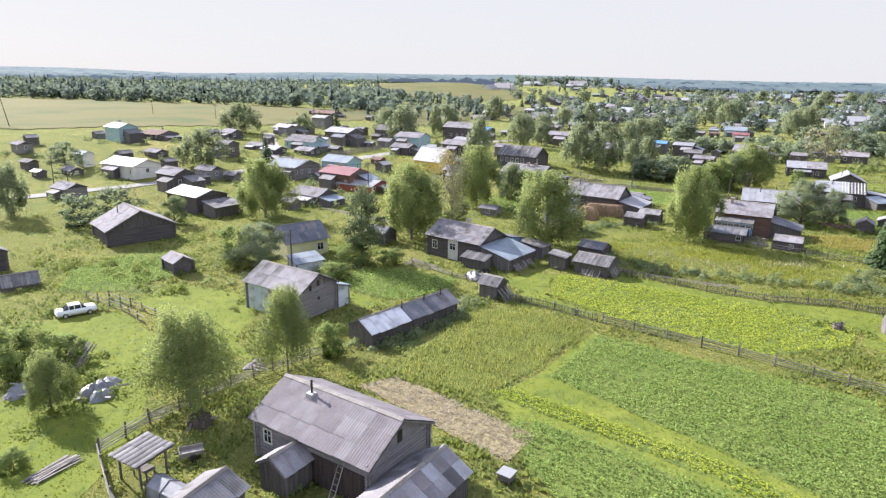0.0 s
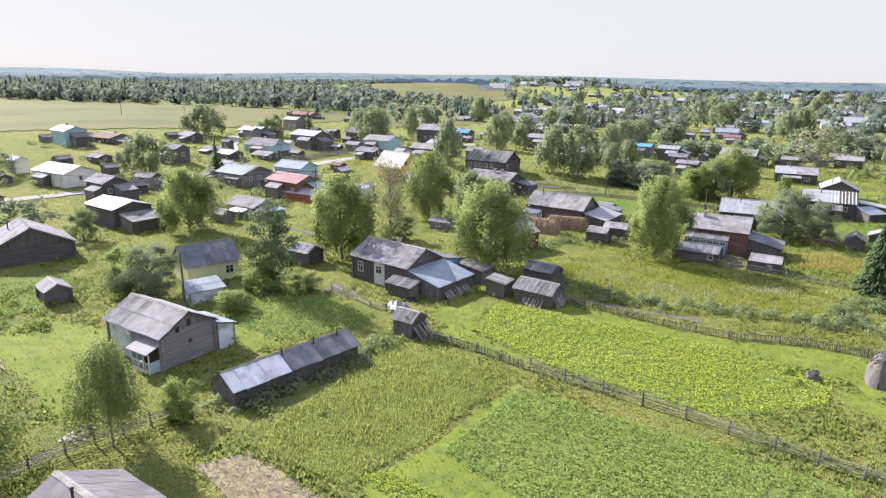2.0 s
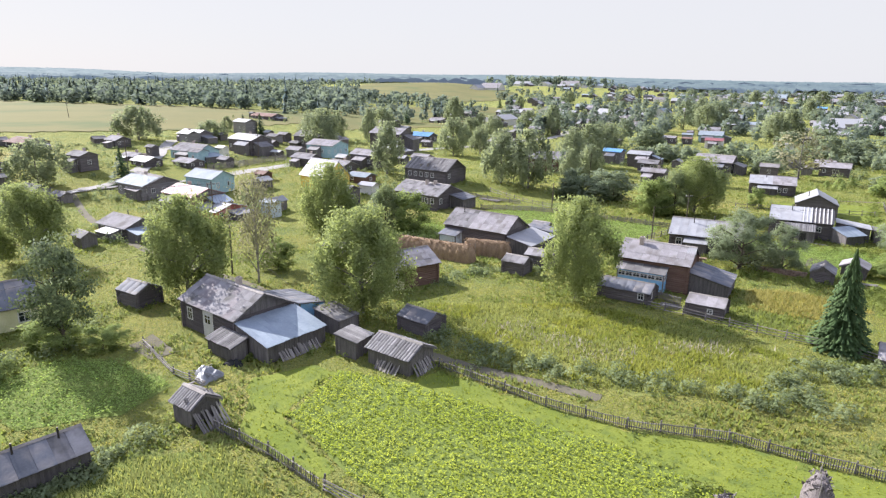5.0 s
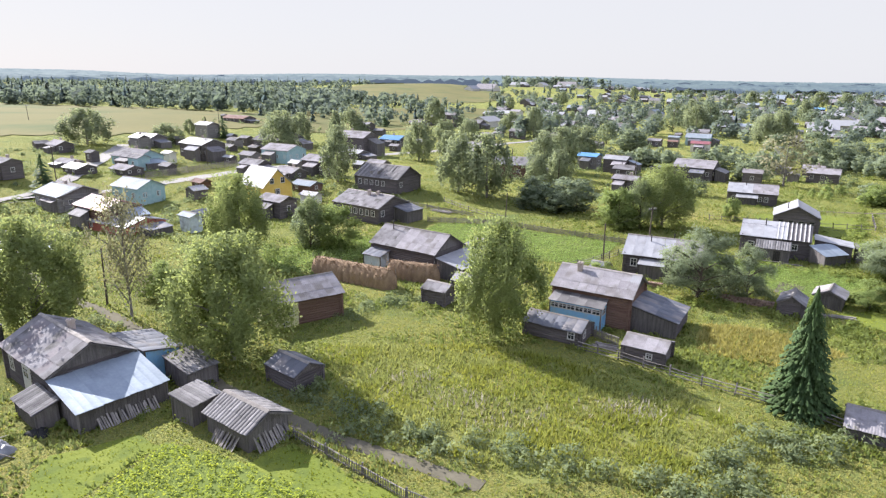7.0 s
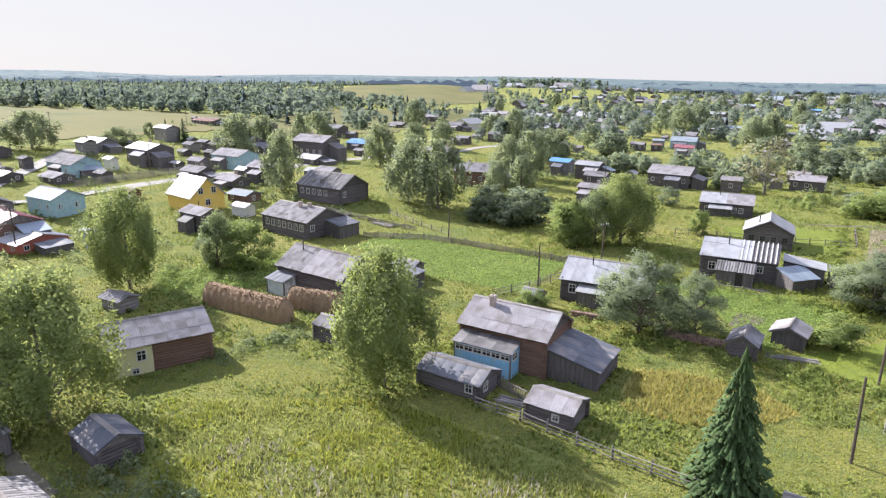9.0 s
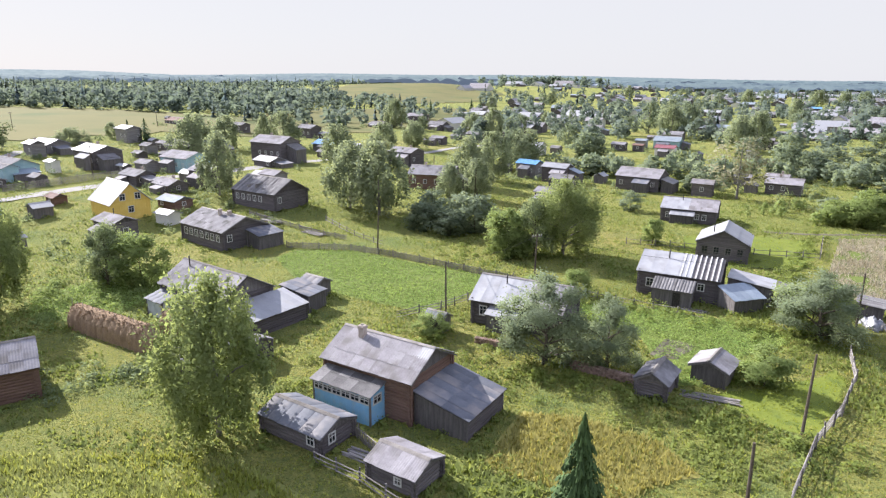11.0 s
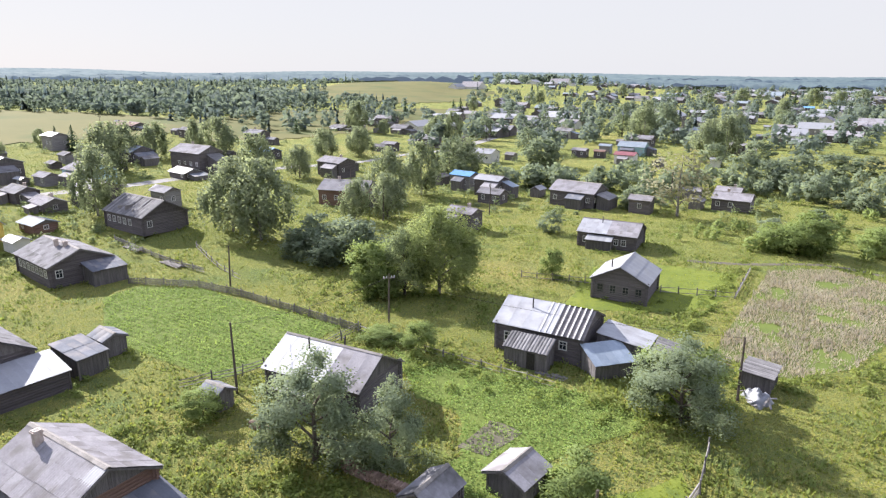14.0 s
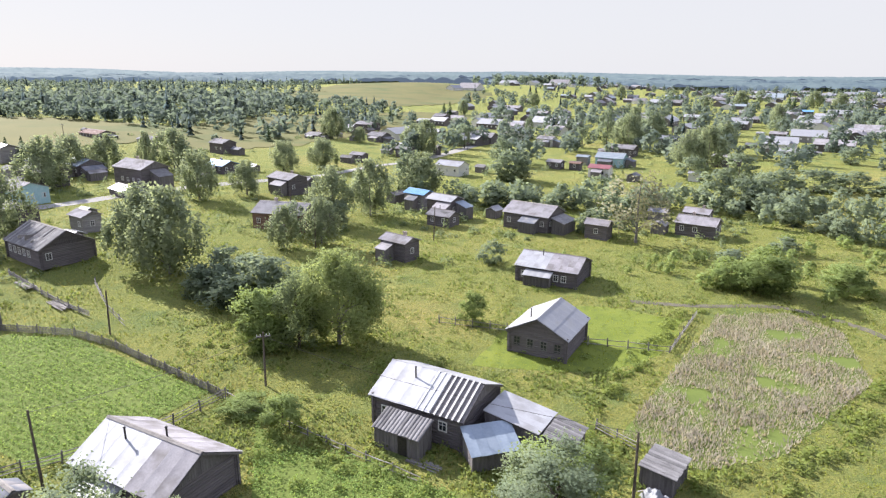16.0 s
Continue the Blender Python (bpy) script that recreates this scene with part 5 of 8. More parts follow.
village_house(-76.9, 231.7, 7.1, 'grey', 'dark', 3.4)
village_house(-60.5, 207.7, 6.9, 'grey', 'dark', 2.1)
village_house(-53.6, 200.3, 7.2, 'white', 'dark', 2.4)
village_house(-59.6, 217.3, 3.7, 'grey', 'dark', 3.7)
village_house(-60.7, 247.3, 6.2, 'white', 'dark', 4.7)
village_house(-47.1, 217.1, 12.2, 'grey', 'aqua', 4.5)
village_house(-42.0, 225.4, 3.9, 'white', 'pale', 3.8)
village_house(-37.4, 238.7, 12.6, 'white', 'dark', 6.1)
village_house(-35.4, 275.4, 4.8, 'grey', 'dark', 3.4)
village_house(-22.0, 278.7, 11.5, 'blue_grey', 'dark', 5.1)
village_house(-11.6, 235.3, 11.2, 'grey', 'aqua', 5.3)
village_house(-21.0, 232.5, 5.7, 'grey', 'dark', 3.3)
village_house(-26.7, 257.6, 4.7, 'grey', 'dark', 2.5)
village_house(-35.7, 258.7, 4.5, 'grey', 'dark', 2.1)
village_house(-26.8, 231.8, 3.9, 'white', 'dark', 2.2)
village_house(-13.3, 211.8, 7.9, 'grey', 'dark', 3.6)
village_house(-43.8, 204.0, 7.4, 'grey', 'dark', 2.3)
village_house(-28.9, 178.8, 9.6, 'blue_grey', 'aqua', 4.9)
village_house(-19.7, 190.4, 4.2, 'rust', 'brown', 2.1)
village_house(-20.3, 155.6, 12.1, 'white', 'red', 2.8)
village_house(-25.0, 158.5, 10.8, 'maroon', 'brown', 5.2)
village_house(-41.5, 173.5, 10.8, 'blue_grey', 'dark', 4.6)
village_house(-8.1, 154.6, 4.1, 'blue_grey', 'pale_wash', 4.5)
village_house(3.8, 168.8, 7.1, 'grey', 'dark', 4.2)
village_house(-1.9, 203.4, 7.5, 'grey', 'dark', 2.9)
village_house(5.5, 188.6, 6.2, 'blue_grey', 'brown', 2.4)
village_house(8.5, 178.3, 4.5, 'white', 'pale', 2.5)
village_house(7.0, 256.9, 13.3, 'grey', 'dark', 7.7)
village_house(-0.5, 335.4, 9.1, 'grey', 'dark', 5.4)
village_house(38.6, 450.5, 12.6, 'grey', 'dark', 4.6)
village_house(70.0, 342.7, 7.0, 'grey', 'dark', 4.5)
village_house(-105.1, 208.7, 10.2, 'white', 'aqua', 5.9)
village_house(-97.7, 219.5, 10.7, 'rust', 'dark', 3.0)
village_house(-97.7, 172.2, 5.2, 'blue_grey', 'pale', 4.2)
village_house(-81.0, 163.7, 13.7, 'white', 'pale', 4.5)
village_house(-83.1, 138.8, 6.7, 'grey', 'dark', 3.1)
village_house(-64.1, 150.5, 8.0, 'grey', 'dark', 5.0)
village_house(-65.3, 190.8, 6.7, 'grey', 'dark', 4.6)
village_house(-62.4, 257.2, 10.8, 'white', 'dark', 4.1)
village_house(-40.8, 174.4, 11.8, 'grey', 'dark', 4.7)
village_house(-28.8, 138.8, 8.8, 'grey', 'dark', 3.3)
village_house(-61.2, 164.3, 6.4, 'grey', 'dark', 3.3)
village_house(-84.1, 185.6, 6.0, 'grey', 'dark', 2.1)
village_house(-95.1, 161.4, 5.7, 'grey', 'dark', 2.1)
village_house(-100.9, 157.0, 3.6, 'white', 'dark', 2.1)
village_house(-43.7, 210.6, 5.3, 'grey', 'aqua', 4.8)
village_house(8.1, 246.3, 8.5, 'white', 'dark', 2.8)
village_house(-32.6, 344.8, 7.2, 'grey', 'dark', 4.3)
village_house(19.7, 209.1, 5.6, 'grey', 'dark', 4.2)
village_house(9.7, 127.3, 4.1, 'grey', 'dark', 2.1)
village_house(-55.2, 291.3, 8.8, 'white', 'dark', 5.8)
village_house(-37.1, 267.7, 5.2, 'grey', 'dark', 3.4)
village_house(-21.1, 258.7, 12.0, 'grey', 'dark', 6.0)
village_house(4.4, 210.7, 8.8, 'grey', 'dark', 5.1)
village_house(22.4, 200.3, 3.8, 'white', 'dark', 2.3)
village_house(17.3, 286.6, 9.2, 'blue', 'dark', 3.8)
village_house(4.1, 290.5, 5.2, 'grey', 'dark', 2.2)
village_house(19.4, 267.3, 3.9, 'grey', 'dark', 2.5)
village_house(46.7, 256.5, 9.6, 'grey', 'dark', 5.3)
village_house(82.8, 245.8, 6.9, 'blue', 'dark', 4.8)
village_house(89.5, 237.5, 7.6, 'white', 'dark', 5.1)
village_house(89.4, 228.0, 6.4, 'grey', 'dark', 3.4)
village_house(109.4, 226.8, 11.3, 'grey', 'dark', 5.4)
village_house(121.8, 218.2, 5.3, 'grey', 'dark', 3.9)
village_house(147.8, 234.7, 6.1, 'grey', 'dark', 3.2)
village_house(89.7, 301.3, 9.9, 'white', 'pale', 4.7)
village_house(52.7, 394.3, 9.9, 'grey', 'dark', 4.4)
village_house(81.3, 354.4, 4.9, 'grey', 'dark', 5.6)
village_house(77.2, 435.7, 11.1, 'white', 'dark', 3.9)
village_house(77.6, 522.6, 10.1, 'grey', 'dark', 7.2)
village_house(101.6, 422.5, 5.8, 'grey', 'dark', 6.1)
village_house(132.2, 392.0, 8.6, 'grey', 'pale', 4.7)
village_house(157.9, 524.2, 11.6, 'white', 'dark', 5.6)
village_house(155.6, 473.1, 13.0, 'white', 'dark', 6.2)
village_house(128.1, 505.7, 8.1, 'white', 'pale', 3.7)
village_house(147.8, 325.5, 10.6, 'blue_grey', 'aqua', 5.1)
village_house(138.5, 299.2, 7.4, 'maroon', 'pale', 4.1)
village_house(159.7, 357.4, 10.6, 'grey', 'dark', 4.7)
village_house(192.9, 404.8, 8.4, 'white', 'dark', 4.3)
village_house(166.9, 293.2, 3.7, 'white', 'pale', 3.2)
village_house(187.9, 327.1, 6.4, 'grey', 'dark', 5.7)
village_house(236.5, 388.4, 11.8, 'white', 'pale', 4.4)
village_house(236.6, 371.6, 14.1, 'white', 'dark', 2.1)
village_house(300.1, 487.9, 15.3, 'white', 'pale', 7.4)
village_house(262.7, 500.0, 16.0, 'white', 'dark', 5.2)
village_house(259.9, 567.2, 13.0, 'white', 'dark', 5.0)
village_house(126.3, 318.0, 5.9, 'grey', 'dark', 3.3)
village_house(133.1, 315.3, 4.5, 'rust', 'dark', 3.0)
village_house(138.1, 328.7, 4.9, 'blue_grey', 'dark', 3.8)
village_house(297.0, 560.6, 16.0, 'grey', 'dark', 4.5)
village_house(373.2, 604.7, 12.8, 'white', 'dark', 4.5)
village_house(295.6, 454.3, 7.8, 'white', 'pale', 2.9)
village_house(264.3, 445.3, 8.9, 'grey', 'dark', 3.4)
village_house(385.3, 654.1, 10.0, 'blue', 'dark', 4.5)
village_house(54.8, 323.3, 6.3, 'grey', 'dark', 3.4)
village_house(22.2, 397.0, 9.9, 'grey', 'dark', 2.9)
village_house(30.8, 433.4, 9.6, 'white', 'dark', 4.0)
village_house(64.4, 372.5, 4.7, 'white', 'dark', 2.4)
village_house(62.0, 350.3, 5.0, 'grey', 'dark', 2.2)
village_house(122.5, 555.8, 10.1, 'grey', 'dark', 4.5)
village_house(83.4, 592.8, 8.0, 'grey', 'dark', 5.0)
village_house(-66.3, 363.4, 16.6, 'rust', 'dark', 3.2)
village_house(82.5, 201.0, 6.6, 'grey', 'dark', 4.4)
village_house(143.5, 222.2, 8.5, 'grey', 'dark', 4.0)
village_house(354.3, 921.9, 18.0, 'blue_grey', 'aqua', 8.0)
village_house(-109.0, 166.1, 4.6, 'grey', 'dark', 2.6)
village_house(-121.7, 183.4, 6.0, 'grey', 'dark', 3.2)
village_house(56.5, 219.5, 11.6, 'grey', 'brown', 5.4, -12)
rn = house("ruined_house", 23.8, 191.8, -33, 13.0, 9.2, 3.1, 5.6, "half-collapsed dark log house with sagging broken roof", wall="log", roof="roof_board", kind="flat", sw=0.6, sl=2.6, gable="log", skip=lambda i, k: 0.3 < i < 0.75 and k > 0.3 and int(i * 40 + k * 3) % 3 == 0)
for i in range(9):
    bm = bmesh.new()
    box(bm, -3.5 + i * 0.7, -3.6 + RNG.uniform(-0.6, 0.6), 3.7 + RNG.uniform(-0.3, 0.8), -3.35 + i * 0.7, 0.6 + RNG.uniform(-0.5, 0.5), 3.85 + RNG.uniform(-0.3, 0.8))
    part("fallen_rafter", bm, M["plank"], rn, "grey fallen rafter")
for i in range(5):
    window(rn, side_frame(12.3, 8.5, "-y"), 1.3 + i * 1.7, 1.3, 0.75, 1.0, small=True)
window(rn, side_frame(12.3, 8.5, "+x"), 1.2, 1.3, 0.75, 1.0, small=True)


def off_road(x, y, far):
    """Whether a place lies at least so far from the village roads."""
    for way in (gravel_line, street_line):
        for (x0, y0), (x1, y1) in zip(way, way[1:]):
            t_ = min(1.0, max(0.0, ((x - x0) * (x1 - x0) + (y - y0) * (y1 - y0)) / ((x1 - x0) ** 2 + (y1 - y0) ** 2)))
            if math.hypot(x - x0 - t_ * (x1 - x0), y - y0 - t_ * (y1 - y0)) < far:
                return False
    return True


VILLAGE = [(a, b, q) for a, b, q in FOOT if b < 470 and q > 3.2]
for vx, vy, vr in VILLAGE:
    for i in range(1):
        va, vd = RNG.uniform(0, 2 * math.pi), vr + RNG.uniform(2.5, 8)
        sx, sy = vx + vd * math.cos(va), vy + vd * math.sin(va)
        if sy > 125 and off_road(sx, sy, 7.5) and all((sx - a) ** 2 + (sy - b) ** 2 > (q + 2.4) ** 2 for a, b, q in FOOT) and not (12 < sx < 70 and sy < 215) and not (60 < sx < 135 and sy < 215):
            vt = RNG.uniform(2.2, 3.0)
            house("shed", sx, sy, -34 + RNG.uniform(-8, 8) + 90 * int(RNG.integers(2)), RNG.uniform(3.2, 5.2), RNG.uniform(2.6, 3.6), vt - 0.75, vt, "small weathered plank shed in a village garden", category="shed", wall="board", roof=str(RNG.choice(["slate_dark", "tar", "roof_board", "slate", "white"])), pieces=False, over=0.2, group="garden sheds", corner=False)

# ---------------- houses near the flight ----------------
# large house by the straw strip
a = house("log_house", -7.1, 40.9, -34, 11.4, 7.3, 3.2, 5.1, "grey log house with corrugated asbestos roof and white ridge", wall="log_grey", roof="slate_mauve", gable="log_grey")
part("board_cladding", board_wall(6.3, -0.2, 2.3, side_frame(10.7, 6.6, "-y") @ pose(4.3, 0.07, 0)), M["dark_board"], a, "dark brown boarded lower wall")
window(a, side_frame(10.7, 6.6, "-y"), 1.2, 1.5, 0.7, 0.95)
window(a, side_frame(10.7, 6.6, "-x"), 2.0, 1.5, 0.7, 0.95)
window(a, side_frame(10.7, 6.6, "-x"), 4.4, 1.5, 0.7, 0.95)
chimney(a, -2.2, -0.7, 4.6, 5.8, False)
bm = bmesh.new()
box(bm, -2.5, -1.05, 4.45, -1.9, -0.5, 4.95)
part("chimney_base", bm, M["concrete"], a, "pale flashing round the pipe")
# near-black plate on the gable paints the dark of a loft opening
bm = bmesh.new()
box(bm, 3.0, 0.02, 3.35, 3.45, 0.06, 4.25, side_frame(10.7, 6.6, "+x"))
part("loft_hatch", bm, M["iron"], a, "dark plate painting the shade of a loft opening")
px, py = along(-7.1, 40.9, -34, -0.9, -4.6)
b = house("porch", px, py, 56, 2.8, 2.9, 2.0, 2.9, "small gabled plank porch with ladder", category="porch", wall="board", roof="slate", sw=0.95, sl=1.6, over=0.2, corner=False)
window(b, side_frame(2.4, 2.5, "+y"), 1.2, 1.2, 0.8, 0.5, "board")
px, py = along(-7.1, 40.9, -34, 7.9, -2.0)
house("shed", px, py, 56, 7.4, 4.4, 1.9, 3.1, "low shed with patched sheet roof beside the grey house", category="shed", wall="board", roof="slate_dark", sl=1.2, over=0.2, corner=False, mats=lambda i, k: ("slate", "slate_dark", "pale_tin", "slate_mauve", "roof_board", "slate")[int(i * 31 + k * 17) % 6])

# house with two roof levels and its long shed
bb = house("log_house", -18.1, 72.0, -33, 9.4, 6.6, 3.4, 5.15, "grey log house with board gable and weathered sheet roof", wall="log_grey", roof="slate", gable="board", mats=lambda i, k: "slate_dark" if i < 0.4 else "slate")
part("board_cladding", board_wall(3.8, -0.2, 3.35, side_frame(8.7, 5.9, "-y") @ pose(0, 0.06, 0)), M["pale_wash"], bb, "pale blue-white boards")
part("board_cladding", board_wall(5.9, -0.2, 3.35, side_frame(8.7, 5.9, "-x") @ pose(0, 0.06, 0)), M["pale_wash"], bb, "pale blue-white boards")
m = side_frame(8.7, 5.9, "+x")
# near-black plates stand in for the shade in the gable openings
for wx, wz, ww, wh in ((1.6, 3.3, 0.35, 0.6), (2.9, 3.6, 0.35, 0.7), (2.9, 1.9, 0.35, 0.35)):
    bm = bmesh.new()
    box(bm, wx, 0.02, wz, wx + ww, 0.06, wz + wh, m)
    part("loft_hatch", bm, M["iron"], bb, "dark plate painting the shade of a loft opening")
bx, by = along(-18.1, 72.0, -33, 2.2, 4.1)
lean_to("lean_to", bx, by, 57, 5.2, 2.4, 3.1, 2.4, "pale blue boarded lean-to with tin roof", wall="pale_wash", roof="zinc", kind="seam")
bx, by = along(-18.1, 72.0, -33, 2.9, -3.0)
vp = base("porch", bx, by, -33, "open porch with white rails and turquoise side panel", "porch")
# the panel at the back is dark to paint the porch's inner shade
for nm, mt, lb, cells in (
        ("deck", "board", "", [(-1.35, -1.25, -0.2, 1.35, 0, 0.12)]),
        ("skirting", "trim", "white boarded skirting", [(-1.35, -1.3, -0.2, 1.35, -1.255, 0.45)]),
        ("back_panel", "dark_board", "dark sheet painting the shade inside the porch", [(-1.3, -0.12, 0.12, 1.3, -0.07, 2.55)]),
        ("side_panel", "aqua", "turquoise boarded panel", [(1.32, -1.2, 0.12, 1.37, -0.1, 1.25)]),
        ("side_panel", "aqua", "turquoise boarded panel", [(-1.37, -1.2, 0.12, -1.32, -0.1, 1.9)]),
        ("handrail", "trim", "white painted handrail", [(-1.3, -1.29, 1.12, 1.3, -1.21, 1.2)]),
        ("header_beam", "trim", "white painted beam", [(-1.4, -1.3, 2.12, 1.4, -1.2, 2.28)])):
    bm = bmesh.new()
    for c in cells:
        box(bm, *c)
    part(nm, bm, M[mt], vp, lb)
for u in (-1.35, -0.45, 0.45, 1.35):
    bm = bmesh.new()
    box(bm, u - 0.05, -1.3, 0.1, u + 0.05, -1.2, 2.15)
    part("post", bm, M["trim"], vp, "white painted post")
for u in range(11):
    bm = bmesh.new()
    box(bm, -1.2 + u * 0.24, -1.27, 0.46, -1.15 + u * 0.24, -1.23, 1.12)
    part("baluster", bm, M["trim"], vp)
bm = bmesh.new()
prism(bm, [(-1.6, -1.65, 2.2), (-1.6, 0.05, 2.75), (-1.6, 0.05, 2.82), (-1.6, -1.65, 2.27)], (3.2, 0, 0))
part("porch_roof", bm, M["slate"], vp)
house("long_shed", -4.0, 66.6, 48, 13.8, 4.1, 1.6, 2.75, "long low shed with tar-paper and tin roof", category="shed", wall="board", roof="tar", kind="flat", sw=1.15, sl=2.1, over=0.2, corner=False, mats=lambda i, k: "tin" if i < 0.34 else ("slate_dark" if i > 0.75 else "tar"))
ls = bpy.data.objects["long_shed"]
for u in (8.0, 11.2):
    window(ls, side_frame(13.4, 3.5, "-y"), u, 0.6, 0.55, 0.6)
for u in (-1.0, 2.5, 5.3):
    px, py = along(-4.0, 66.6, 48, u, -0.4)
    s = base("stove_pipe", px, py, 0, "thin iron stove pipe on the long shed roof", "pipe", z=2.45)
    bm = bmesh.new()
    tube(bm, [(0, 0, 0), (0, 0, 0.9)], [0.07, 0.07], 7)
    part("pipe", bm, M["iron"], s)

# house with the blue tin lean-to
c = house("log_house", 3.7, 96.6, -38, 10.6, 7.5, 3.25, 5.2, "dark log house with grey-brown sheet roof and white entrance", wall="log", roof="slate_dark", gable="board", mats=lambda i, k: "slate_mauve" if int(i * 23 + k * 7) % 3 == 0 else "slate_dark")
m = side_frame(9.9, 6.8, "-y")
window(c, m, 1.4, 1.3, 0.8, 1.2)
part("entrance_cladding", board_wall(1.9, -0.2, 3.3, m @ pose(4.0, 0.07, 0)), M["trim"], c, "white boarded entrance bay")
window(c, m @ pose(0, 0.08, 0), 4.95, 1.6, 1.0, 0.9)
window(c, side_frame(9.9, 6.8, "-x"), 1.7, 1.3, 0.8, 1.1)
window(c, side_frame(9.9, 6.8, "-x"), 4.6, 1.3, 0.8, 1.1)
chimney(c, 0.0, 0.6, 4.8, 5.8)
lean_to("tin_lean_to", 9.9, 91.8, -38, 7.6, 5.2, 3.1, 1.9, "lean-to barn with shiny blue-grey tin roof and leaning planks", wall="board", roof="zinc", kind="seam", sw=0.7, sl=4.0)
lean_to("lean_to", 5.0, 89.6, -128, 4.5, 2.0, 2.2, 1.6, "low plank lean-to under the window", roof="roof_board", kind="flat", sw=0.3, sl=2.2)
lean_to("lean_to", 9.5, 99.6, 52, 6.5, 4.0, 3.2, 2.4, "felt-roofed annex with blue wall behind the house", wall="sky_paint", roof="tar", kind="flat", sw=1.0, sl=2)
lean_to("shed", 17.5, 90.6, -30, 3.0, 2.8, 2.3, 1.9, "small plank shed with board roof", roof="roof_board", kind="flat", sw=0.3, sl=2.8)
lean_to("shed", 14.7, 96.8, -38, 3.2, 4.2, 2.4, 1.9, "narrow plank shed with board roof beside the lane", roof="roof_board", kind="flat", sw=0.3, sl=2.2)
house("shed", 22.4, 88.4, -36, 5.6, 4.3, 1.7, 2.7, "plank shed with patchy sheet roof and leaning boards", category="shed", wall="board", roof="roof_board", kind="flat", sw=0.35, sl=1.2, over=0.25, corner=False)
house("plank_store", 6.6, 77.4, -35, 3.0, 2.9, 1.8, 2.7, "small grey hut with long planks leaning on it", category="shed", wall="board", roof="roof_board", kind="flat", sw=0.3, sl=1.8, over=0.2, corner=False)
house("shed", 24.1, 97.0, -39, 4.4, 3.4, 1.7, 2.5, "low dark shed with felt roof", category="shed", wall="log", roof="tar", kind="flat", sw=1.1, sl=1.8, over=0.2)

# yellow-ended log house behind the large birch
mm = house("log_house", 20.2, 113.8, 35, 9.6, 6.8, 2.9, 4.5, "brown log house with pale yellow painted end and sheet roof", wall="log_brown", roof="slate", gable="board", sl=1.2)
part("painted_cladding", board_wall(3.6, -0.2, 2.9, side_frame(8.9, 6.1, "-y") @ pose(0, 0.07, 0)), M["cream"], mm, "pale yellow painted boards")
part("painted_cladding", board_wall(6.1, -0.2, 2.9, side_frame(8.9, 6.1, "-x") @ pose(0, 0.07, 0)), M["cream"], mm, "pale yellow painted boards")
window(mm, side_frame(8.9, 6.1, "-y") @ pose(0, 0.09, 0), 2.6, 1.4, 0.7, 0.9)
window(mm, side_frame(8.9, 6.1, "-y") @ pose(0, 0.09, 0), 2.0, 0.2, 0.5, 0.45)

# house with the light blue veranda
dd = house("log_house", 56.0, 115.2, -31, 9.6, 7.0, 3.9, 5.75, "brown log house with corrugated roof and light blue veranda", wall="log_brown", roof="slate", gable="board", mats=lambda i, k: "white" if 0.78 < i < 0.9 and k > 0.4 else "slate")
chimney(dd, -2.3, -0.7, 5.2, 6.4)
v = lean_to("veranda", 53.0, 112.4, -121, 6.4, 2.6, 3.4, 2.75, "light blue boarded veranda with a row of small panes", wall="sky_paint", roof="roof_board", kind="wave", category="veranda", gaps=0)
m = side_frame(2.2, 6.0, "+x")
for i in range(6):
    window(v, m, 0.55 + i * 0.98, 1.95, 0.8, 0.45)
window(v, side_frame(2.2, 6.0, "+y"), 0.9, 1.8, 0.9, 0.6)
window(v, side_frame(2.2, 6.0, "-y"), 1.1, 1.8, 0.9, 0.6)
lean_to("lean_to", 62.2, 111.8, -31, 6.4, 5.2, 3.0, 1.9, "open log lean-to with dark felt roof", wall="log", roof="tar", kind="flat", sw=1.1, sl=2.6)
s1 = house("shed", 50.2, 108.9, -32, 6.8, 4.0, 1.6, 2.4, "dark log shed with felt roof and white window", category="shed", wall="log", roof="tar", kind="flat", sw=1.1, sl=2.3, over=0.2)
window(s1, side_frame(6.4, 3.8, "-y"), 5.4, 0.7, 0.6, 0.7)
window(s1, side_frame(6.4, 3.8, "+x"), 1.2, 0.7, 0.6, 0.7)
s2 = house("shed", 58.3, 103.4, -33, 4.4, 3.6, 1.55, 2.25, "small log shed with corrugated roof beside the fence", category="shed", wall="log", roof="slate", sl=1.9, over=0.2)
window(s2, side_frame(4.0, 3.2, "-y"), 2.6, 0.6, 0.45, 0.45)

# house with the white tin lean-to
ff = house("log_house", 33.4, 135.4, -35, 12.2, 7.6, 3.3, 5.5, "weathered log house with board gable and grey roof", wall="log", roof="slate_dark", gable="board", mats=lambda i, k: "slate" if i > 0.35 else "slate_dark")
chimney(ff, -3.8, -0.8, 4.7, 6.2, False)
lean_to("tin_lean_to", 40.6, 131.0, -35, 8.6, 4.4, 2.9, 2.0, "board and log barn with white tin roof", wall="log", roof="white", kind="seam", sw=0.75, sl=4)
lean_to("annex", 43.3, 137.2, -28, 3.4, 4.6, 2.9, 2.2, "grey board annex with felt roof", roof="tar", kind="flat", sw=1.0, sl=2.2)
bx, by = along(33.4, 135.4, -35, -4.0, -4.6)
lean_to("lean_to", bx, by, -125, 3.6, 2.4, 2.6, 2.0, "pale blue boarded porch with felt roof", wall="pale_wash", roof="tar", kind="flat", sw=1.0, sl=2.3)
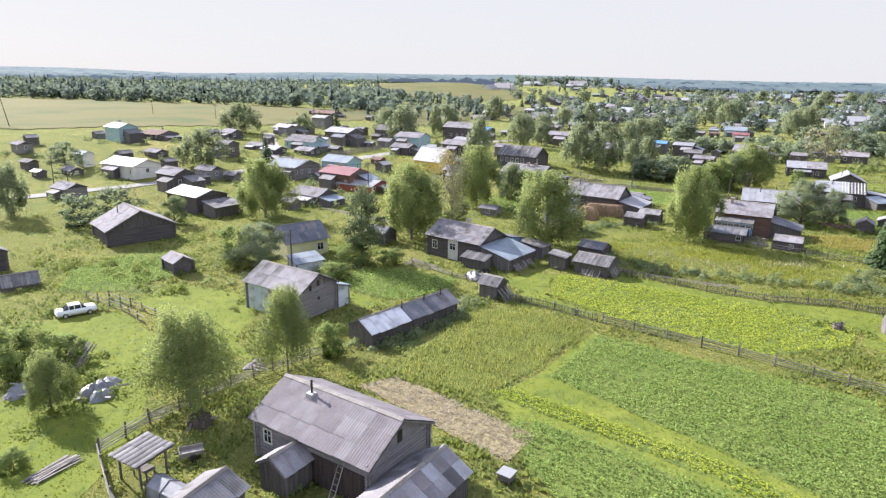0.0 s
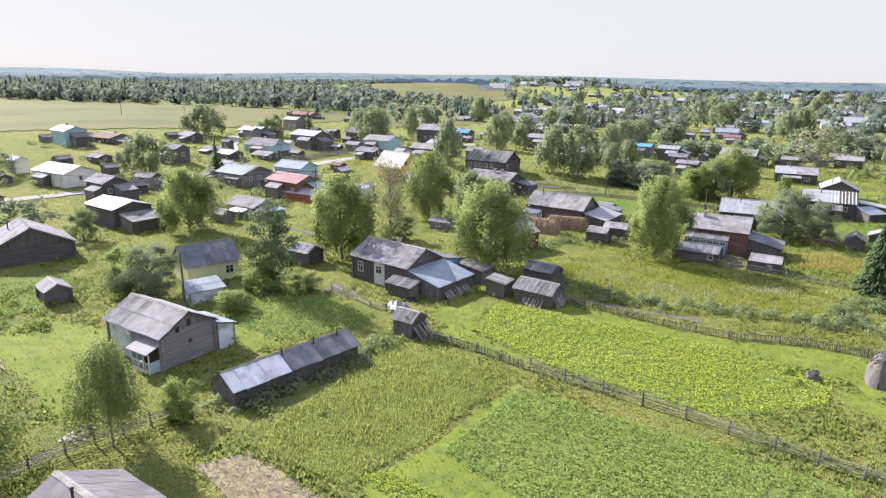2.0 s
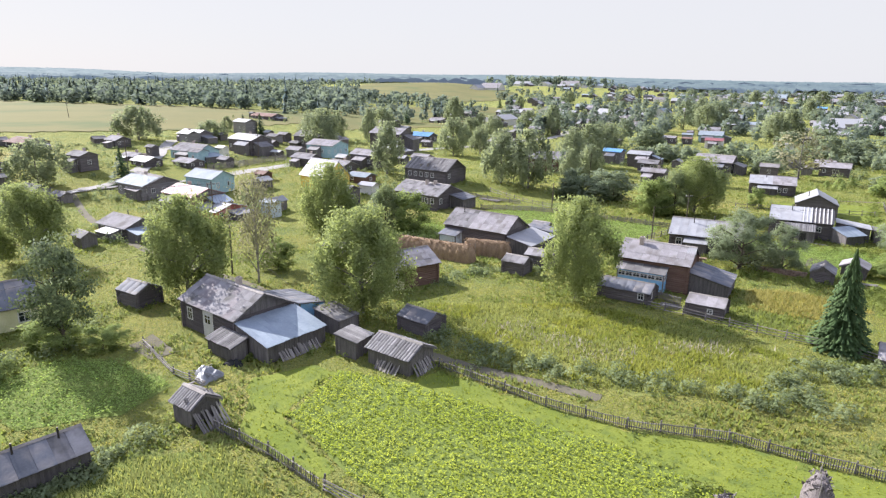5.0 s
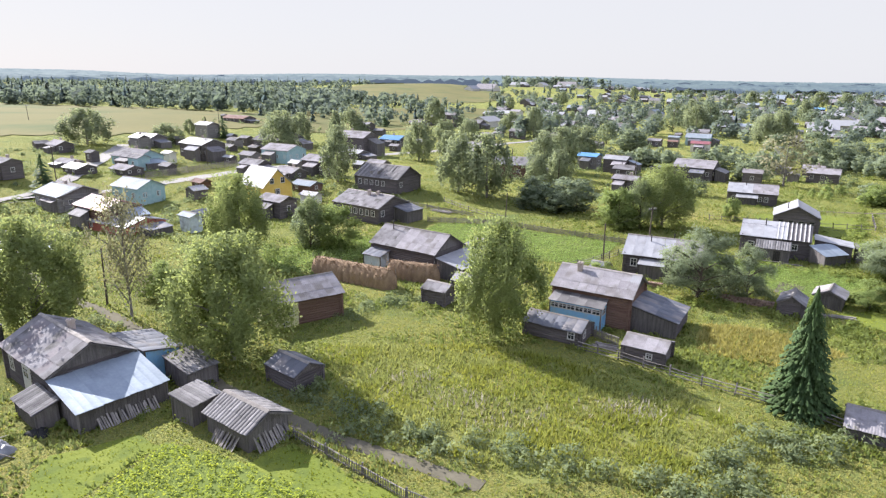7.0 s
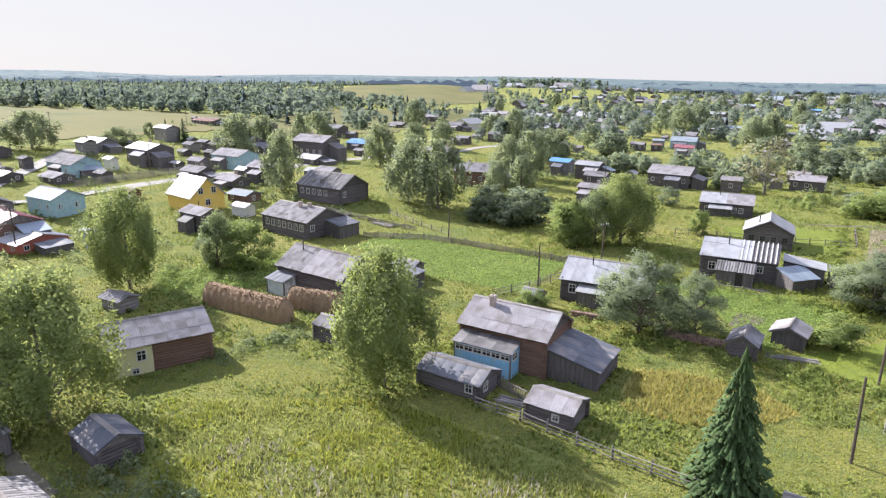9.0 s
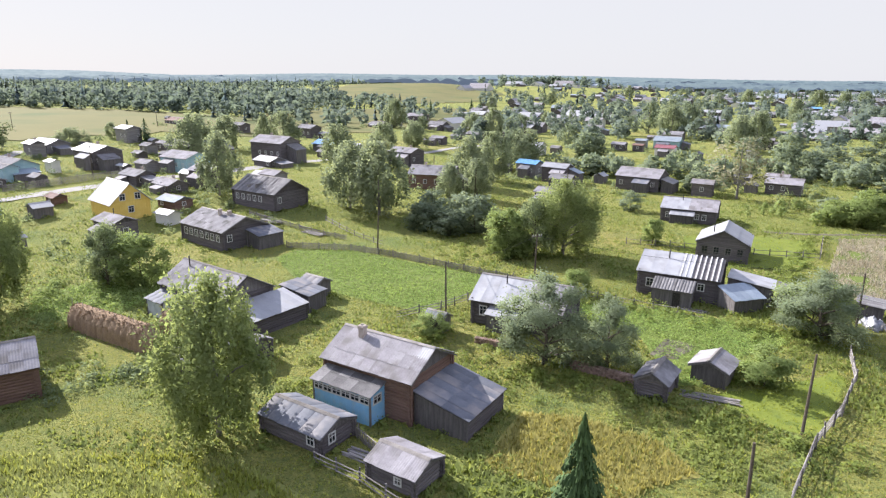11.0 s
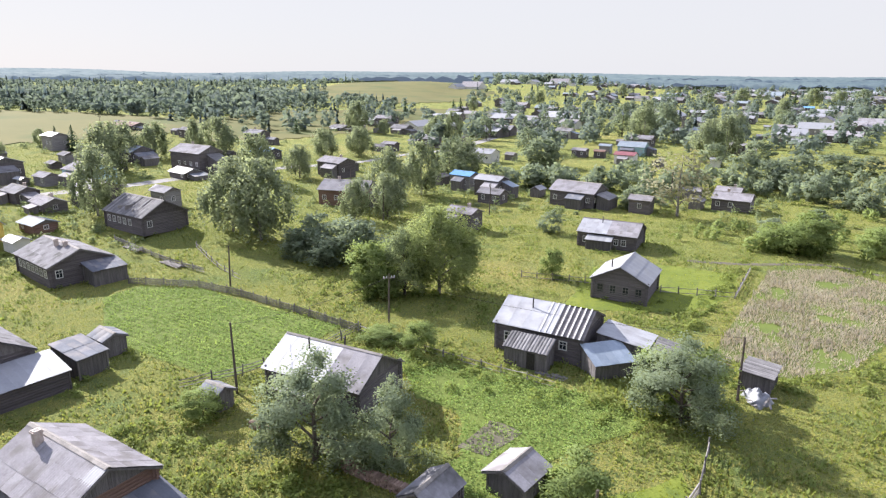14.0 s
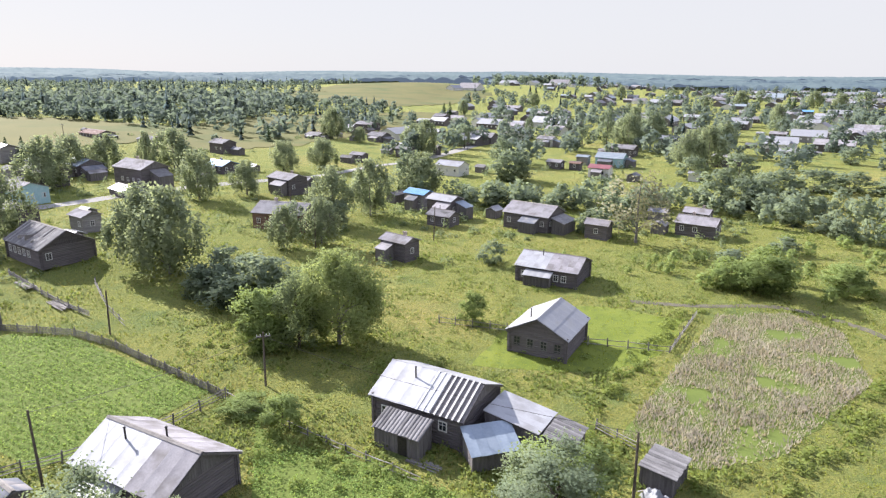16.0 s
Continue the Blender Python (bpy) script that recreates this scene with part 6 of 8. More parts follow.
house("shed", 43.8, 141.6, -35, 3.4, 2.8, 2.0, 2.6, "small dark shed at the potato field", category="shed", wall="board", roof="tar", kind="flat", sw=1.0, sl=1.5, over=0.2, corner=False)
house("shed", 41.0, 122.6, -30, 4.2, 3.2, 1.9, 2.6, "small shed with patched roof beside the haystacks", category="shed", wall="log", roof="slate", over=0.2)
house("shed", 37.0, 119.0, -34, 3.6, 3.0, 1.9, 2.6, "small low shed with grey roof", category="shed", wall="log", roof="slate_dark", over=0.2)

# long house with many windows
gg = house("log_house", 22.6, 168.4, -37, 12.6, 9.2, 3.1, 5.0, "long dark log house with barn and row of white windows", wall="log", roof="slate_dark", gable="log", sl=1.6)
for i in range(7):
    window(gg, side_frame(11.9, 8.5, "-y"), 1.2 + i * 1.55, 1.4, 0.75, 1.0)
window(gg, side_frame(11.9, 8.5, "+x"), 1.2, 1.4, 0.75, 1.0)
chimney(gg, 0.5, -0.9, 4.3, 5.7)
chimney(gg, 2.4, -0.4, 4.4, 5.6)
door(gg, side_frame(11.9, 8.5, "+x"), 5.0, 0.2, 1.6, 2.2)
bx, by = along(22.6, 168.4, -37, 7.8, 2.4)
lean_to("barn_annex", bx, by, -37, 5.0, 3.6, 3.0, 2.3, "grey board barn annex", roof="tar", kind="flat", sw=1.0, sl=2)

# white-roofed house behind the willow
nn = house("log_house", 69.9, 133.7, -26, 11.0, 7.6, 2.9, 5.0, "dark log house with half white, half grey roof", wall="log", roof="slate", kind="seam", sw=1.4, sl=4.2, gable="board", mats=lambda i, k: "pale_tin" if i < 0.62 else "slate")
window(nn, side_frame(10.3, 6.9, "-y"), 1.3, 1.2, 0.75, 1.0)
chimney(nn, -2.0, -1.0, 4.4, 5.4, False)
chimney(nn, 1.0, 0.5, 4.7, 5.5, False)
bx, by = along(69.9, 133.7, -26, -1.2, -4.2)
lean_to("porch", bx, by, -116, 3.6, 2.0, 2.5, 2.0, "low plank porch with white tin roof", roof="white", kind="seam", sw=0.7, sl=2, category="porch")

# ruined house with bare rafters
ee = house("ruined_house", 91.8, 145.4, -28, 10.2, 8.2, 3.2, 5.1, "dark log house, roof half white tin and half bare rafters", wall="log", roof="white", kind="seam", sw=1.6, sl=4.5, gable="board", mats=lambda i, k: "pale_tin", skip=lambda i, k: i > 0.52, cap=False)
m, s = slope_frame(10.2, 8.2, 3.2, 5.1, -1)
for i in range(8):
    bm = bmesh.new()
    x0 = 5.35 + i * 0.62
    box(bm, x0, -0.1, 0.0, x0 + 0.16, s + 0.05, 0.09, m)
    part("rafter", bm, M["trim"], ee, "pale bare rafter")
window(ee, side_frame(9.5, 7.5, "-y"), 1.4, 1.2, 0.8, 1.0)
window(ee, side_frame(9.5, 7.5, "-y"), 7.6, 1.6, 0.7, 0.8)
chimney(ee, -1.6, -1.2, 4.4, 5.6, False)
ep = lean_to("porch", 89.0, 140.3, -118, 5.0, 2.4, 2.9, 2.1, "plank porch with grey board roof and dark doorway", roof="roof_board", kind="flat", sw=0.35, sl=2.3, category="porch")
door(ep, side_frame(2.0, 4.6, "+x"), 2.9, 0.0, 0.9, 1.8, "iron")
lean_to("lean_to", 99.6, 142.4, -30, 4.4, 5.4, 3.1, 2.4, "open shed with pale tin roof", roof="pale_tin", kind="seam", sw=0.9, sl=5)
lean_to("lean_to", 96.8, 138.8, -72, 4.6, 3.2, 2.7, 1.7, "sagging lean-to with blue-grey tin roof", roof="zinc", kind="seam", sw=0.9, sl=3.2)
lean_to("lean_to", 103.4, 140.2, -28, 4.0, 2.8, 2.4, 1.9, "low board shed with grey board roof", roof="roof_board", kind="flat", sw=0.3, sl=2.8)

# the two houses by the green plot
hh = house("log_house", 104.8, 163.5, 63, 8.6, 7.8, 2.9, 4.9, "dark log house with pale sheet roof and boarded-up windows", wall="log", roof="white", kind="seam", sw=1.4, sl=2.4, gable="log")
for i in range(4):
    window(hh, side_frame(7.9, 7.1, "-x"), 1.0 + i * 1.7, 1.1, 0.7, 1.0, "board")
chimney(hh, -2.0, 1.6, 4.0, 5.1, False)
ii = house("log_house", 109.0, 190.6, -26, 10.6, 8.6, 2.7, 4.3, "dark log house with light grey sheet roof and small white windows", wall="log", roof="slate", sl=1.5, gable="board", mats=lambda i, k: "pale_tin" if i < 0.45 else "slate")
for u in (1.2, 6.6, 7.9):
    window(ii, side_frame(9.9, 7.9, "-y"), u, 0.9, 0.65, 0.9)
chimney(ii, -1.5, -1.0, 3.7, 4.9, False)
bx, by = along(109.0, 190.6, -26, -1.0, -5.0)
lean_to("porch", bx, by, -116, 4.6, 1.8, 2.3, 1.8, "low porch with pale roof", roof="white", kind="flat", category="porch")
lean_to("shed", 110.9, 136.1, -36, 3.9, 3.0, 2.2, 2.0, "grey board cart shed with pale roof", roof="roof_board", kind="flat", sw=0.4, sl=3)
house("log_shed", 79.9, 116.9, 57, 4.0, 3.0, 1.7, 2.6, "small log bathhouse with grey sheet roof", category="shed", wall="log", roof="slate_dark", kind="seam", over=0.25)
house("shed", 86.0, 119.5, 52, 3.8, 3.6, 1.7, 2.5, "dark plank shed with pale sheet roof", category="shed", wall="board", roof="slate", kind="seam", over=0.25, corner=False)
house("shed", 59.8, 130.4, -32, 2.6, 2.4, 1.7, 2.3, "small grey hut at the field gate", category="shed", wall="board", roof="tar", kind="flat", over=0.2, corner=False)

# left part of the village, seen first
l1 = house("barn", -52.5, 104.6, -48, 9.0, 11.2, 2.6, 5.4, "broad dark barn with grey sheet roof", category="barn", wall="log", roof="slate", gable="board")
chimney(l1, -1.0, -2.0, 4.2, 5.4, False)
house("log_house", -50.8, 128.8, -36, 10.5, 7.6, 3.5, 4.6, "log house with bright flat tin roof", wall="log", roof="white", kind="seam", sw=0.8, sl=4)
lean_to("lean_to", -44.0, 124.0, -36, 6.5, 4.5, 2.9, 2.1, "plank annex with grey roof", roof="slate_dark")
ye = house("cottage", -22.6, 96.4, 40, 7.6, 6.4, 2.6, 4.9, "cream boarded cottage with grey felt roof", wall="cream", roof="tar", kind="flat", sw=1.0, sl=2.0, gable="pale_wash", corner=False)
window(ye, side_frame(6.9, 5.7, "-y"), 5.6, 0.9, 1.0, 1.0)
lean_to("shed", -19.6, 87.2, -50, 4.6, 3.0, 2.3, 1.6, "pale blue shed with tin roof", wall="pale_wash", roof="blue_grey", kind="seam")
house("shed", -10.5, 104.0, -30, 4.0, 3.6, 2.0, 2.9, "dark shed with felt roof beside the trees", category="shed", wall="log", roof="tar", kind="flat", over=0.2)
house("shed", -37.5, 86.0, -45, 4.2, 3.0, 1.8, 2.6, "small log shed with pale roof among bushes", category="shed", wall="log", roof="slate", over=0.2)
house("shed", -55.0, 78.0, 40, 4.6, 2.8, 0.6, 1.9, "collapsed plank shed in tall weeds", category="shed", wall="board", roof="roof_board", kind="flat", sw=0.3, sl=1.8, over=0.2, corner=False)
house("log_house", -66.0, 85.5, -40, 8.0, 6.4, 2.8, 4.4, "dark log house with grey roof", wall="log", roof="slate_dark")
house("shed", -14.7, 33.6, 65, 4.6, 3.6, 1.8, 2.7, "plank shed with corrugated roof beside the yard", category="shed", wall="board", roof="slate_dark", over=0.2, corner=False)
yel = house("village_house", -2.6, 183.0, -40, 10.0, 8.0, 2.9, 6.6, "yellow house with tall bright tin roof", wall="yellow", roof="white", gable="yellow", pieces=False, corner=False)
for u, z in ((2.2, 3.6), (5.0, 3.6), (3.6, 1.2)):
    window(yel, side_frame(9.3, 7.3, "+x"), u, z, 0.9, 1.1)

# ---------------- far village, woods and hills ----------------
def far_house(x, y, L, roof, wall):
    """A small building far off: walls with gables, a roof with eaves, windows."""
    W, rot = L * RNG.uniform(0.6, 0.8), float(RNG.choice([-33, 57])) + RNG.uniform(-8, 8)
    ev = min(3.2, 1.4 + 0.18 * L)
    rd = ev + W * RNG.uniform(0.18, 0.3)
    e = base("far_house", x, y, rot, {"white": "small house with bright metal roof among trees", "pale_tin": "small house with pale tin roof among trees", "slate": "small house with grey roof among trees", "slate_dark": "small dark house with grey roof", "blue": "small house with blue roof", "maroon": "small house with maroon roof", "blue_grey": "small house with blue-grey roof", "rust": "small house with rusty roof"}[roof], "house", "far village houses")
    bm = bmesh.new()
    prism(bm, [(-L / 2, -W / 2, -0.4), (-L / 2, W / 2, -0.4), (-L / 2, W / 2, ev), (-L / 2, 0, rd - 0.1), (-L / 2, -W / 2, ev)], (L, 0, 0))
    part("wall", bm, M[wall], e)
    bm = bmesh.new()
    o, k = 0.35, 0.35 * (rd - ev) / (W / 2)
    prism(bm, [(-L / 2 - o, -W / 2 - o, ev - k), (-L / 2 - o, 0, rd), (-L / 2 - o, W / 2 + o, ev - k), (-L / 2 - o, W / 2 + o, ev - k + 0.1), (-L / 2 - o, 0, rd + 0.12), (-L / 2 - o, -W / 2 - o, ev - k + 0.1)], (L + 2 * o, 0, 0))
    part("roof", bm, M[roof], e)
    for i in range(int(L / 3) if y < 620 else 0):
        bm = bmesh.new()
        u = -L / 2 + L * (i + 0.5) / int(L / 3)
        box(bm, u - 0.45, -W / 2 - 0.05, ev * 0.4, u + 0.45, -W / 2 + 0.05, ev * 0.4 + 1.0)
        part("window", bm, M["trim"], e)


def far_spot(i):
    """A plan place in the village that spreads away over the plain."""
    while True:
        x, y = RNG.uniform(30, 1150), 380 + 1000 * RNG.random() ** 1.3
        if 0.10 * y + 15 < x < 0.86 * y + 60 and (x - 40) ** 2 + (y - 1050) ** 2 > 200 ** 2:
            return x, y


for i in range(300):
    fx, fy = far_spot(i)
    far_house(fx, fy, RNG.uniform(8, 17), str(RNG.choice(["white", "white", "pale_tin", "slate", "slate", "slate_dark", "blue_grey"])), str(RNG.choice(["log", "log", "log_grey", "pale", "board"])))
for fx, fy, fl, fr, fw in ((170, 1270, 30, "white", "pale"), (215, 1290, 24, "white", "pale"), (270, 1330, 36, "slate", "pale"), (330, 1340, 20, "blue_grey", "pale"), (100, 1100, 34, "slate", "pale"), (75, 1085, 22, "white", "pale"), (420, 980, 26, "white", "pale"), (520, 1010, 30, "blue_grey", "pale")):
    far_house(fx, fy, fl, fr, fw)

def woods(name, spots, heights, conifer, label, cards=34, leaf="wood_far"):
    """Far trees in one mesh: ragged crowns of leaf cards, or stacked ragged cones."""
    V, Fc, N, k = [], [], [], 0
    for (x, y), h in zip(spots, heights):
        z = ground_h(x, y)
        if conifer:
            n, w = 18, h * RNG.uniform(0.13, 0.18)
            zz = np.sort(RNG.uniform(0.05, 0.95, n))
            a = RNG.uniform(0, 6.28, n)
            q = w * (1 - zz) + 0.25
            d = np.stack([np.cos(a), np.sin(a), 0 * a], -1)
            t = np.stack([-np.sin(a), np.cos(a), 0 * a], -1)
            o = np.array([x, y, z])
            top = o + np.stack([0 * a, 0 * a, (zz + 0.17) * h], -1)
            v = np.stack([top, o + d * q[:, None] * 1.1 + t * q[:, None] + np.stack([0 * a, 0 * a, (zz - 0.06) * h], -1), o + d * q[:, None] * 1.1 - t * q[:, None] + np.stack([0 * a, 0 * a, (zz - 0.06) * h], -1), o - d * q[:, None] * 0.9 + np.stack([0 * a, 0 * a, (zz - 0.03) * h], -1)], 1)
        else:
            n, w = cards, h * RNG.uniform(0.3, 0.48)
            u = RNG.normal(size=(n, 3))
            u /= np.linalg.norm(u, axis=1)[:, None]
            c = np.array([x, y, z + h * 0.5]) + u * [w, w, h * 0.47] * RNG.uniform(0.55, 1.0, (n, 1))
            v, _, nr = leaf_cards(c, h * 1.15 / math.sqrt(cards), 0.3, c - [x, y, z + h * 0.25], 0.25)
            v = v.reshape(-1, 4, 3)
        if conifer:
            o3 = v.reshape(-1, 3) - [x, y, z + h * 0.2]
            o3[:, 2] *= 0.3
            nr = o3 / (np.linalg.norm(o3, axis=1)[:, None] + 1e-6)
        N.append(nr)
        V.append(v.reshape(-1, 3))
        Fc.append(np.arange(len(v) * 4).reshape(-1, 4) + k)
        k += len(v) * 4
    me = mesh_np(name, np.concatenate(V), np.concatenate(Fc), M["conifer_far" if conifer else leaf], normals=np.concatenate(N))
    return tagged(new(name, me), label, "woods", kind="stuff")


def spread(n, poly):
    p = np.array(poly)
    out = np.empty((0, 2))
    while len(out) < n:
        q = RNG.uniform(p.min(0), p.max(0), (n * 2, 2))
        out = np.concatenate([out, q[inside(q, poly)]])
    return out[:n]


forest = [(-1100, 620), (-700, 500), (-320, 480), (-217, 455), (-137, 440), (-80, 425), (-40, 440), (-40, 640), (-90, 900), (-160, 1150), (-100, 1400), (-1500, 1500)]
scrub = [(-90, 470), (-60, 380), (-20, 350), (40, 420), (60, 560), (20, 700), (-60, 760)]
plain = [(60, 400), (120, 1300), (700, 1500), (1500, 1500), (800, 700), (330, 380), (230, 330)]
p = np.concatenate([spread(340, forest), spread(230, [(-1000, 590), (-640, 500), (-320, 480), (-200, 455), (-120, 500), (-300, 560), (-640, 600), (-1000, 690)])])
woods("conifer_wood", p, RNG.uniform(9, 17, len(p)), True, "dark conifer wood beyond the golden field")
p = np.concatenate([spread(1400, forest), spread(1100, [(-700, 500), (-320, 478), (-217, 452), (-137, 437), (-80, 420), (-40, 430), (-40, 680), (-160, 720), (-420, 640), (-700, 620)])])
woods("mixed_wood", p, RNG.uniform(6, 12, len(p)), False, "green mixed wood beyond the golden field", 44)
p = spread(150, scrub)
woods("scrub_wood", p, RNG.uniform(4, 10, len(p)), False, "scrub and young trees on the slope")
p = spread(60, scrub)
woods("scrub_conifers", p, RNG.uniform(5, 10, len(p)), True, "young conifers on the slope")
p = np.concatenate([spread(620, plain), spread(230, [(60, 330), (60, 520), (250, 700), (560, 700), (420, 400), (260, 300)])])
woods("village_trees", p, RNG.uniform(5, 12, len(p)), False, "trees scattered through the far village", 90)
p = spread(160, plain)
woods("village_conifers", p, RNG.uniform(7, 13, len(p)), True, "conifers scattered through the far village")
p = spread(120, [(105, 195), (135, 205), (230, 240), (220, 200), (170, 165), (150, 180)])
woods("meadow_shrubs", p, RNG.uniform(1.2, 3.4, len(p)), False, "shrubs scattered over the rough meadow", 110, "sallow_leaf")
p = spread(60, [(84, 255), (130, 262), (200, 250), (200, 235), (120, 240), (90, 246)])
woods("willow_belt", p, RNG.uniform(4, 7, len(p)), False, "belt of willows across the meadow", 130, "hazed_dark_leaf")
p = np.stack([RNG.normal(250, 70, 60), RNG.normal(1370, 22, 60)], -1)
woods("hilltop_grove", p, RNG.uniform(14, 22, 60), False, "tall grove on the far hilltop")
p = spread(230, [(150, 225), (260, 290), (420, 330), (420, 260), (280, 235), (190, 205)])
woods("thicket", p, RNG.uniform(3, 7.5, len(p)), False, "bushy thicket along the ditch", 120, "hazed_dark_leaf")


def canopy(name, x0, x1, y0, y1, cell, low, high, keep, label, seed):
    """The roof of a far forest: ragged tops, with open fields where keep() says no."""
    r = np.random.default_rng(seed)
    xs, ys = np.arange(x0, x1, cell), np.arange(y0, y1, cell)
    X, Y = np.meshgrid(xs, ys)
    X, Y = X + r.uniform(-0.3, 0.3, X.shape) * cell, Y + r.uniform(-0.3, 0.3, X.shape) * cell
    ok = keep(X, Y)
    G = np.array([[ground_h(a, b) for a in xs] for b in ys])
    Z = G + np.where(ok, r.uniform(low, high, X.shape), -3.0)
    i = np.arange(X.size).reshape(X.shape)
    q = np.stack([i[:-1, :-1], i[:-1, 1:], i[1:, 1:], i[1:, :-1]], -1)
    some = ok[:-1, :-1] | ok[:-1, 1:] | ok[1:, 1:] | ok[1:, :-1]
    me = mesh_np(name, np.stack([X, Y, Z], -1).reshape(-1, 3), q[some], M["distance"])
    return tagged(new(name, me), label, "forest", kind="stuff")


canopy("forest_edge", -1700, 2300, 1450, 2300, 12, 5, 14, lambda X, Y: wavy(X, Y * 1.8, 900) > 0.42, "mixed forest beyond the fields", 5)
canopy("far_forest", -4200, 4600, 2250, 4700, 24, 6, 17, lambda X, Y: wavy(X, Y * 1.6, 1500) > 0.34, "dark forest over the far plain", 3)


def drape(name, poly, mat, dz, cell, label):
    p = np.array(poly)
    lo, hi = p.min(0), p.max(0)
    bm = bmesh.new()
    vs = {}
    for a in np.arange(lo[0], hi[0], cell):
        for b in np.arange(lo[1], hi[1], cell):
            if inside([(a + cell / 2, b + cell / 2)], poly)[0]:
                f = []
                for c in ((a, b), (a + cell, b), (a + cell, b + cell), (a, b + cell)):
                    k = (round(c[0], 1), round(c[1], 1))
                    if k not in vs:
                        vs[k] = bm.verts.new((c[0], c[1], ground_h(*c) + dz))
                    f.append(vs[k])
                bm.faces.new(f)
    return tagged(part(name, bm, mat, None), label, "field", kind="structure")


drape("golden_hill_field", hill_field, M["gold"], 0.25, 5, "wide golden mown field beyond the village")
drape("golden_meadow", [(-150, 720), (-130, 900), (-100, 1150), (-20, 1260), (110, 1200), (130, 1000), (90, 820), (30, 700)], M["gold"], 0.4, 10, "golden meadow on the far slope")
drape("golden_meadow", [(300, 1380), (500, 1480), (1300, 1470), (1500, 1380), (900, 1350)], M["gold"], 0.4, 20, "pale fields beyond the far village")
drape("golden_meadow", [(-30, 330), (-60, 420), (-40, 520), (60, 640), (110, 620), (60, 470), (20, 360)], M["gold"], 0.2, 6, "yellowish meadow on the village slope")

# ---------------- fences, poles and yard things ----------------
POST = {}


def fence(line, label, height=1.15, rails=3, pickets=False, step=2.6, loose=False):
    """Posts with rails between; pickets stand in one row per span."""
    e = base("fence", line[0][0], line[0][1], 0, label, "fence")
    o = Vector((line[0][0], line[0][1], 0))
    for (x0, y0), (x1, y1) in zip(line, line[1:]):
        d = math.hypot(x1 - x0, y1 - y0)
        n = max(1, round(d / step))
        for i in range(n):
            a, b = (Vector((x0 + (x1 - x0) * k / n, y0 + (y1 - y0) * k / n, 0)) for k in (i, i + 1))
            a, b = (q - o + Vector((0, 0, ground_h(q.x, q.y) - ground_h(o.x, o.y))) for q in (a, b))
            if "post" not in POST:
                bm = bmesh.new()
                tube(bm, [(0, 0, -0.2), (0.02, 0.0, 0.7), (0, 0.01, 1.35)], [0.09, 0.08, 0.07], 6)
                me = bpy.data.meshes.new("post")
                bm.to_mesh(me)
                bm.free()
                me.materials.append(M["board"])
                POST["post"] = me
            child("post", POST["post"], e, "", Matrix.Translation(a) @ pose(0, 0, 0, RNG.uniform(-4, 4), RNG.uniform(-4, 4), RNG.uniform(0, 360)) @ Matrix.Diagonal((1, 1, height / 1.15, 1)))
            s = (b - a).normalized().cross(Vector((0, 0, 1))) * 0.08
            for k in range(rails):
                z0, z1 = height * (0.25 + 0.65 * k / max(1, rails - 1)) + RNG.uniform(-0.07, 0.07), height * (0.25 + 0.65 * k / max(1, rails - 1)) + RNG.uniform(-0.07, 0.07)
                bm = bmesh.new()
                tube(bm, [a + s + Vector((0, 0, z0)), (a + b) / 2 + s + Vector((0, 0, (z0 + z1) / 2 - 0.03)), b + s + Vector((0, 0, z1))], [0.05, 0.045, 0.035], 5)
                part("rail", bm, M["plank"], e)
            if pickets:
                bm = bmesh.new()
                u = 0.0
                L_ = (b - a).length
                while u < L_:
                    q = a.lerp(b, u / L_) + s * 1.7
                    h = height * RNG.uniform(0.85, 1.08)
                    t = (b - a).normalized() * 0.035
                    tip = Vector((RNG.uniform(-0.04, 0.04), RNG.uniform(-0.04, 0.04), h))
                    if loose:
                        if "picket" not in POST:
                            b2 = bmesh.new()
                            prism(b2, [(-0.028, 0, 0), (0.028, 0, 0), (0.028, 0, 0.97), (0, 0, 1.03), (-0.028, 0, 0.97)], (0, 0.025, 0))
                            POST["picket"] = bpy.data.meshes.new("picket")
                            b2.to_mesh(POST["picket"])
                            b2.free()
                            POST["picket"].materials.append(M["board"])
                        child("picket", POST["picket"], e, "", Matrix.Translation(q) @ pose(0, 0, 0, RNG.uniform(-3, 3), RNG.uniform(-4, 4), math.degrees(math.atan2(y1 - y0, x1 - x0))) @ Matrix.Diagonal((1, 1, h, 1)))
                        u += RNG.uniform(0.13, 0.2)
                        continue
                    prism(bm, [q - t, q + t, q + t + tip, q - t + tip], s.normalized() * 0.025)
                    u += RNG.uniform(0.11, 0.17)
                if loose:
                    bm.free()
                    continue
                tagged(part("picket_row", bm, M["plank"], e), kind="stuff")
    return e


fence([(8.6, 75.8), (13.7, 72.5), (18.3, 68.6)], "grey picket fence beside the plank hut", 0.95, 2, True, loose=True)
fence([(18.6, 68.4), (24.6, 64.1), (30.5, 59.8), (35.6, 55.2), (40.2, 51.8), (52, 43.5)], "grey pole fence between potato fields", 1.1, 4, False, 3.4)
fence([(26.2, 87.6), (32.1, 83.0), (35.4, 80.3), (41.5, 77.0), (49.0, 75.3), (53.8, 72.6), (64, 67.5)], "old grey picket fence along the dirt lane", 0.85, 2, True, 3.0, True)
fence([(-25.1, 41.0), (-23.2, 45.2), (-20.2, 49.4), (-17.3, 53.4), (-14.4, 56.2), (-11.5, 59.0)], "long grey rail fence round the yard", 1.2, 5)
fence([(-25.1, 41.0), (-21.4, 35.6), (-17.5, 31.5)], "white plank fence at the yard corner", 1.0, 4)
fence([(-41.3, 74.2), (-35.5, 70.4), (-30.7, 66.8)], "pale rail fence between the lawn and the garden", 0.9, 2)
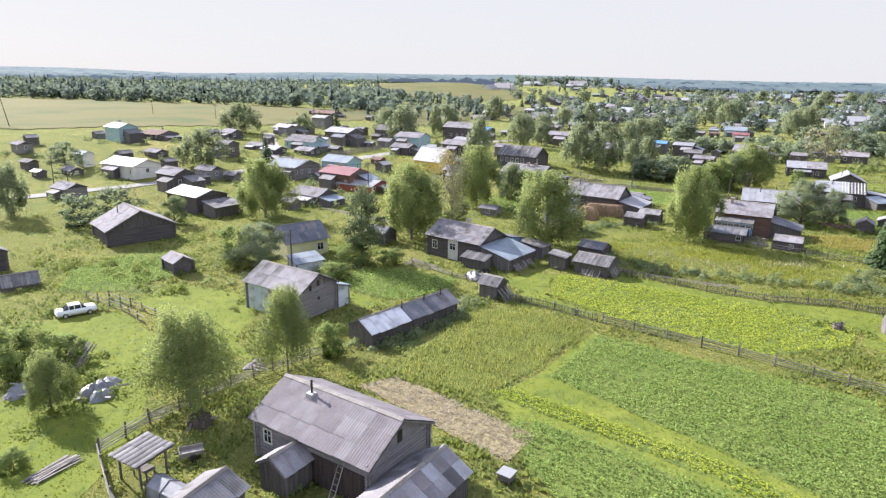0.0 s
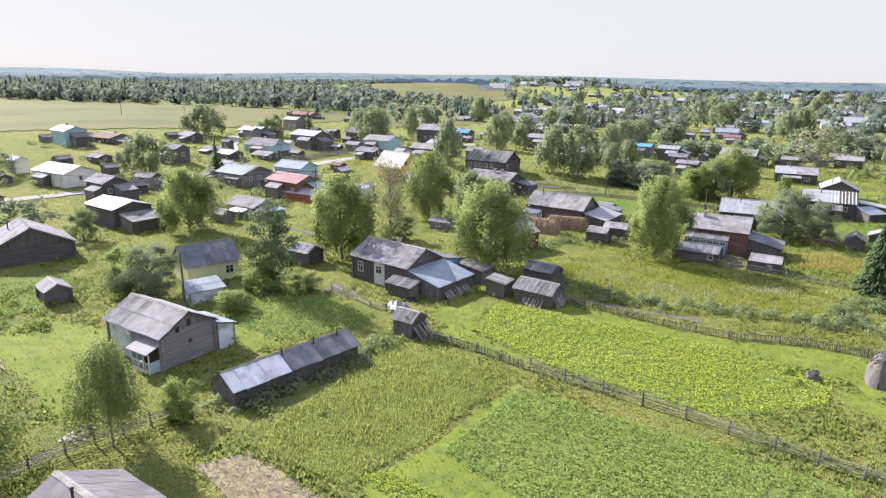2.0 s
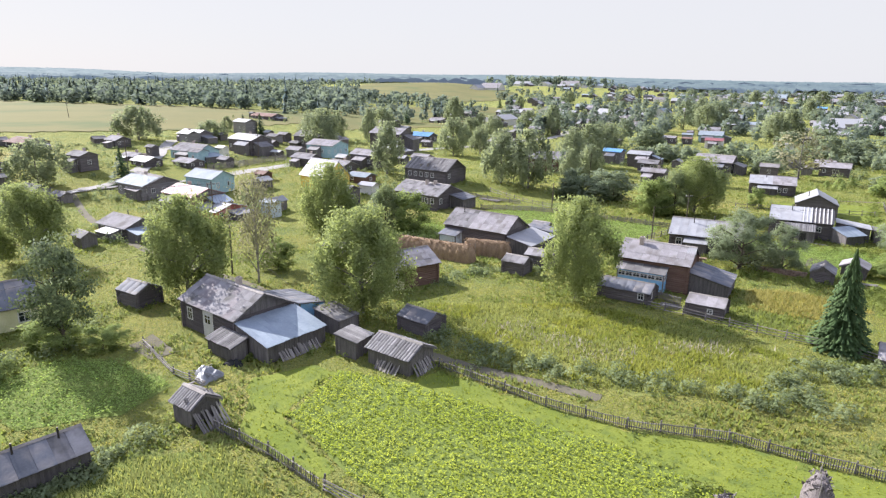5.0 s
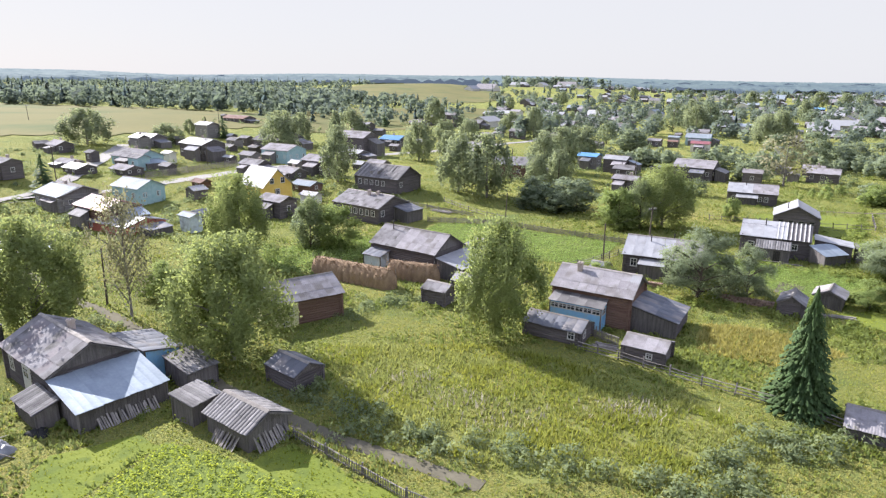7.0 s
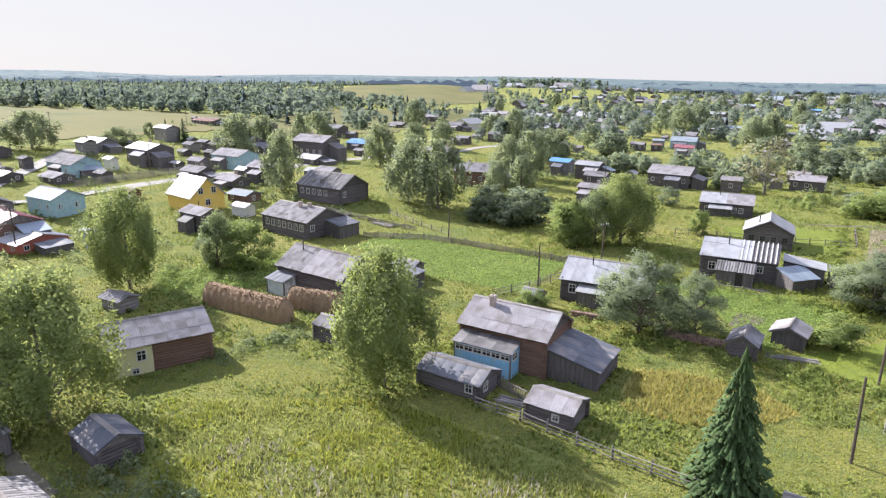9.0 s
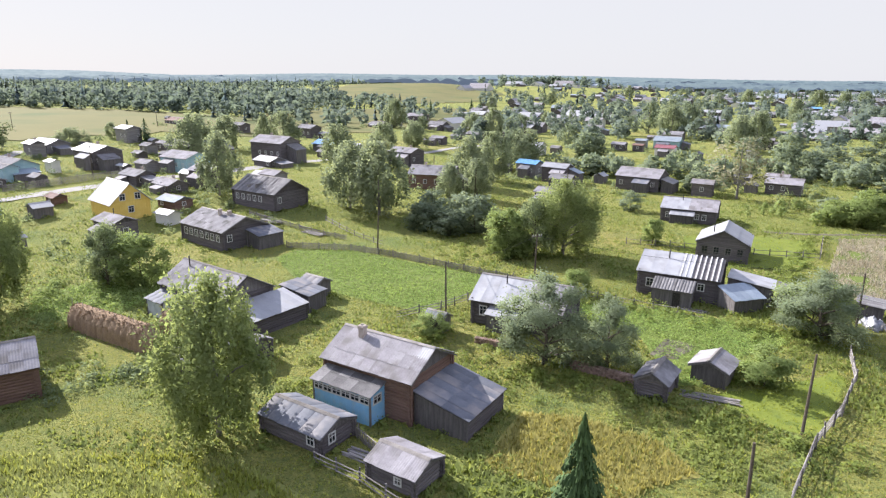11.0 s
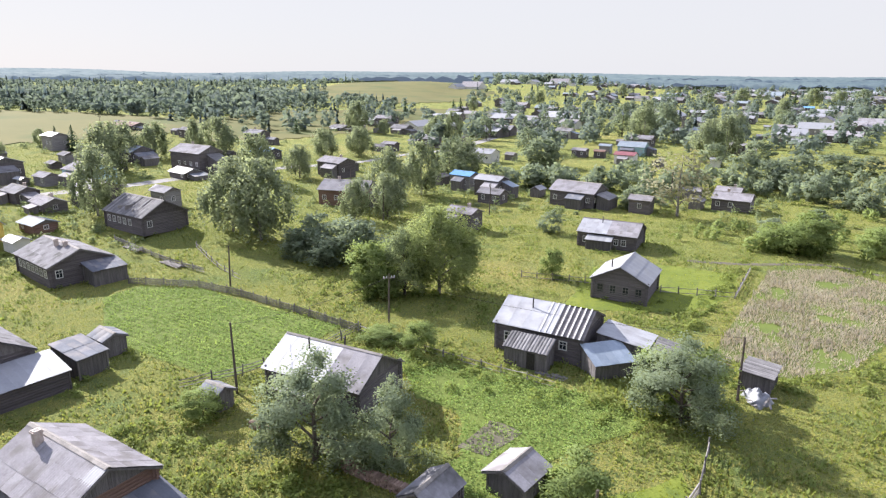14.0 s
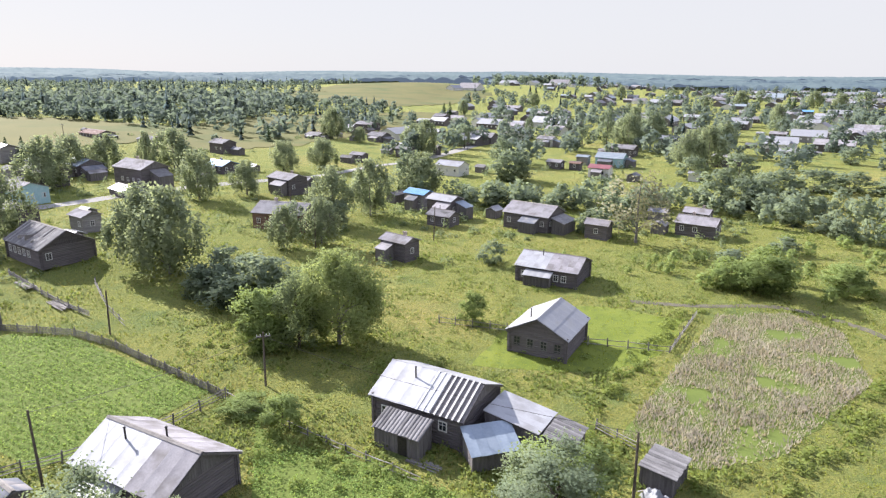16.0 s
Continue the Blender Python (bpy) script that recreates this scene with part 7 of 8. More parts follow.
fence([(34.1, 164.6), (44.8, 163.4), (52.0, 160.0), (58.5, 155.8), (69.8, 148.4)], "weathered plank fence at the potato field", 1.0, 3, True)
fence([(69.8, 148.4), (66.8, 143.0), (60.0, 136.6), (55.0, 133.4)], "pole fence along the potato field", 1.1, 3)
fence([(101.9, 124.6), (99.2, 119.2), (94.2, 112.9), (89.3, 107.9), (84, 101)], "grey pole fence beside the lane", 1.2, 4)
fence([(51.6, 104.9), (55.2, 102.7), (59.2, 99.1), (63.8, 95.6), (67.0, 93.4), (71, 89)], "tumbledown rail fence below the log sheds", 1.0, 3)
fence([(54.2, 108.5), (56.2, 106.0)], "low yellowish picket fence between sheds", 1.0, 2, True)
fence([(-4.5, 91.9), (1.4, 85.2), (5.3, 82.8)], "pale plank fence round the garden bed", 0.7, 3)
fence([(91, 170), (100, 167.5), (109.8, 163.9), (119.3, 161.9)], "wooden rail fence round the green plot", 1.0, 2)
fence([(119.3, 161.9), (127, 175)], "dark wattle fence beside the rye plot", 0.8, 3)
fence([(107.0, 144.2), (110.1, 140.6)], "pole fence at the cart shed", 1.0, 3)
fence([(37.2, 181.3), (44, 172.5), (49.8, 166.4)], "weathered rail fence behind the field", 0.9, 2)
fence([(70, 148.5), (78, 143.0), (86, 138.2), (91, 135.2)], "low pole fence under the ruined house", 0.8, 2)
fence([(-44, 74), (-38, 70.5), (-33, 66.0)], "broken rail fence beside the car", 0.9, 2)
fence([(-37.0, 199.3), (-34.6, 203.3), (-27.0, 217.4), (-22.2, 224.5)], "tall blue-grey plank fence along the street", 1.7, 3, True, 4)


def pole(x, y, h, label="grey wooden utility pole with crossarm", arm=True, lean=0.0):
    e = base("utility_pole", x, y, 20, label, "pole")
    bm = bmesh.new()
    tube(bm, [(0, 0, -0.3), (lean * 0.5, 0, h / 2), (lean, 0, h)], [0.13, 0.11, 0.085], 8)
    part("shaft", bm, M["bark_dark"], e)
    if arm:
        bm = bmesh.new()
        box(bm, lean - 0.75, -0.05, h - 0.55, lean + 0.75, 0.05, h - 0.43)
        a = part("crossarm", bm, M["board"], e)
        for u in (-0.65, -0.3, 0.3, 0.65):
            bm = bmesh.new()
            tube(bm, [(lean + u, 0, h - 0.43), (lean + u, 0, h - 0.27), (lean + u, 0, h - 0.2)], [0.03, 0.055, 0.03], 6)
            part("insulator", bm, M["trim"], a)
    return e


for px_, py_, ph, ar in ((-21.0, 84.7, 6.6, False), (-3.3, 116.2, 7.1, False), (60.7, 133.0, 7.2, False), (49.1, 163.8, 6.0, False), (73.1, 151.3, 6.2, True), (107.8, 133.4, 6.4, False), (-88.7, 142.5, 8.0, True), (79.2, 97.4, 7.0, False), (89.4, 110.0, 6.9, False), (-54.2, 191.2, 8, True), (-30, 222, 8, True), (36, 290, 8, True), (95, 372, 8, True), (56, 225, 7, False), (88, 214, 7, False), (-18, 150, 7.5, True), (134, 236, 7, False), (-110.0, 310.1, 7, True), (-69.9, 345.8, 7, True), (-148.0, 327.8, 7, True), (66, 205, 7, False)):
    pole(px_, py_, ph, arm=ar, lean=RNG.uniform(-0.25, 0.25))
for tx, ty in ((-178.0, 244.8), (-166.2, 241.1)):
    e = base("pylon", tx, ty, 15, "wooden A-frame power pylon on the golden field", "pylon")
    for sx in (-1, 1):
        bm = bmesh.new()
        tube(bm, [(sx * 2.4, 0, -0.3), (sx * 0.4, 0, 13)], [0.17, 0.11], 6)
        part("leg", bm, M["bark_dark"], e)
    bm = bmesh.new()
    box(bm, -2.0, -0.08, 11.6, 2.0, 0.08, 11.8)
    part("crossarm", bm, M["bark_dark"], e)


def wire(a, b, sag, label="thin overhead wire between poles"):
    bm = bmesh.new()
    pts = [Vector(a).lerp(Vector(b), k / 10) - Vector((0, 0, sag * 4 * (k / 10) * (1 - k / 10))) for k in range(11)]
    tube(bm, pts, [0.018] * 11, 4)
    tagged(part("overhead_wire", bm, M["iron"], None), label, "wire")


for k in (0, 0.5, 1.0):
    wire((-88.7 + k, 142.5, 7.6), (-18 + k, 150, 7.2), 1.6)
    wire((-18 + k, 150, 7.2), (-3.3 + k, 116.2, 6.9), 0.8)
wire((-3.3, 116.2, 6.9), (9.0, 99.0, 4.4), 0.5)
wire((-21, 84.7, 6.5), (-3.3, 116.2, 6.9), 0.8)
wire((73.1, 151.3, 5.8), (60.7, 133.0, 7.0), 0.6)
wire((73.1, 151.3, 5.8), (107.8, 133.4, 6.3), 1.0)


def hay_stack(x0, y0, x1, y1, h, w, label, mat="hay", ribs=10):
    """A long stack: rounded ribs of hay hung on upright poles."""
    L_ = math.hypot(x1 - x0, y1 - y0)
    e = base("haystack", x0, y0, math.degrees(math.atan2(y1 - y0, x1 - x0)), label, "haystack", keep=2)
    n, m = ribs * 6, 14
    V = []
    for i in range(n + 1):
        u = i / n
        end = min(1.0, math.sqrt(min(u, 1 - u) * L_ / 0.9) if min(u, 1 - u) * L_ < 0.9 else 1.0)
        end = max(end, 0.02)
        rib = 0.90 + 0.10 * abs(math.sin(math.pi * u * ribs))
        for k in range(m + 1):
            a = math.pi * k / m
            yy = math.cos(a) * w / 2 * (0.9 if math.sin(a) > 0.6 else 1.0)
            zz = h * (math.sin(a) ** 0.62)
            j = RNG.uniform(-0.07, 0.07)
            V.append((u * L_, (yy * rib + j) * (0.05 + 0.95 * end), (zz * (0.93 + 0.07 * rib) + j) * (0.25 + 0.75 * end) - (0.1 if k in (0, m) else 0)))
    f = [(i * (m + 1) + k, i * (m + 1) + k + 1, (i + 1) * (m + 1) + k + 1, (i + 1) * (m + 1) + k) for i in range(n) for k in range(m)]
    child("hay", mesh_np("hay", V, f, M[mat], True), e)
    for i in range(ribs + 1):
        bm = bmesh.new()
        u = L_ * i / ribs
        tube(bm, [(u, 0.1, h * 0.6), (u + RNG.uniform(-0.15, 0.15), RNG.uniform(-0.2, 0.2), h + RNG.uniform(0.15, 0.5))], [0.04, 0.03], 5)
        part("stake", bm, M["plank"], e)
    nh = int(70 * L_)
    P = np.stack([RNG.uniform(0.05 * L_, 0.95 * L_, nh), RNG.normal(0, w * 0.3, nh), np.zeros(nh)], -1)
    P[:, 2] = h * 0.98 * np.sqrt(np.clip(1 - (P[:, 1] / (w / 2)) ** 2, 0, 1)) ** 0.62
    v, ff_, _ = leaf_cards(P, 0.16, 0.2)
    tagged(child("loose_hay", mesh_np("loose_hay", v, ff_, M[mat]), e), kind="stuff")
    return e


hay_stack(18.8, 130.6, 31.2, 123.8, 2.6, 2.6, "long brown haystack hung on stakes", ribs=14)
hay_stack(29.4, 129.4, 37.0, 126.6, 2.5, 2.6, "shorter brown haystack beside the log house", ribs=9)
hay_stack(50.1, 65.4, 51.6, 68.0, 2.7, 1.9, "grey-brown haystack with long poles in the grass", "hay_grey", 4)
hay_stack(44.6, 67.3, 46.0, 67.6, 0.7, 1.2, "small heap of cut grass", "hay_grey", 2)


def heap(name, x, y, r, h, mat, label, category, seed, boards=6):
    """A mound of junk under a crumpled cover, with boards sticking out of it."""
    rr = np.random.default_rng(seed)
    e = base(name, x, y, seed * 40, label, category)
    n, m = 16, 26
    ph, V = rr.uniform(0, 6.28, 8), []
    for i in range(n + 1):
        for k in range(m):
            a, u = 2 * math.pi * k / m, i / n
            q = r * u * (1 + 0.22 * math.sin(3 * a + ph[0]) + 0.12 * math.sin(7 * a + ph[1]))
            px, py = q * math.cos(a) * 1.4, q * math.sin(a)
            fold = abs(math.sin(2.3 * px / r + 3.1 * py / r + ph[2])) * 0.35 + abs(math.sin(5.1 * px / r - 3.7 * py / r + ph[3])) * 0.25 + abs(math.sin(9 * px / r + 7 * py / r + ph[4])) * 0.13
            V.append((px, py, h * (1 - u ** 2.2) * (0.4 + fold) + rr.uniform(-0.05, 0.05) * h if i < n else -0.1))
    f = [(i * m + k, i * m + (k + 1) % m, (i + 1) * m + (k + 1) % m, (i + 1) * m + k) for i in range(n) for k in range(m)]
    child("cover", mesh_np("cover", V, f, M[mat]), e)
    bm = bmesh.new()
    box(bm, -0.9 * r, -0.09, 0, 0.9 * r, 0.09, 0.04)
    me = bpy.data.meshes.new("board")
    bm.to_mesh(me)
    bm.free()
    me.materials.append(M["plank"])
    for i in range(boards):
        a = rr.uniform(0, 6.28)
        child("board", me, e, "", pose(1.1 * r * math.cos(a), 0.9 * r * math.sin(a), h * rr.uniform(0.15, 0.5), rr.uniform(-30, 30), rr.uniform(-25, 25), rr.uniform(0, 180)))
    return e


heap("tarpaulin_heap", -29.9, 50.2, 1.5, 1.1, "film", "heap of scrap under crumpled pale plastic film", "heap", 2)
heap("tarpaulin_heap", -36.3, 50.0, 1.2, 1.0, "film", "pile of boards under torn pale film", "heap", 5)
heap("film_stack", 4.6, 84.9, 1.2, 0.9, "film", "pile covered with white plastic film", "heap", 3)
heap("film_heap", 109.6, 133.4, 1.1, 1.2, "film", "heap covered with pale plastic at the shed", "heap", 7)
heap("earth_heap", -19.2, 45.2, 0.75, 1.3, "bark_dark", "brown heap of earth and brushwood by the fence", "heap", 9, 5)
heap("film_sheet", -17.9, 56.2, 1.0, 0.3, "iron", "dark film spread on the grass under boards", "heap", 11, 2)
heap("tyre_heap", 6.3, 87.6, 0.7, 0.45, "rubber", "dark heap of old tyres by the lean-to", "heap", 4, 0)


def plank_pile(x, y, rot, n, length, label, lean=None):
    """Loose planks, each its own piece; lean: planks stand against a wall, of that height."""
    e = base("plank_pile", x, y, rot, label, "planks")
    bm = bmesh.new()
    box(bm, 0, -0.07, 0, length, 0.07, 0.035)
    me = bpy.data.meshes.new("plank")
    bm.to_mesh(me)
    bm.free()
    me.materials.append(M["plank"])
    for i in range(n):
        if lean:
            m_ = pose(RNG.uniform(-0.1, 0.1), i * 0.2 - n * 0.1, 0.02, 0, -math.degrees(math.asin(min(0.98, lean / length))) + RNG.uniform(-5, 5), RNG.uniform(-8, 8))
        else:
            m_ = pose(RNG.uniform(-0.3, 0.3), (i % 7) * 0.19 + RNG.uniform(-0.06, 0.06), 0.02 + (i // 7) * 0.06, 0, RNG.uniform(-1, 1), RNG.uniform(-5, 5))
        child("plank", me, e, "", m_)
    return e


px, py = along(6.6, 77.4, -35, 2.5, 0)
plank_pile(px, py, 145, 13, 3.2, "long grey planks leaning against the hut", 2.4)
px, py = along(22.4, 88.4, -36, 3.3, 0)
plank_pile(px, py, 144, 16, 2.2, "old boards leaning against the shed wall", 1.7)
px, py = along(22.4, 88.4, -36, 0, -2.6)
plank_pile(px, py, 54, 14, 1.9, "short boards leaning against the shed", 1.4)
px, py = along(9.9, 91.8, -38, 3.1, 0)
plank_pile(px, py, 142, 24, 2.1, "split boards leaning on the lean-to barn", 1.6)
plank_pile(82.0, 116.0, -22, 16, 4.6, "stack of long grey planks by the bathhouse")
plank_pile(-35.6, 55.4, 70, 15, 2.6, "jumble of dark scrap planks in the weeds", 1.6)
plank_pile(-27.4, 37.2, 65, 20, 3.2, "stack of grey boards lying in the yard")
plank_pile(89.5, 138.2, -28, 9, 3.0, "boards lying before the porch")
plank_pile(24.0, 141.5, -25, 20, 4.0, "stacked firewood boards by the haystack")
fence([(22.0, 183.6), (27.5, 179.8), (33.6, 175.4), (38.6, 172.2), (43.2, 169.5)], "low wall of grey weathered planks and poles", 0.95, 7, False, 2.4)
for qx, qy in ((25.0, 180.6), (34.4, 173.9)):
    plank_pile(qx, qy, -35, 28, 4.8, "stack of grey weathered planks and poles")
plank_pile(53.5, 106.0, -30, 12, 2.5, "boards stored behind the fence")

def firewood(x0, y0, x1, y1, rows, label):
    """A stack of sawn logs, each its own piece, ends to the front."""
    L_ = math.hypot(x1 - x0, y1 - y0)
    e = base("firewood_stack", x0, y0, math.degrees(math.atan2(y1 - y0, x1 - x0)), label, "firewood")
    bm = bmesh.new()
    tube(bm, [(0, -0.3, 0), (0, 0.3, 0)], [0.12, 0.12], 7)
    me = bpy.data.meshes.new("split_log")
    bm.to_mesh(me)
    bm.free()
    me.materials.append(M["cut_wood"])
    for k in range(rows):
        u = 0.12 * (k % 2)
        while u < L_:
            child("split_log", me, e, "", pose(u, RNG.uniform(-0.06, 0.06), 0.11 + 0.2 * k, 0, RNG.uniform(0, 360), RNG.uniform(-5, 5)))
            u += RNG.uniform(0.22, 0.27)


def handcart(x, y, rot):
    """A shallow plank box on two wheels, resting on its shafts."""
    e = base("handcart", x, y, rot, "old grey wooden handcart standing on the grass", "cart")
    for nm, cells in (("cart_bed", [(-0.8, -0.5, 0.5, 0.8, 0.5, 0.55)]), ("side_board", [(-0.8, -0.53, 0.5, 0.8, -0.5, 0.8)]), ("side_board", [(-0.8, 0.5, 0.5, 0.8, 0.53, 0.8)]), ("end_board", [(0.8, -0.53, 0.5, 0.83, 0.53, 0.8)]), ("end_board", [(-0.83, -0.53, 0.5, -0.8, 0.53, 0.8)])):
        bm = bmesh.new()
        for c in cells:
            box(bm, *c)
        part(nm, bm, M["plank"], e)
    for v in (-0.45, 0.45):
        bm = bmesh.new()
        tube(bm, [(-0.7, v, 0.48), (-2.0, v * 0.8, 0.03)], [0.04, 0.035], 6)
        part("shaft", bm, M["board"], e)
        bm = bmesh.new()
        tube(bm, [(0.1, v * 1.42 - 0.04, 0.32), (0.1, v * 1.42 + 0.04, 0.32)], [0.32, 0.32], 14)
        part("wheel", bm, M["iron"], e)


handcart(-18.1, 40.6, 25)
firewood(72.6, 121.6, 78.4, 118.2, 4, "long low stack of reddish firewood")
firewood(64.0, 127.2, 67.2, 125.8, 3, "low stack of grey firewood by the willow")

# yard with the small pavilion
gz = base("pavilion", -20.5, 38.3, -30, "open wooden pavilion with board roof over a workbench", "pavilion", keep=2)
for sx in (-1, 1):
    for sy in (-1, 1):
        bm = bmesh.new()
        box(bm, sx * 1.1 - 0.06, sy * 1.0 - 0.06, -0.1, sx * 1.1 + 0.06, sy * 1.0 + 0.06, 2.15 + 0.15 * sy)
        part("post", bm, M["board"], gz)
slope_pieces(gz, pose(-1.5, -1.4, 2.05, 4, 0, 0), 3.0, 2.9, "roof_board", "flat", 0.5, 1.5)
bm = bmesh.new()
box(bm, -0.8, -0.4, 0.75, 0.8, 0.4, 0.82)
tb = base("workbench", -20.5, 38.3, -30, "cluttered wooden workbench under the pavilion", "bench")
part("top", bm, M["plank"], tb)
for sx in (-0.7, 0.7):
    for sy in (-0.3, 0.3):
        bm = bmesh.new()
        box(bm, sx - 0.04, sy - 0.04, 0, sx + 0.04, sy + 0.04, 0.75)
        part("leg", bm, M["board"], tb)
gh = base("cold_frame", -17.7, 36.0, -30, "low greenhouse under white plastic film", "greenhouse", keep=1.5)
bm = bmesh.new()
prism(bm, [(-1.4, -0.9, 0), (-1.4, 0.9, 0), (-1.4, 0.75, 0.9), (-1.4, 0, 1.35), (-1.4, -0.75, 0.9)], (2.8, 0, 0))
part("film_cover", bm, M["film"], gh)
for u in (-1.42, 0, 1.42):
    bm = bmesh.new()
    for a, b in (((u, -0.92, 0), (u, -0.77, 0.92)), ((u, -0.77, 0.92), (u, 0, 1.38)), ((u, 0, 1.38), (u, 0.77, 0.92)), ((u, 0.77, 0.92), (u, 0.92, 0))):
        tube(bm, [a, b], [0.03, 0.03], 5)
    part("hoop", bm, M["board"], gh)
wb = base("well_box", 4.7, 38.3, -34, "small well box with pale tin lid on posts", "well")
bm = bmesh.new()
box(bm, -0.55, -0.55, 0.75, 0.55, 0.55, 0.82)
part("lid", bm, M["white"], wb)
bm = bmesh.new()
box(bm, -0.45, -0.45, 0.25, 0.45, 0.45, 0.75)
part("body", bm, M["board"], wb)
for sx in (-0.4, 0.4):
    for sy in (-0.4, 0.4):
        bm = bmesh.new()
        box(bm, sx - 0.05, sy - 0.05, -0.1, sx + 0.05, sy + 0.05, 0.3)
        part("leg", bm, M["board"], wb)
ld = base("ladder", -6.6, 36.2, -34, "wooden ladder leaning on the house porch", "ladder")
for sx in (-0.22, 0.22):
    bm = bmesh.new()
    tube(bm, [(sx, -1.0, 0), (sx, 0.5, 3.0)], [0.04, 0.035], 5)
    part("side_rail", bm, M["plank"], ld)
for i in range(8):
    bm = bmesh.new()
    k = (i + 0.7) / 8.6
    tube(bm, [(-0.24, -1.0 + 1.5 * k, 3 * k), (0.24, -1.0 + 1.5 * k, 3 * k)], [0.025, 0.025], 5)
    part("rung", bm, M["plank"], ld)

# parked car
cr = base("car", -42.3, 68.7, 40, "white saloon car parked in the grass", "car", keep=2.4)


def loft(rings, mat, name, parent, label=""):
    m_ = len(rings[0])
    V = [p_ for r_ in rings for p_ in r_]
    f = [(i * m_ + k, i * m_ + (k + 1) % m_, (i + 1) * m_ + (k + 1) % m_, (i + 1) * m_ + k) for i in range(len(rings) - 1) for k in range(m_)]
    bm = bmesh.new()
    vs = [bm.verts.new(v_) for v_ in V]
    for q in f:
        bm.faces.new([vs[i] for i in q])
    bm.faces.new(vs[:m_][::-1])
    bm.faces.new(vs[-m_:])
    return part(name, bm, mat, parent, label, True)


def car_ring(x, w, zb, zt):
    return [(x, -w, zb), (x, -w - 0.03, (zb + zt) / 2), (x, -w + 0.06, zt), (x, w - 0.06, zt), (x, w + 0.03, (zb + zt) / 2), (x, w, zb)]


body = loft([car_ring(-2.05, 0.70, 0.45, 0.78), car_ring(-1.95, 0.78, 0.32, 0.90), car_ring(-1.0, 0.81, 0.28, 0.93), car_ring(0.6, 0.81, 0.28, 0.93), car_ring(1.85, 0.78, 0.32, 0.86), car_ring(2.05, 0.70, 0.42, 0.72)], M["car"], "body", cr)
loft([[(-1.35, s * 0.72, 0.92) for s in (-1, 1)] + [(-1.35, s * 0.6, 0.93) for s in (1, -1)], [(-0.75, -0.72, 0.92), (-0.75, 0.72, 0.92), (-0.75, 0.58, 1.34), (-0.75, -0.58, 1.34)], [(0.35, -0.72, 0.92), (0.35, 0.72, 0.92), (0.35, 0.58, 1.36), (0.35, -0.58, 1.36)], [(0.95, -0.72, 0.92), (0.95, 0.72, 0.92), (0.95, 0.6, 0.94), (0.95, -0.6, 0.94)]], M["glass"], "cabin_glass", body, "dark car windows")
bm = bmesh.new()
box(bm, -0.8, -0.6, 1.34, 0.42, 0.6, 1.40)
for u in (-0.25, -0.8, 0.42):
    for sy in (-1, 1):
        prism(bm, [(u - 0.04, sy * 0.6, 1.36), (u + 0.04, sy * 0.6, 1.36), (u + 0.04, sy * 0.74, 0.92), (u - 0.04, sy * 0.74, 0.92)], (0, -sy * 0.03, 0))
part("car_roof", bm, M["car"], body)
for sx in (-1.25, 1.25):
    for sy in (-0.74, 0.74):
        bm = bmesh.new()
        tube(bm, [(sx, sy - 0.09, 0.3), (sx, sy + 0.09, 0.3)], [0.3, 0.3], 16)
        wl = part("wheel", bm, M["rubber"], cr)
        bm = bmesh.new()
        tube(bm, [(sx, sy - 0.1, 0.3), (sx, sy + 0.1, 0.3)], [0.17, 0.17], 12)
        part("rim", bm, M["concrete"], wl)
for sy in (-0.55, 0.55):
    bm = bmesh.new()
    tube(bm, [(2.0, sy, 0.62), (2.07, sy, 0.62)], [0.11, 0.1], 10)
    part("headlight", bm, M["glass"], cr)
for sx in (-2.08, 2.08):
    bm = bmesh.new()
    box(bm, sx - 0.05, -0.75, 0.42, sx + 0.05, 0.75, 0.52)
    part("bumper", bm, M["concrete"], cr)

# roof of the sunken store by the spruce
house("store", 73.6, 88.6, -33, 7.5, 4.4, 1.0, 2.0, "low store with grey corrugated roof in tall grass", category="shed", wall="board", roof="slate", over=0.2, corner=False)

# ---------------- grass and crops ----------------
def field_rows(poly, step, gap, ang):
    """Plant places in rows over a field."""
    p = np.array(poly)
    c, r = p.mean(0), np.abs(p - p.mean(0)).max() * 1.5
    u, v = np.meshgrid(np.arange(-r, r, gap), np.arange(-r, r, step))
    u, v = u.ravel() + RNG.uniform(-0.2, 0.2, u.size) * gap, v.ravel() + RNG.uniform(-0.1, 0.1, v.size)
    a = radians(ang)
    q = np.stack([c[0] + u * math.cos(a) - v * math.sin(a), c[1] + u * math.sin(a) + v * math.cos(a)], -1)
    return q[inside(q, poly)]


def leafy_crop(name, poly, mat, label, ang, step=0.62, gap=0.36, h=0.30, per=12):
    q = field_rows(poly, step, gap, ang)
    q = q[RNG.random(len(q)) < 0.55 + 0.6 * wavy(q[:, 0], q[:, 1], 14)]
    c = np.repeat(np.concatenate([q, np.zeros((len(q), 1))], 1), per, 0)
    big = np.repeat(0.7 + 0.6 * wavy(q[:, 0], q[:, 1], 9), per)
    c[:, :2] += RNG.normal(0, 0.17, (len(c), 2))
    c[:, 2] = RNG.uniform(0.08, h, len(c)) * big
    v, f, nr = leaf_cards(c, 0.105, 0.75, None, 0.8)
    return tagged(new(name, mesh_np(name, v, f, M[mat], normals=nr)), label, "crop", kind="stuff")


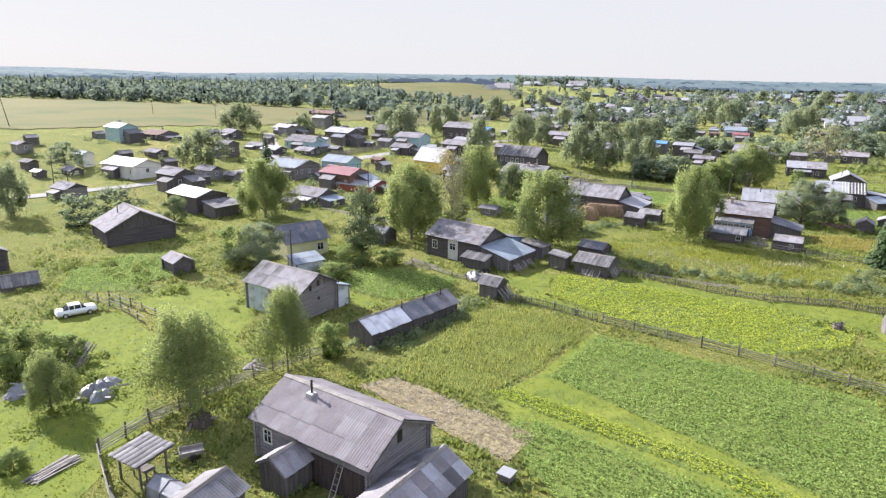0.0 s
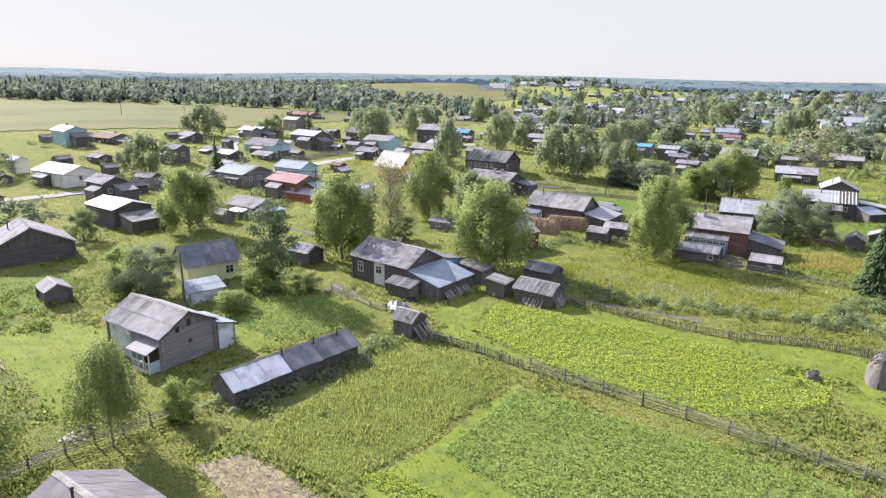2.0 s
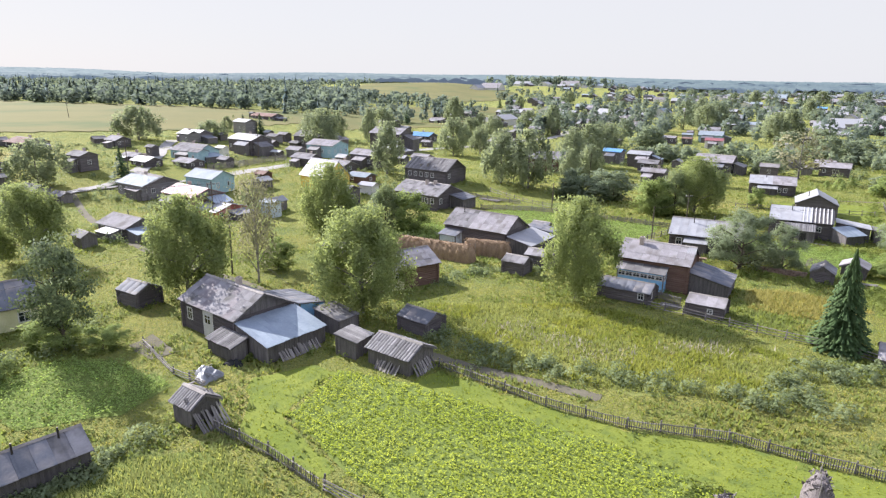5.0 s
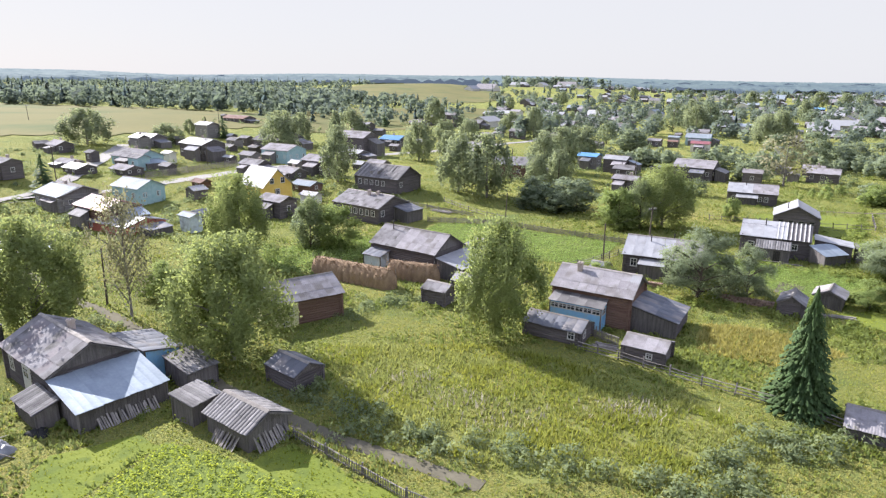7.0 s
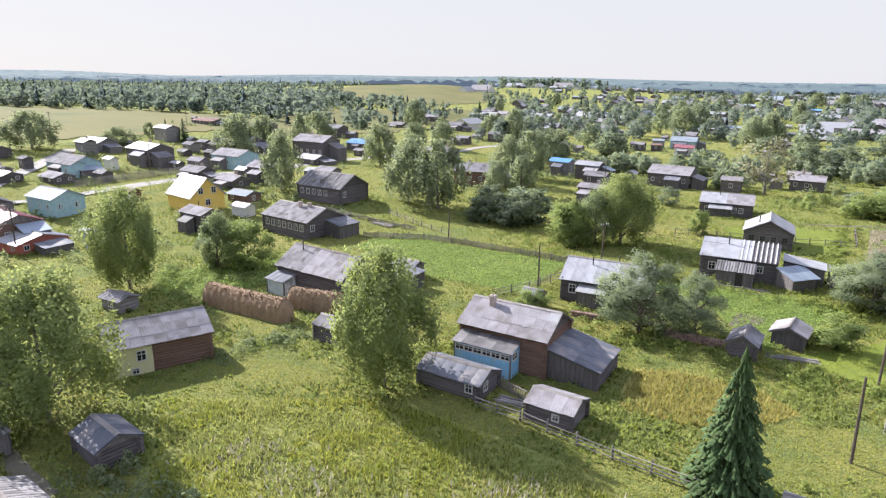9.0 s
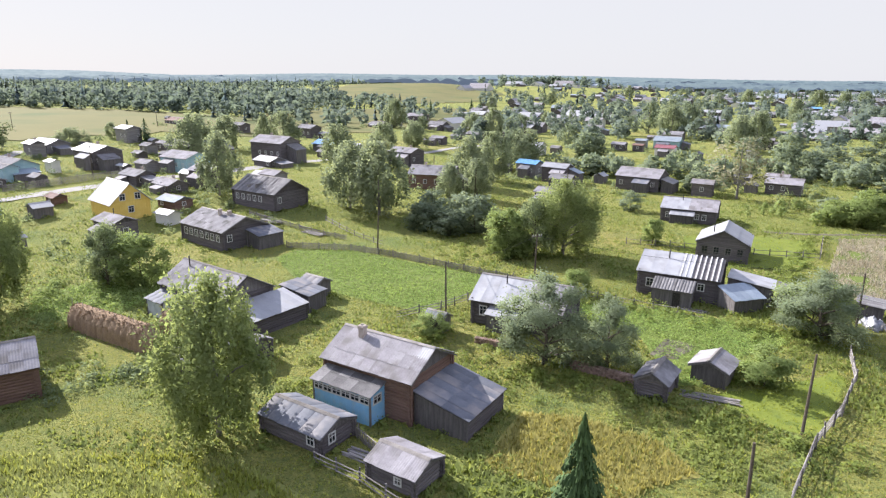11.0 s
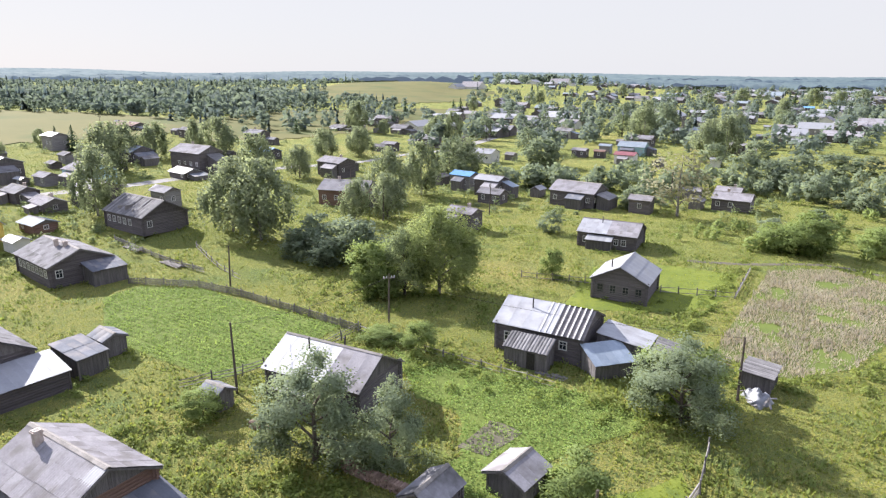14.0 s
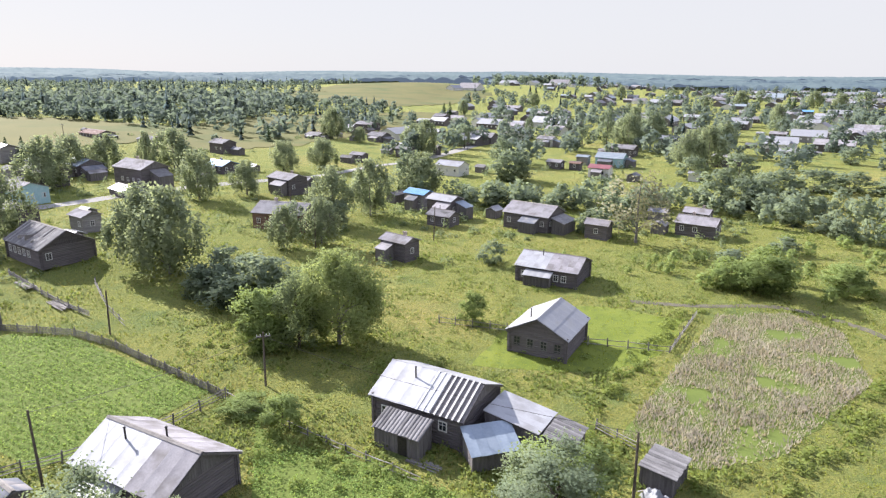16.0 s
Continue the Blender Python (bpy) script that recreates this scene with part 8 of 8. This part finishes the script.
leafy_crop("potato_plants", potato_far, "potato", "light green potato plants in rows", -42)
leafy_crop("potato_plants", bed_main, "potato_dark", "green potato plants in the near field", -34, 0.55, 0.33, 0.36, 11)
leafy_crop("potato_plants", bed_light, "potato", "light green potato plants in a narrow bed", -38, 0.55, 0.33, 0.34, 11)
leafy_crop("potato_plants", bed_dark, "potato_dark", "tall dark green potato plants", -38, 0.7, 0.42, 0.65, 16)
leafy_crop("potato_plants", potato_mid, "potato_dark", "potato plants in the fenced field", -30, 0.7, 0.4)
leafy_crop("garden_plants", [p for p in garden_bed], "potato_dark", "leafy garden plants below the ruined house", -30, 0.6, 0.4, 0.5)
leafy_crop("garden_plants", barn_garden, "potato_dark", "leafy green garden plants before the barn", -20, 0.6, 0.4, 0.5)
leafy_crop("garden_plants", shed_garden, "potato_dark", "weedy garden plants behind the long shed", -40, 0.6, 0.4, 0.6, 14)
leafy_crop("garden_plants", back_garden, "potato_dark", "leafy dark green garden plants behind the haystacks", -33, 0.7, 0.42, 0.5)
q = field_rows(oats, 0.22, 0.22, -40)
scatter("oat_stalks", q, 0.24 + 0.26 * wavy(q[:, 0], q[:, 1], 6), M["oats"], "yellow-green oats standing in a plot", "crop", 2.0, 3)
q = field_rows(rye_field, 0.24, 0.24, 50)
q = q[wavy(q[:, 0], q[:, 1], 11) + 0.25 * RNG.random(len(q)) > 0.42]
scatter("rye_stalks", q, 0.25 + 0.35 * wavy(q[:, 0], q[:, 1], 7), M["rye"], "pale brown seeded rye and thistles", "crop", 1.8, 2)
q = spread(3500, straw_bed)
scatter("straw_litter", q, RNG.uniform(0.05, 0.2, len(q)), M["rye"], "loose straw lying on the strip", "straw", 1.0, 2, 0.03, 2.5)

lo, hi = np.array([-80.0, 22.0]), np.array([190.0, 290.0])
q = RNG.uniform(lo, hi, (820000, 2))
line = np.array([(0, 0), (21, 25), (49, 56), (68, 69), (94, 90)], float)  # over which the flight goes
far_ = np.full(len(q), 1e9)
for a, b in zip(line, line[1:]):
    t_ = np.clip((q - a) @ (b - a) / ((b - a) @ (b - a)), 0, 1)
    far_ = np.minimum(far_, np.hypot(*(q - a - t_[:, None] * (b - a)).T))
q = q[RNG.random(len(q)) < (42 / np.maximum(far_, 42)) ** 1.35]
ok = np.ones(len(q), bool)
for fld in (oats, potato_far, bed_main, bed_light, bed_dark, potato_mid, rye_field, straw_bed, garden_bed, barn_garden, shed_garden):
    ok &= ~inside(q, fld)
for fx, fy, fr in FOOT:
    if lo[0] < fx < hi[0] and lo[1] < fy < hi[1]:
        ok &= (q[:, 0] - fx) ** 2 + (q[:, 1] - fy) ** 2 > (fr * 0.8) ** 2
for (x0, y0), (x1, y1) in zip(lane, lane[1:]):
    t_ = np.clip(((q[:, 0] - x0) * (x1 - x0) + (q[:, 1] - y0) * (y1 - y0)) / ((x1 - x0) ** 2 + (y1 - y0) ** 2), 0, 1)
    ok &= np.hypot(q[:, 0] - x0 - t_ * (x1 - x0), q[:, 1] - y0 - t_ * (y1 - y0)) > 0.45
q = q[ok]
rough = wavy(q[:, 0], q[:, 1], 19) * 0.6 + wavy(q[:, 1] + 31, q[:, 0] - 12, 7) * 0.4
qq = q + RNG.normal(0, 0.7, q.shape)  # ragged edges
yard = inside(qq, lawn_yard) | inside(qq, lawn_plot) | inside(qq, lawn_strip) | inside(qq, lawn_fenced) | inside(qq, lawn_side) | inside(qq, lawn_house) | inside(qq, lawn_path) | inside(q, potato_near)
mead = inside(q, meadow_dry) | inside(q, golden_strip)
tallness = np.where(yard, 0.10, 0.08 + 0.45 * np.clip(rough - 0.38, 0, 1))
pick = RNG.random(len(q))
dry = (mead & (pick < 0.62)) | (~yard & (wavy(q[:, 1] * 0.9, q[:, 0] + 40, 33) > 0.47) & (pick < 0.36))
weedy = ~dry & (rough > 0.47) & ~yard & (pick < 0.8)
rest = ~dry & ~weedy & ~yard
scatter("lawn_grass", q[yard], RNG.uniform(0.05, 0.17, yard.sum()), M["lawn_blade"], "short bright lawn grass", "grass", 0.8, 2)
gold_ = inside(q, golden_strip)
scatter("dry_grass", q[dry], np.where(gold_, 0.34, 0.14 + 0.24 * rough)[dry], M["dry"], "yellowed tall grass on the rough meadow", "grass", 1.6, 2)
scatter("tall_weeds", q[weedy], tallness[weedy] * 1.1 + 0.15, M["weed"], "tall green weeds and nettles", "weeds", 0.9, 2)
scatter("meadow_grass", q[rest], tallness[rest] * 0.85 + 0.08, M["grass"], "bright green meadow grass", "grass", 1.0, 2)
k = field_rows(golden_strip, 0.26, 0.26, 20)
scatter("ripe_grass", k, RNG.uniform(0.3, 0.6, len(k)), M["ripe"], "ripe golden grass standing in a strip", "grass", 1.8, 3)
k = field_rows(meadow_dry, 0.24, 0.24, 35)
k = k + RNG.normal(0, 0.12, k.shape)
k = k[wavy(k[:, 1], k[:, 0], 5) + 0.5 * RNG.random(len(k)) > 0.55]
ripe_ = wavy(k[:, 0] + 9, k[:, 1] * 1.3, 17) > 0.5
for side_, mat_, lab_ in ((ripe_, "oats", "tall yellowing hay grass in the meadow"), (~ripe_, "grass", "tall green hay grass in the meadow")):
    scatter("hay_grass", k[side_], 0.28 + 0.3 * wavy(k[side_, 0], k[side_, 1], 8), M[mat_], lab_, "grass", 1.7, 3)
k = np.concatenate([np.array(c_) + RNG.normal(0, 1, (n_, 2)) * s_ for c_, n_, s_ in (((34.5, 97.5), 110, (1.6, 1.4)), ((39.0, 94.0), 110, (2.0, 1.3)), ((43.5, 90.8), 80, (2.2, 1.0)), ((54.0, 92.5), 200, (1.9, 1.1)))])
scatter("thistle_heads", k, RNG.uniform(0.3, 0.6, len(k)), M["pale_weed"], "pale seeded thistles in the meadow", "weeds", 1.6, 2)


def undergrowth(name, line, n, spread_, h, label, mat="dark_leaf"):
    """A run of low shrubs and nettles, one ragged mass of leaves."""
    C, D = [], []
    seg = [math.dist(a, b) for a, b in zip(line, line[1:])]
    for i in range(n):
        k = int(RNG.choice(len(seg), p=np.array(seg) / sum(seg)))
        u = RNG.random()
        x, y = line[k][0] + (line[k + 1][0] - line[k][0]) * u + RNG.normal() * spread_, line[k][1] + (line[k + 1][1] - line[k][1]) * u + RNG.normal() * spread_
        r, hh = RNG.uniform(0.5, 1.3), h * RNG.uniform(0.5, 1.25)
        d = RNG.normal(size=(70, 3))
        d /= np.linalg.norm(d, axis=1)[:, None]
        d[:, 2] = np.abs(d[:, 2])
        C.append(np.array([x, y, ground_h(x, y)]) + d * [r, r, hh] * RNG.uniform(0.6, 1.0, (70, 1)))
        D.append(d + [0, 0, 0.5])
    v, f, nr = leaf_cards(np.concatenate(C), 0.15, 0.55, np.concatenate(D), 0.5)
    return tagged(new(name, mesh_np(name, v, f, M[mat], normals=nr)), label, "undergrowth", kind="stuff")


undergrowth("nettle_bank", [(24, 95), (29, 92), (34, 88.5), (40, 86), (50, 83), (60, 79)], 95, 1.2, 1.5, "dark nettles and shrubs along the lane")
undergrowth("nettle_bank", [(57.5, 82.5), (60, 85.5), (64, 87.5), (69, 87.5)], 45, 1.2, 1.3, "dark shrubs and nettles in the meadow corner")
undergrowth("nettle_bank", [(-11, 59), (-6, 62.5), (1, 70.5), (5, 75)], 40, 0.8, 1.0, "weeds along the long shed")
undergrowth("nettle_bank", [along(-4.0, 66.6, 48, -6.5, -2.6), along(-4.0, 66.6, 48, 6.8, -2.6)], 44, 0.35, 0.95, "tall nettles along the wall of the long shed")
undergrowth("nettle_bank", [(-30, 84), (-24, 83), (-17, 84), (-12, 90), (-13, 97)], 50, 1.6, 1.3, "shrubs behind the grey log house")
undergrowth("nettle_bank", [(-60, 90), (-48, 88), (-38, 80), (-34, 74)], 45, 1.8, 1.0, "rough weeds beside the barn", "weed")
undergrowth("nettle_bank", [(64, 122), (72, 119), (79, 114), (86, 110), (91, 104)], 60, 1.5, 1.0, "tall weeds along the field edge", "weed")
undergrowth("nettle_bank", [(44, 118), (48, 114), (50, 122), (58, 126), (66, 128)], 40, 1.8, 0.9, "rough growth behind the veranda house", "weed")
undergrowth("nettle_bank", [(76, 141), (82, 139), (88, 135), (96, 131), (106, 130)], 60, 1.6, 1.0, "weeds below the ruined house", "weed")
undergrowth("nettle_bank", [(106, 145), (110, 136), (120, 136.5), (133, 145), (142, 156)], 50, 1.0, 0.9, "weedy edge of the rye plot", "weed")
undergrowth("nettle_bank", [(107, 147), (114, 158), (121, 169), (128, 178)], 40, 0.8, 0.8, "weedy edge of the rye plot", "weed")
undergrowth("nettle_bank", [(24, 112), (30, 118), (35, 121), (42, 118)], 35, 1.5, 1.0, "shrubs round the haystacks")
undergrowth("nettle_bank", [(-4, 110), (4, 107), (12, 103)], 25, 1.2, 1.2, "shrubs along the lane by the log house")
undergrowth("nettle_bank", [(-40, 56), (-33, 52), (-29, 47)], 35, 2.0, 1.2, "weeds round the scrap heaps", "weed")
undergrowth("nettle_bank", [(13.2, 136.4), (14.0, 144.4), (17.0, 150.7), (22.6, 143.4), (20.0, 134.4), (17.7, 128.9), (7.7, 145.5)], 90, 2.2, 1.2, "shrubs and garden growth behind the haystacks", "sallow_leaf")
undergrowth("nettle_bank", [(60, 160), (70, 166), (84, 158), (94, 152)], 45, 2.5, 0.9, "rough weeds round the tree clump", "weed")


def weeds_round_walls():
    """Nettles and burdock in uneven clumps at the foot of the near buildings and sheds."""
    C, D = [], []
    for fx, fy, fr in FOOT:
        if not (-60 < fx < 150 and 36 < fy < 215) or fr < 1.5:
            continue
        for k in range(int(4 + fr * 2.2)):
            a = RNG.uniform(0, 2 * math.pi)
            q = fr * RNG.uniform(0.85, 1.35)
            x, y = fx + q * math.cos(a), fy + q * math.sin(a)
            if inside([(x, y)], lawn_yard)[0] or inside([(x, y)], straw_bed)[0]:
                continue
            r, hh = RNG.uniform(0.35, 0.95), RNG.uniform(0.35, 0.95)
            d = RNG.normal(size=(38, 3))
            d /= np.linalg.norm(d, axis=1)[:, None]
            d[:, 2] = np.abs(d[:, 2])
            C.append(np.array([x, y, ground_h(x, y)]) + d * [r, r, hh] * RNG.uniform(0.5, 1.0, (38, 1)))
            D.append(d + [0, 0, 0.6])
    v, f, nr = leaf_cards(np.concatenate(C), 0.15, 0.55, np.concatenate(D), 0.4)
    tagged(new("wall_weeds", mesh_np("wall_weeds", v, f, M["weed"], normals=nr)), "nettles and weeds round the old buildings", "weeds", kind="stuff")


weeds_round_walls()


def garden_shrubs():
    """Currant bushes, lilac and young trees in clumps between the village houses."""
    C, D = [], []
    for fx, fy, fr in VILLAGE:
        for k in range(int(5 + fr * 1.6)):
            a = RNG.uniform(0, 2 * math.pi)
            q = fr * RNG.uniform(0.9, 1.2) + RNG.uniform(0, 9)
            x, y = fx + q * math.cos(a), fy + q * math.sin(a)
            if inside([(x, y)], potato_mid)[0] or not off_road(x, y, 5.0) or any((x - a_) ** 2 + (y - b_) ** 2 < (q_ * 0.8) ** 2 for a_, b_, q_ in FOOT):
                continue
            r, hh = RNG.uniform(0.6, 1.7), RNG.uniform(0.7, 2.6)
            n = 60
            d = RNG.normal(size=(n, 3))
            d /= np.linalg.norm(d, axis=1)[:, None]
            d[:, 2] = np.abs(d[:, 2])
            C.append(np.array([x, y, ground_h(x, y)]) + d * [r, r, hh] * RNG.uniform(0.5, 1.0, (n, 1)))
            D.append(d + [0, 0, 0.4])
    v, f, nr = leaf_cards(np.concatenate(C), 0.24, 0.5, np.concatenate(D), 0.4)
    tagged(new("garden_shrubs", mesh_np("garden_shrubs", v, f, M["dark_leaf"], normals=nr)), "dark green shrubs in the village gardens", "shrubs", kind="stuff")


garden_shrubs()


def tussocks(name, area, n, low, high, mat, label):
    """Lumpy rough growth over a meadow: many low mounds of leaves, thicker in patches."""
    q = spread(n * 2, area)
    q = q[wavy(q[:, 0], q[:, 1], 23) * 0.6 + wavy(q[:, 1], q[:, 0], 9) * 0.4 > 0.47][:n]
    keep = np.ones(len(q), bool)
    for fx, fy, fr in FOOT:
        keep &= (q[:, 0] - fx) ** 2 + (q[:, 1] - fy) ** 2 > (fr * 0.85) ** 2
    for fld in (potato_mid, rye_field, garden_bed, barn_garden, shed_garden, lawn_plot, lawn_fenced, lawn_side, lawn_house, lawn_path, lawn_yard):
        keep &= ~inside(q, fld)
    q = q[keep]
    k = 30
    d = RNG.normal(size=(len(q), k, 3))
    d /= np.linalg.norm(d, axis=2)[:, :, None]
    d[:, :, 2] = np.abs(d[:, :, 2])
    r = RNG.uniform(0.4, 1.1, (len(q), 1, 1))
    h = RNG.uniform(low, high, (len(q), 1, 1))
    c = d * np.concatenate([r, r, h], 2) * RNG.uniform(0.5, 1.0, (len(q), k, 1))
    c[:, :, :2] += q[:, None, :]
    c[:, :, 2] += np.array([ground_h(a_, b_) for a_, b_ in q])[:, None]
    v, f, nr = leaf_cards(c.reshape(-1, 3), 0.115, 0.6, (d + [0, 0, 1.2]).reshape(-1, 3), 0.4)
    tagged(new(name, mesh_np(name, v, f, M[mat], normals=nr)), label, "weeds", kind="stuff")


tussocks("rough_growth", [(58, 150), (75, 146), (108, 150), (150, 165), (230, 200), (250, 300), (110, 245), (60, 215)], 1500, 0.3, 0.9, "weed", "lumpy rough growth over the wet meadow")
tussocks("rough_growth", [(44, 118), (70, 100), (96, 106), (108, 130), (70, 150), (58, 132)], 500, 0.25, 0.7, "weed", "rough weeds between the old houses")
tussocks("rough_growth", [(-62, 74), (-34, 72), (-24, 84), (0, 76), (4, 84), (-14, 104), (-60, 112)], 480, 0.25, 0.7, "weed", "rough weeds behind the log houses")
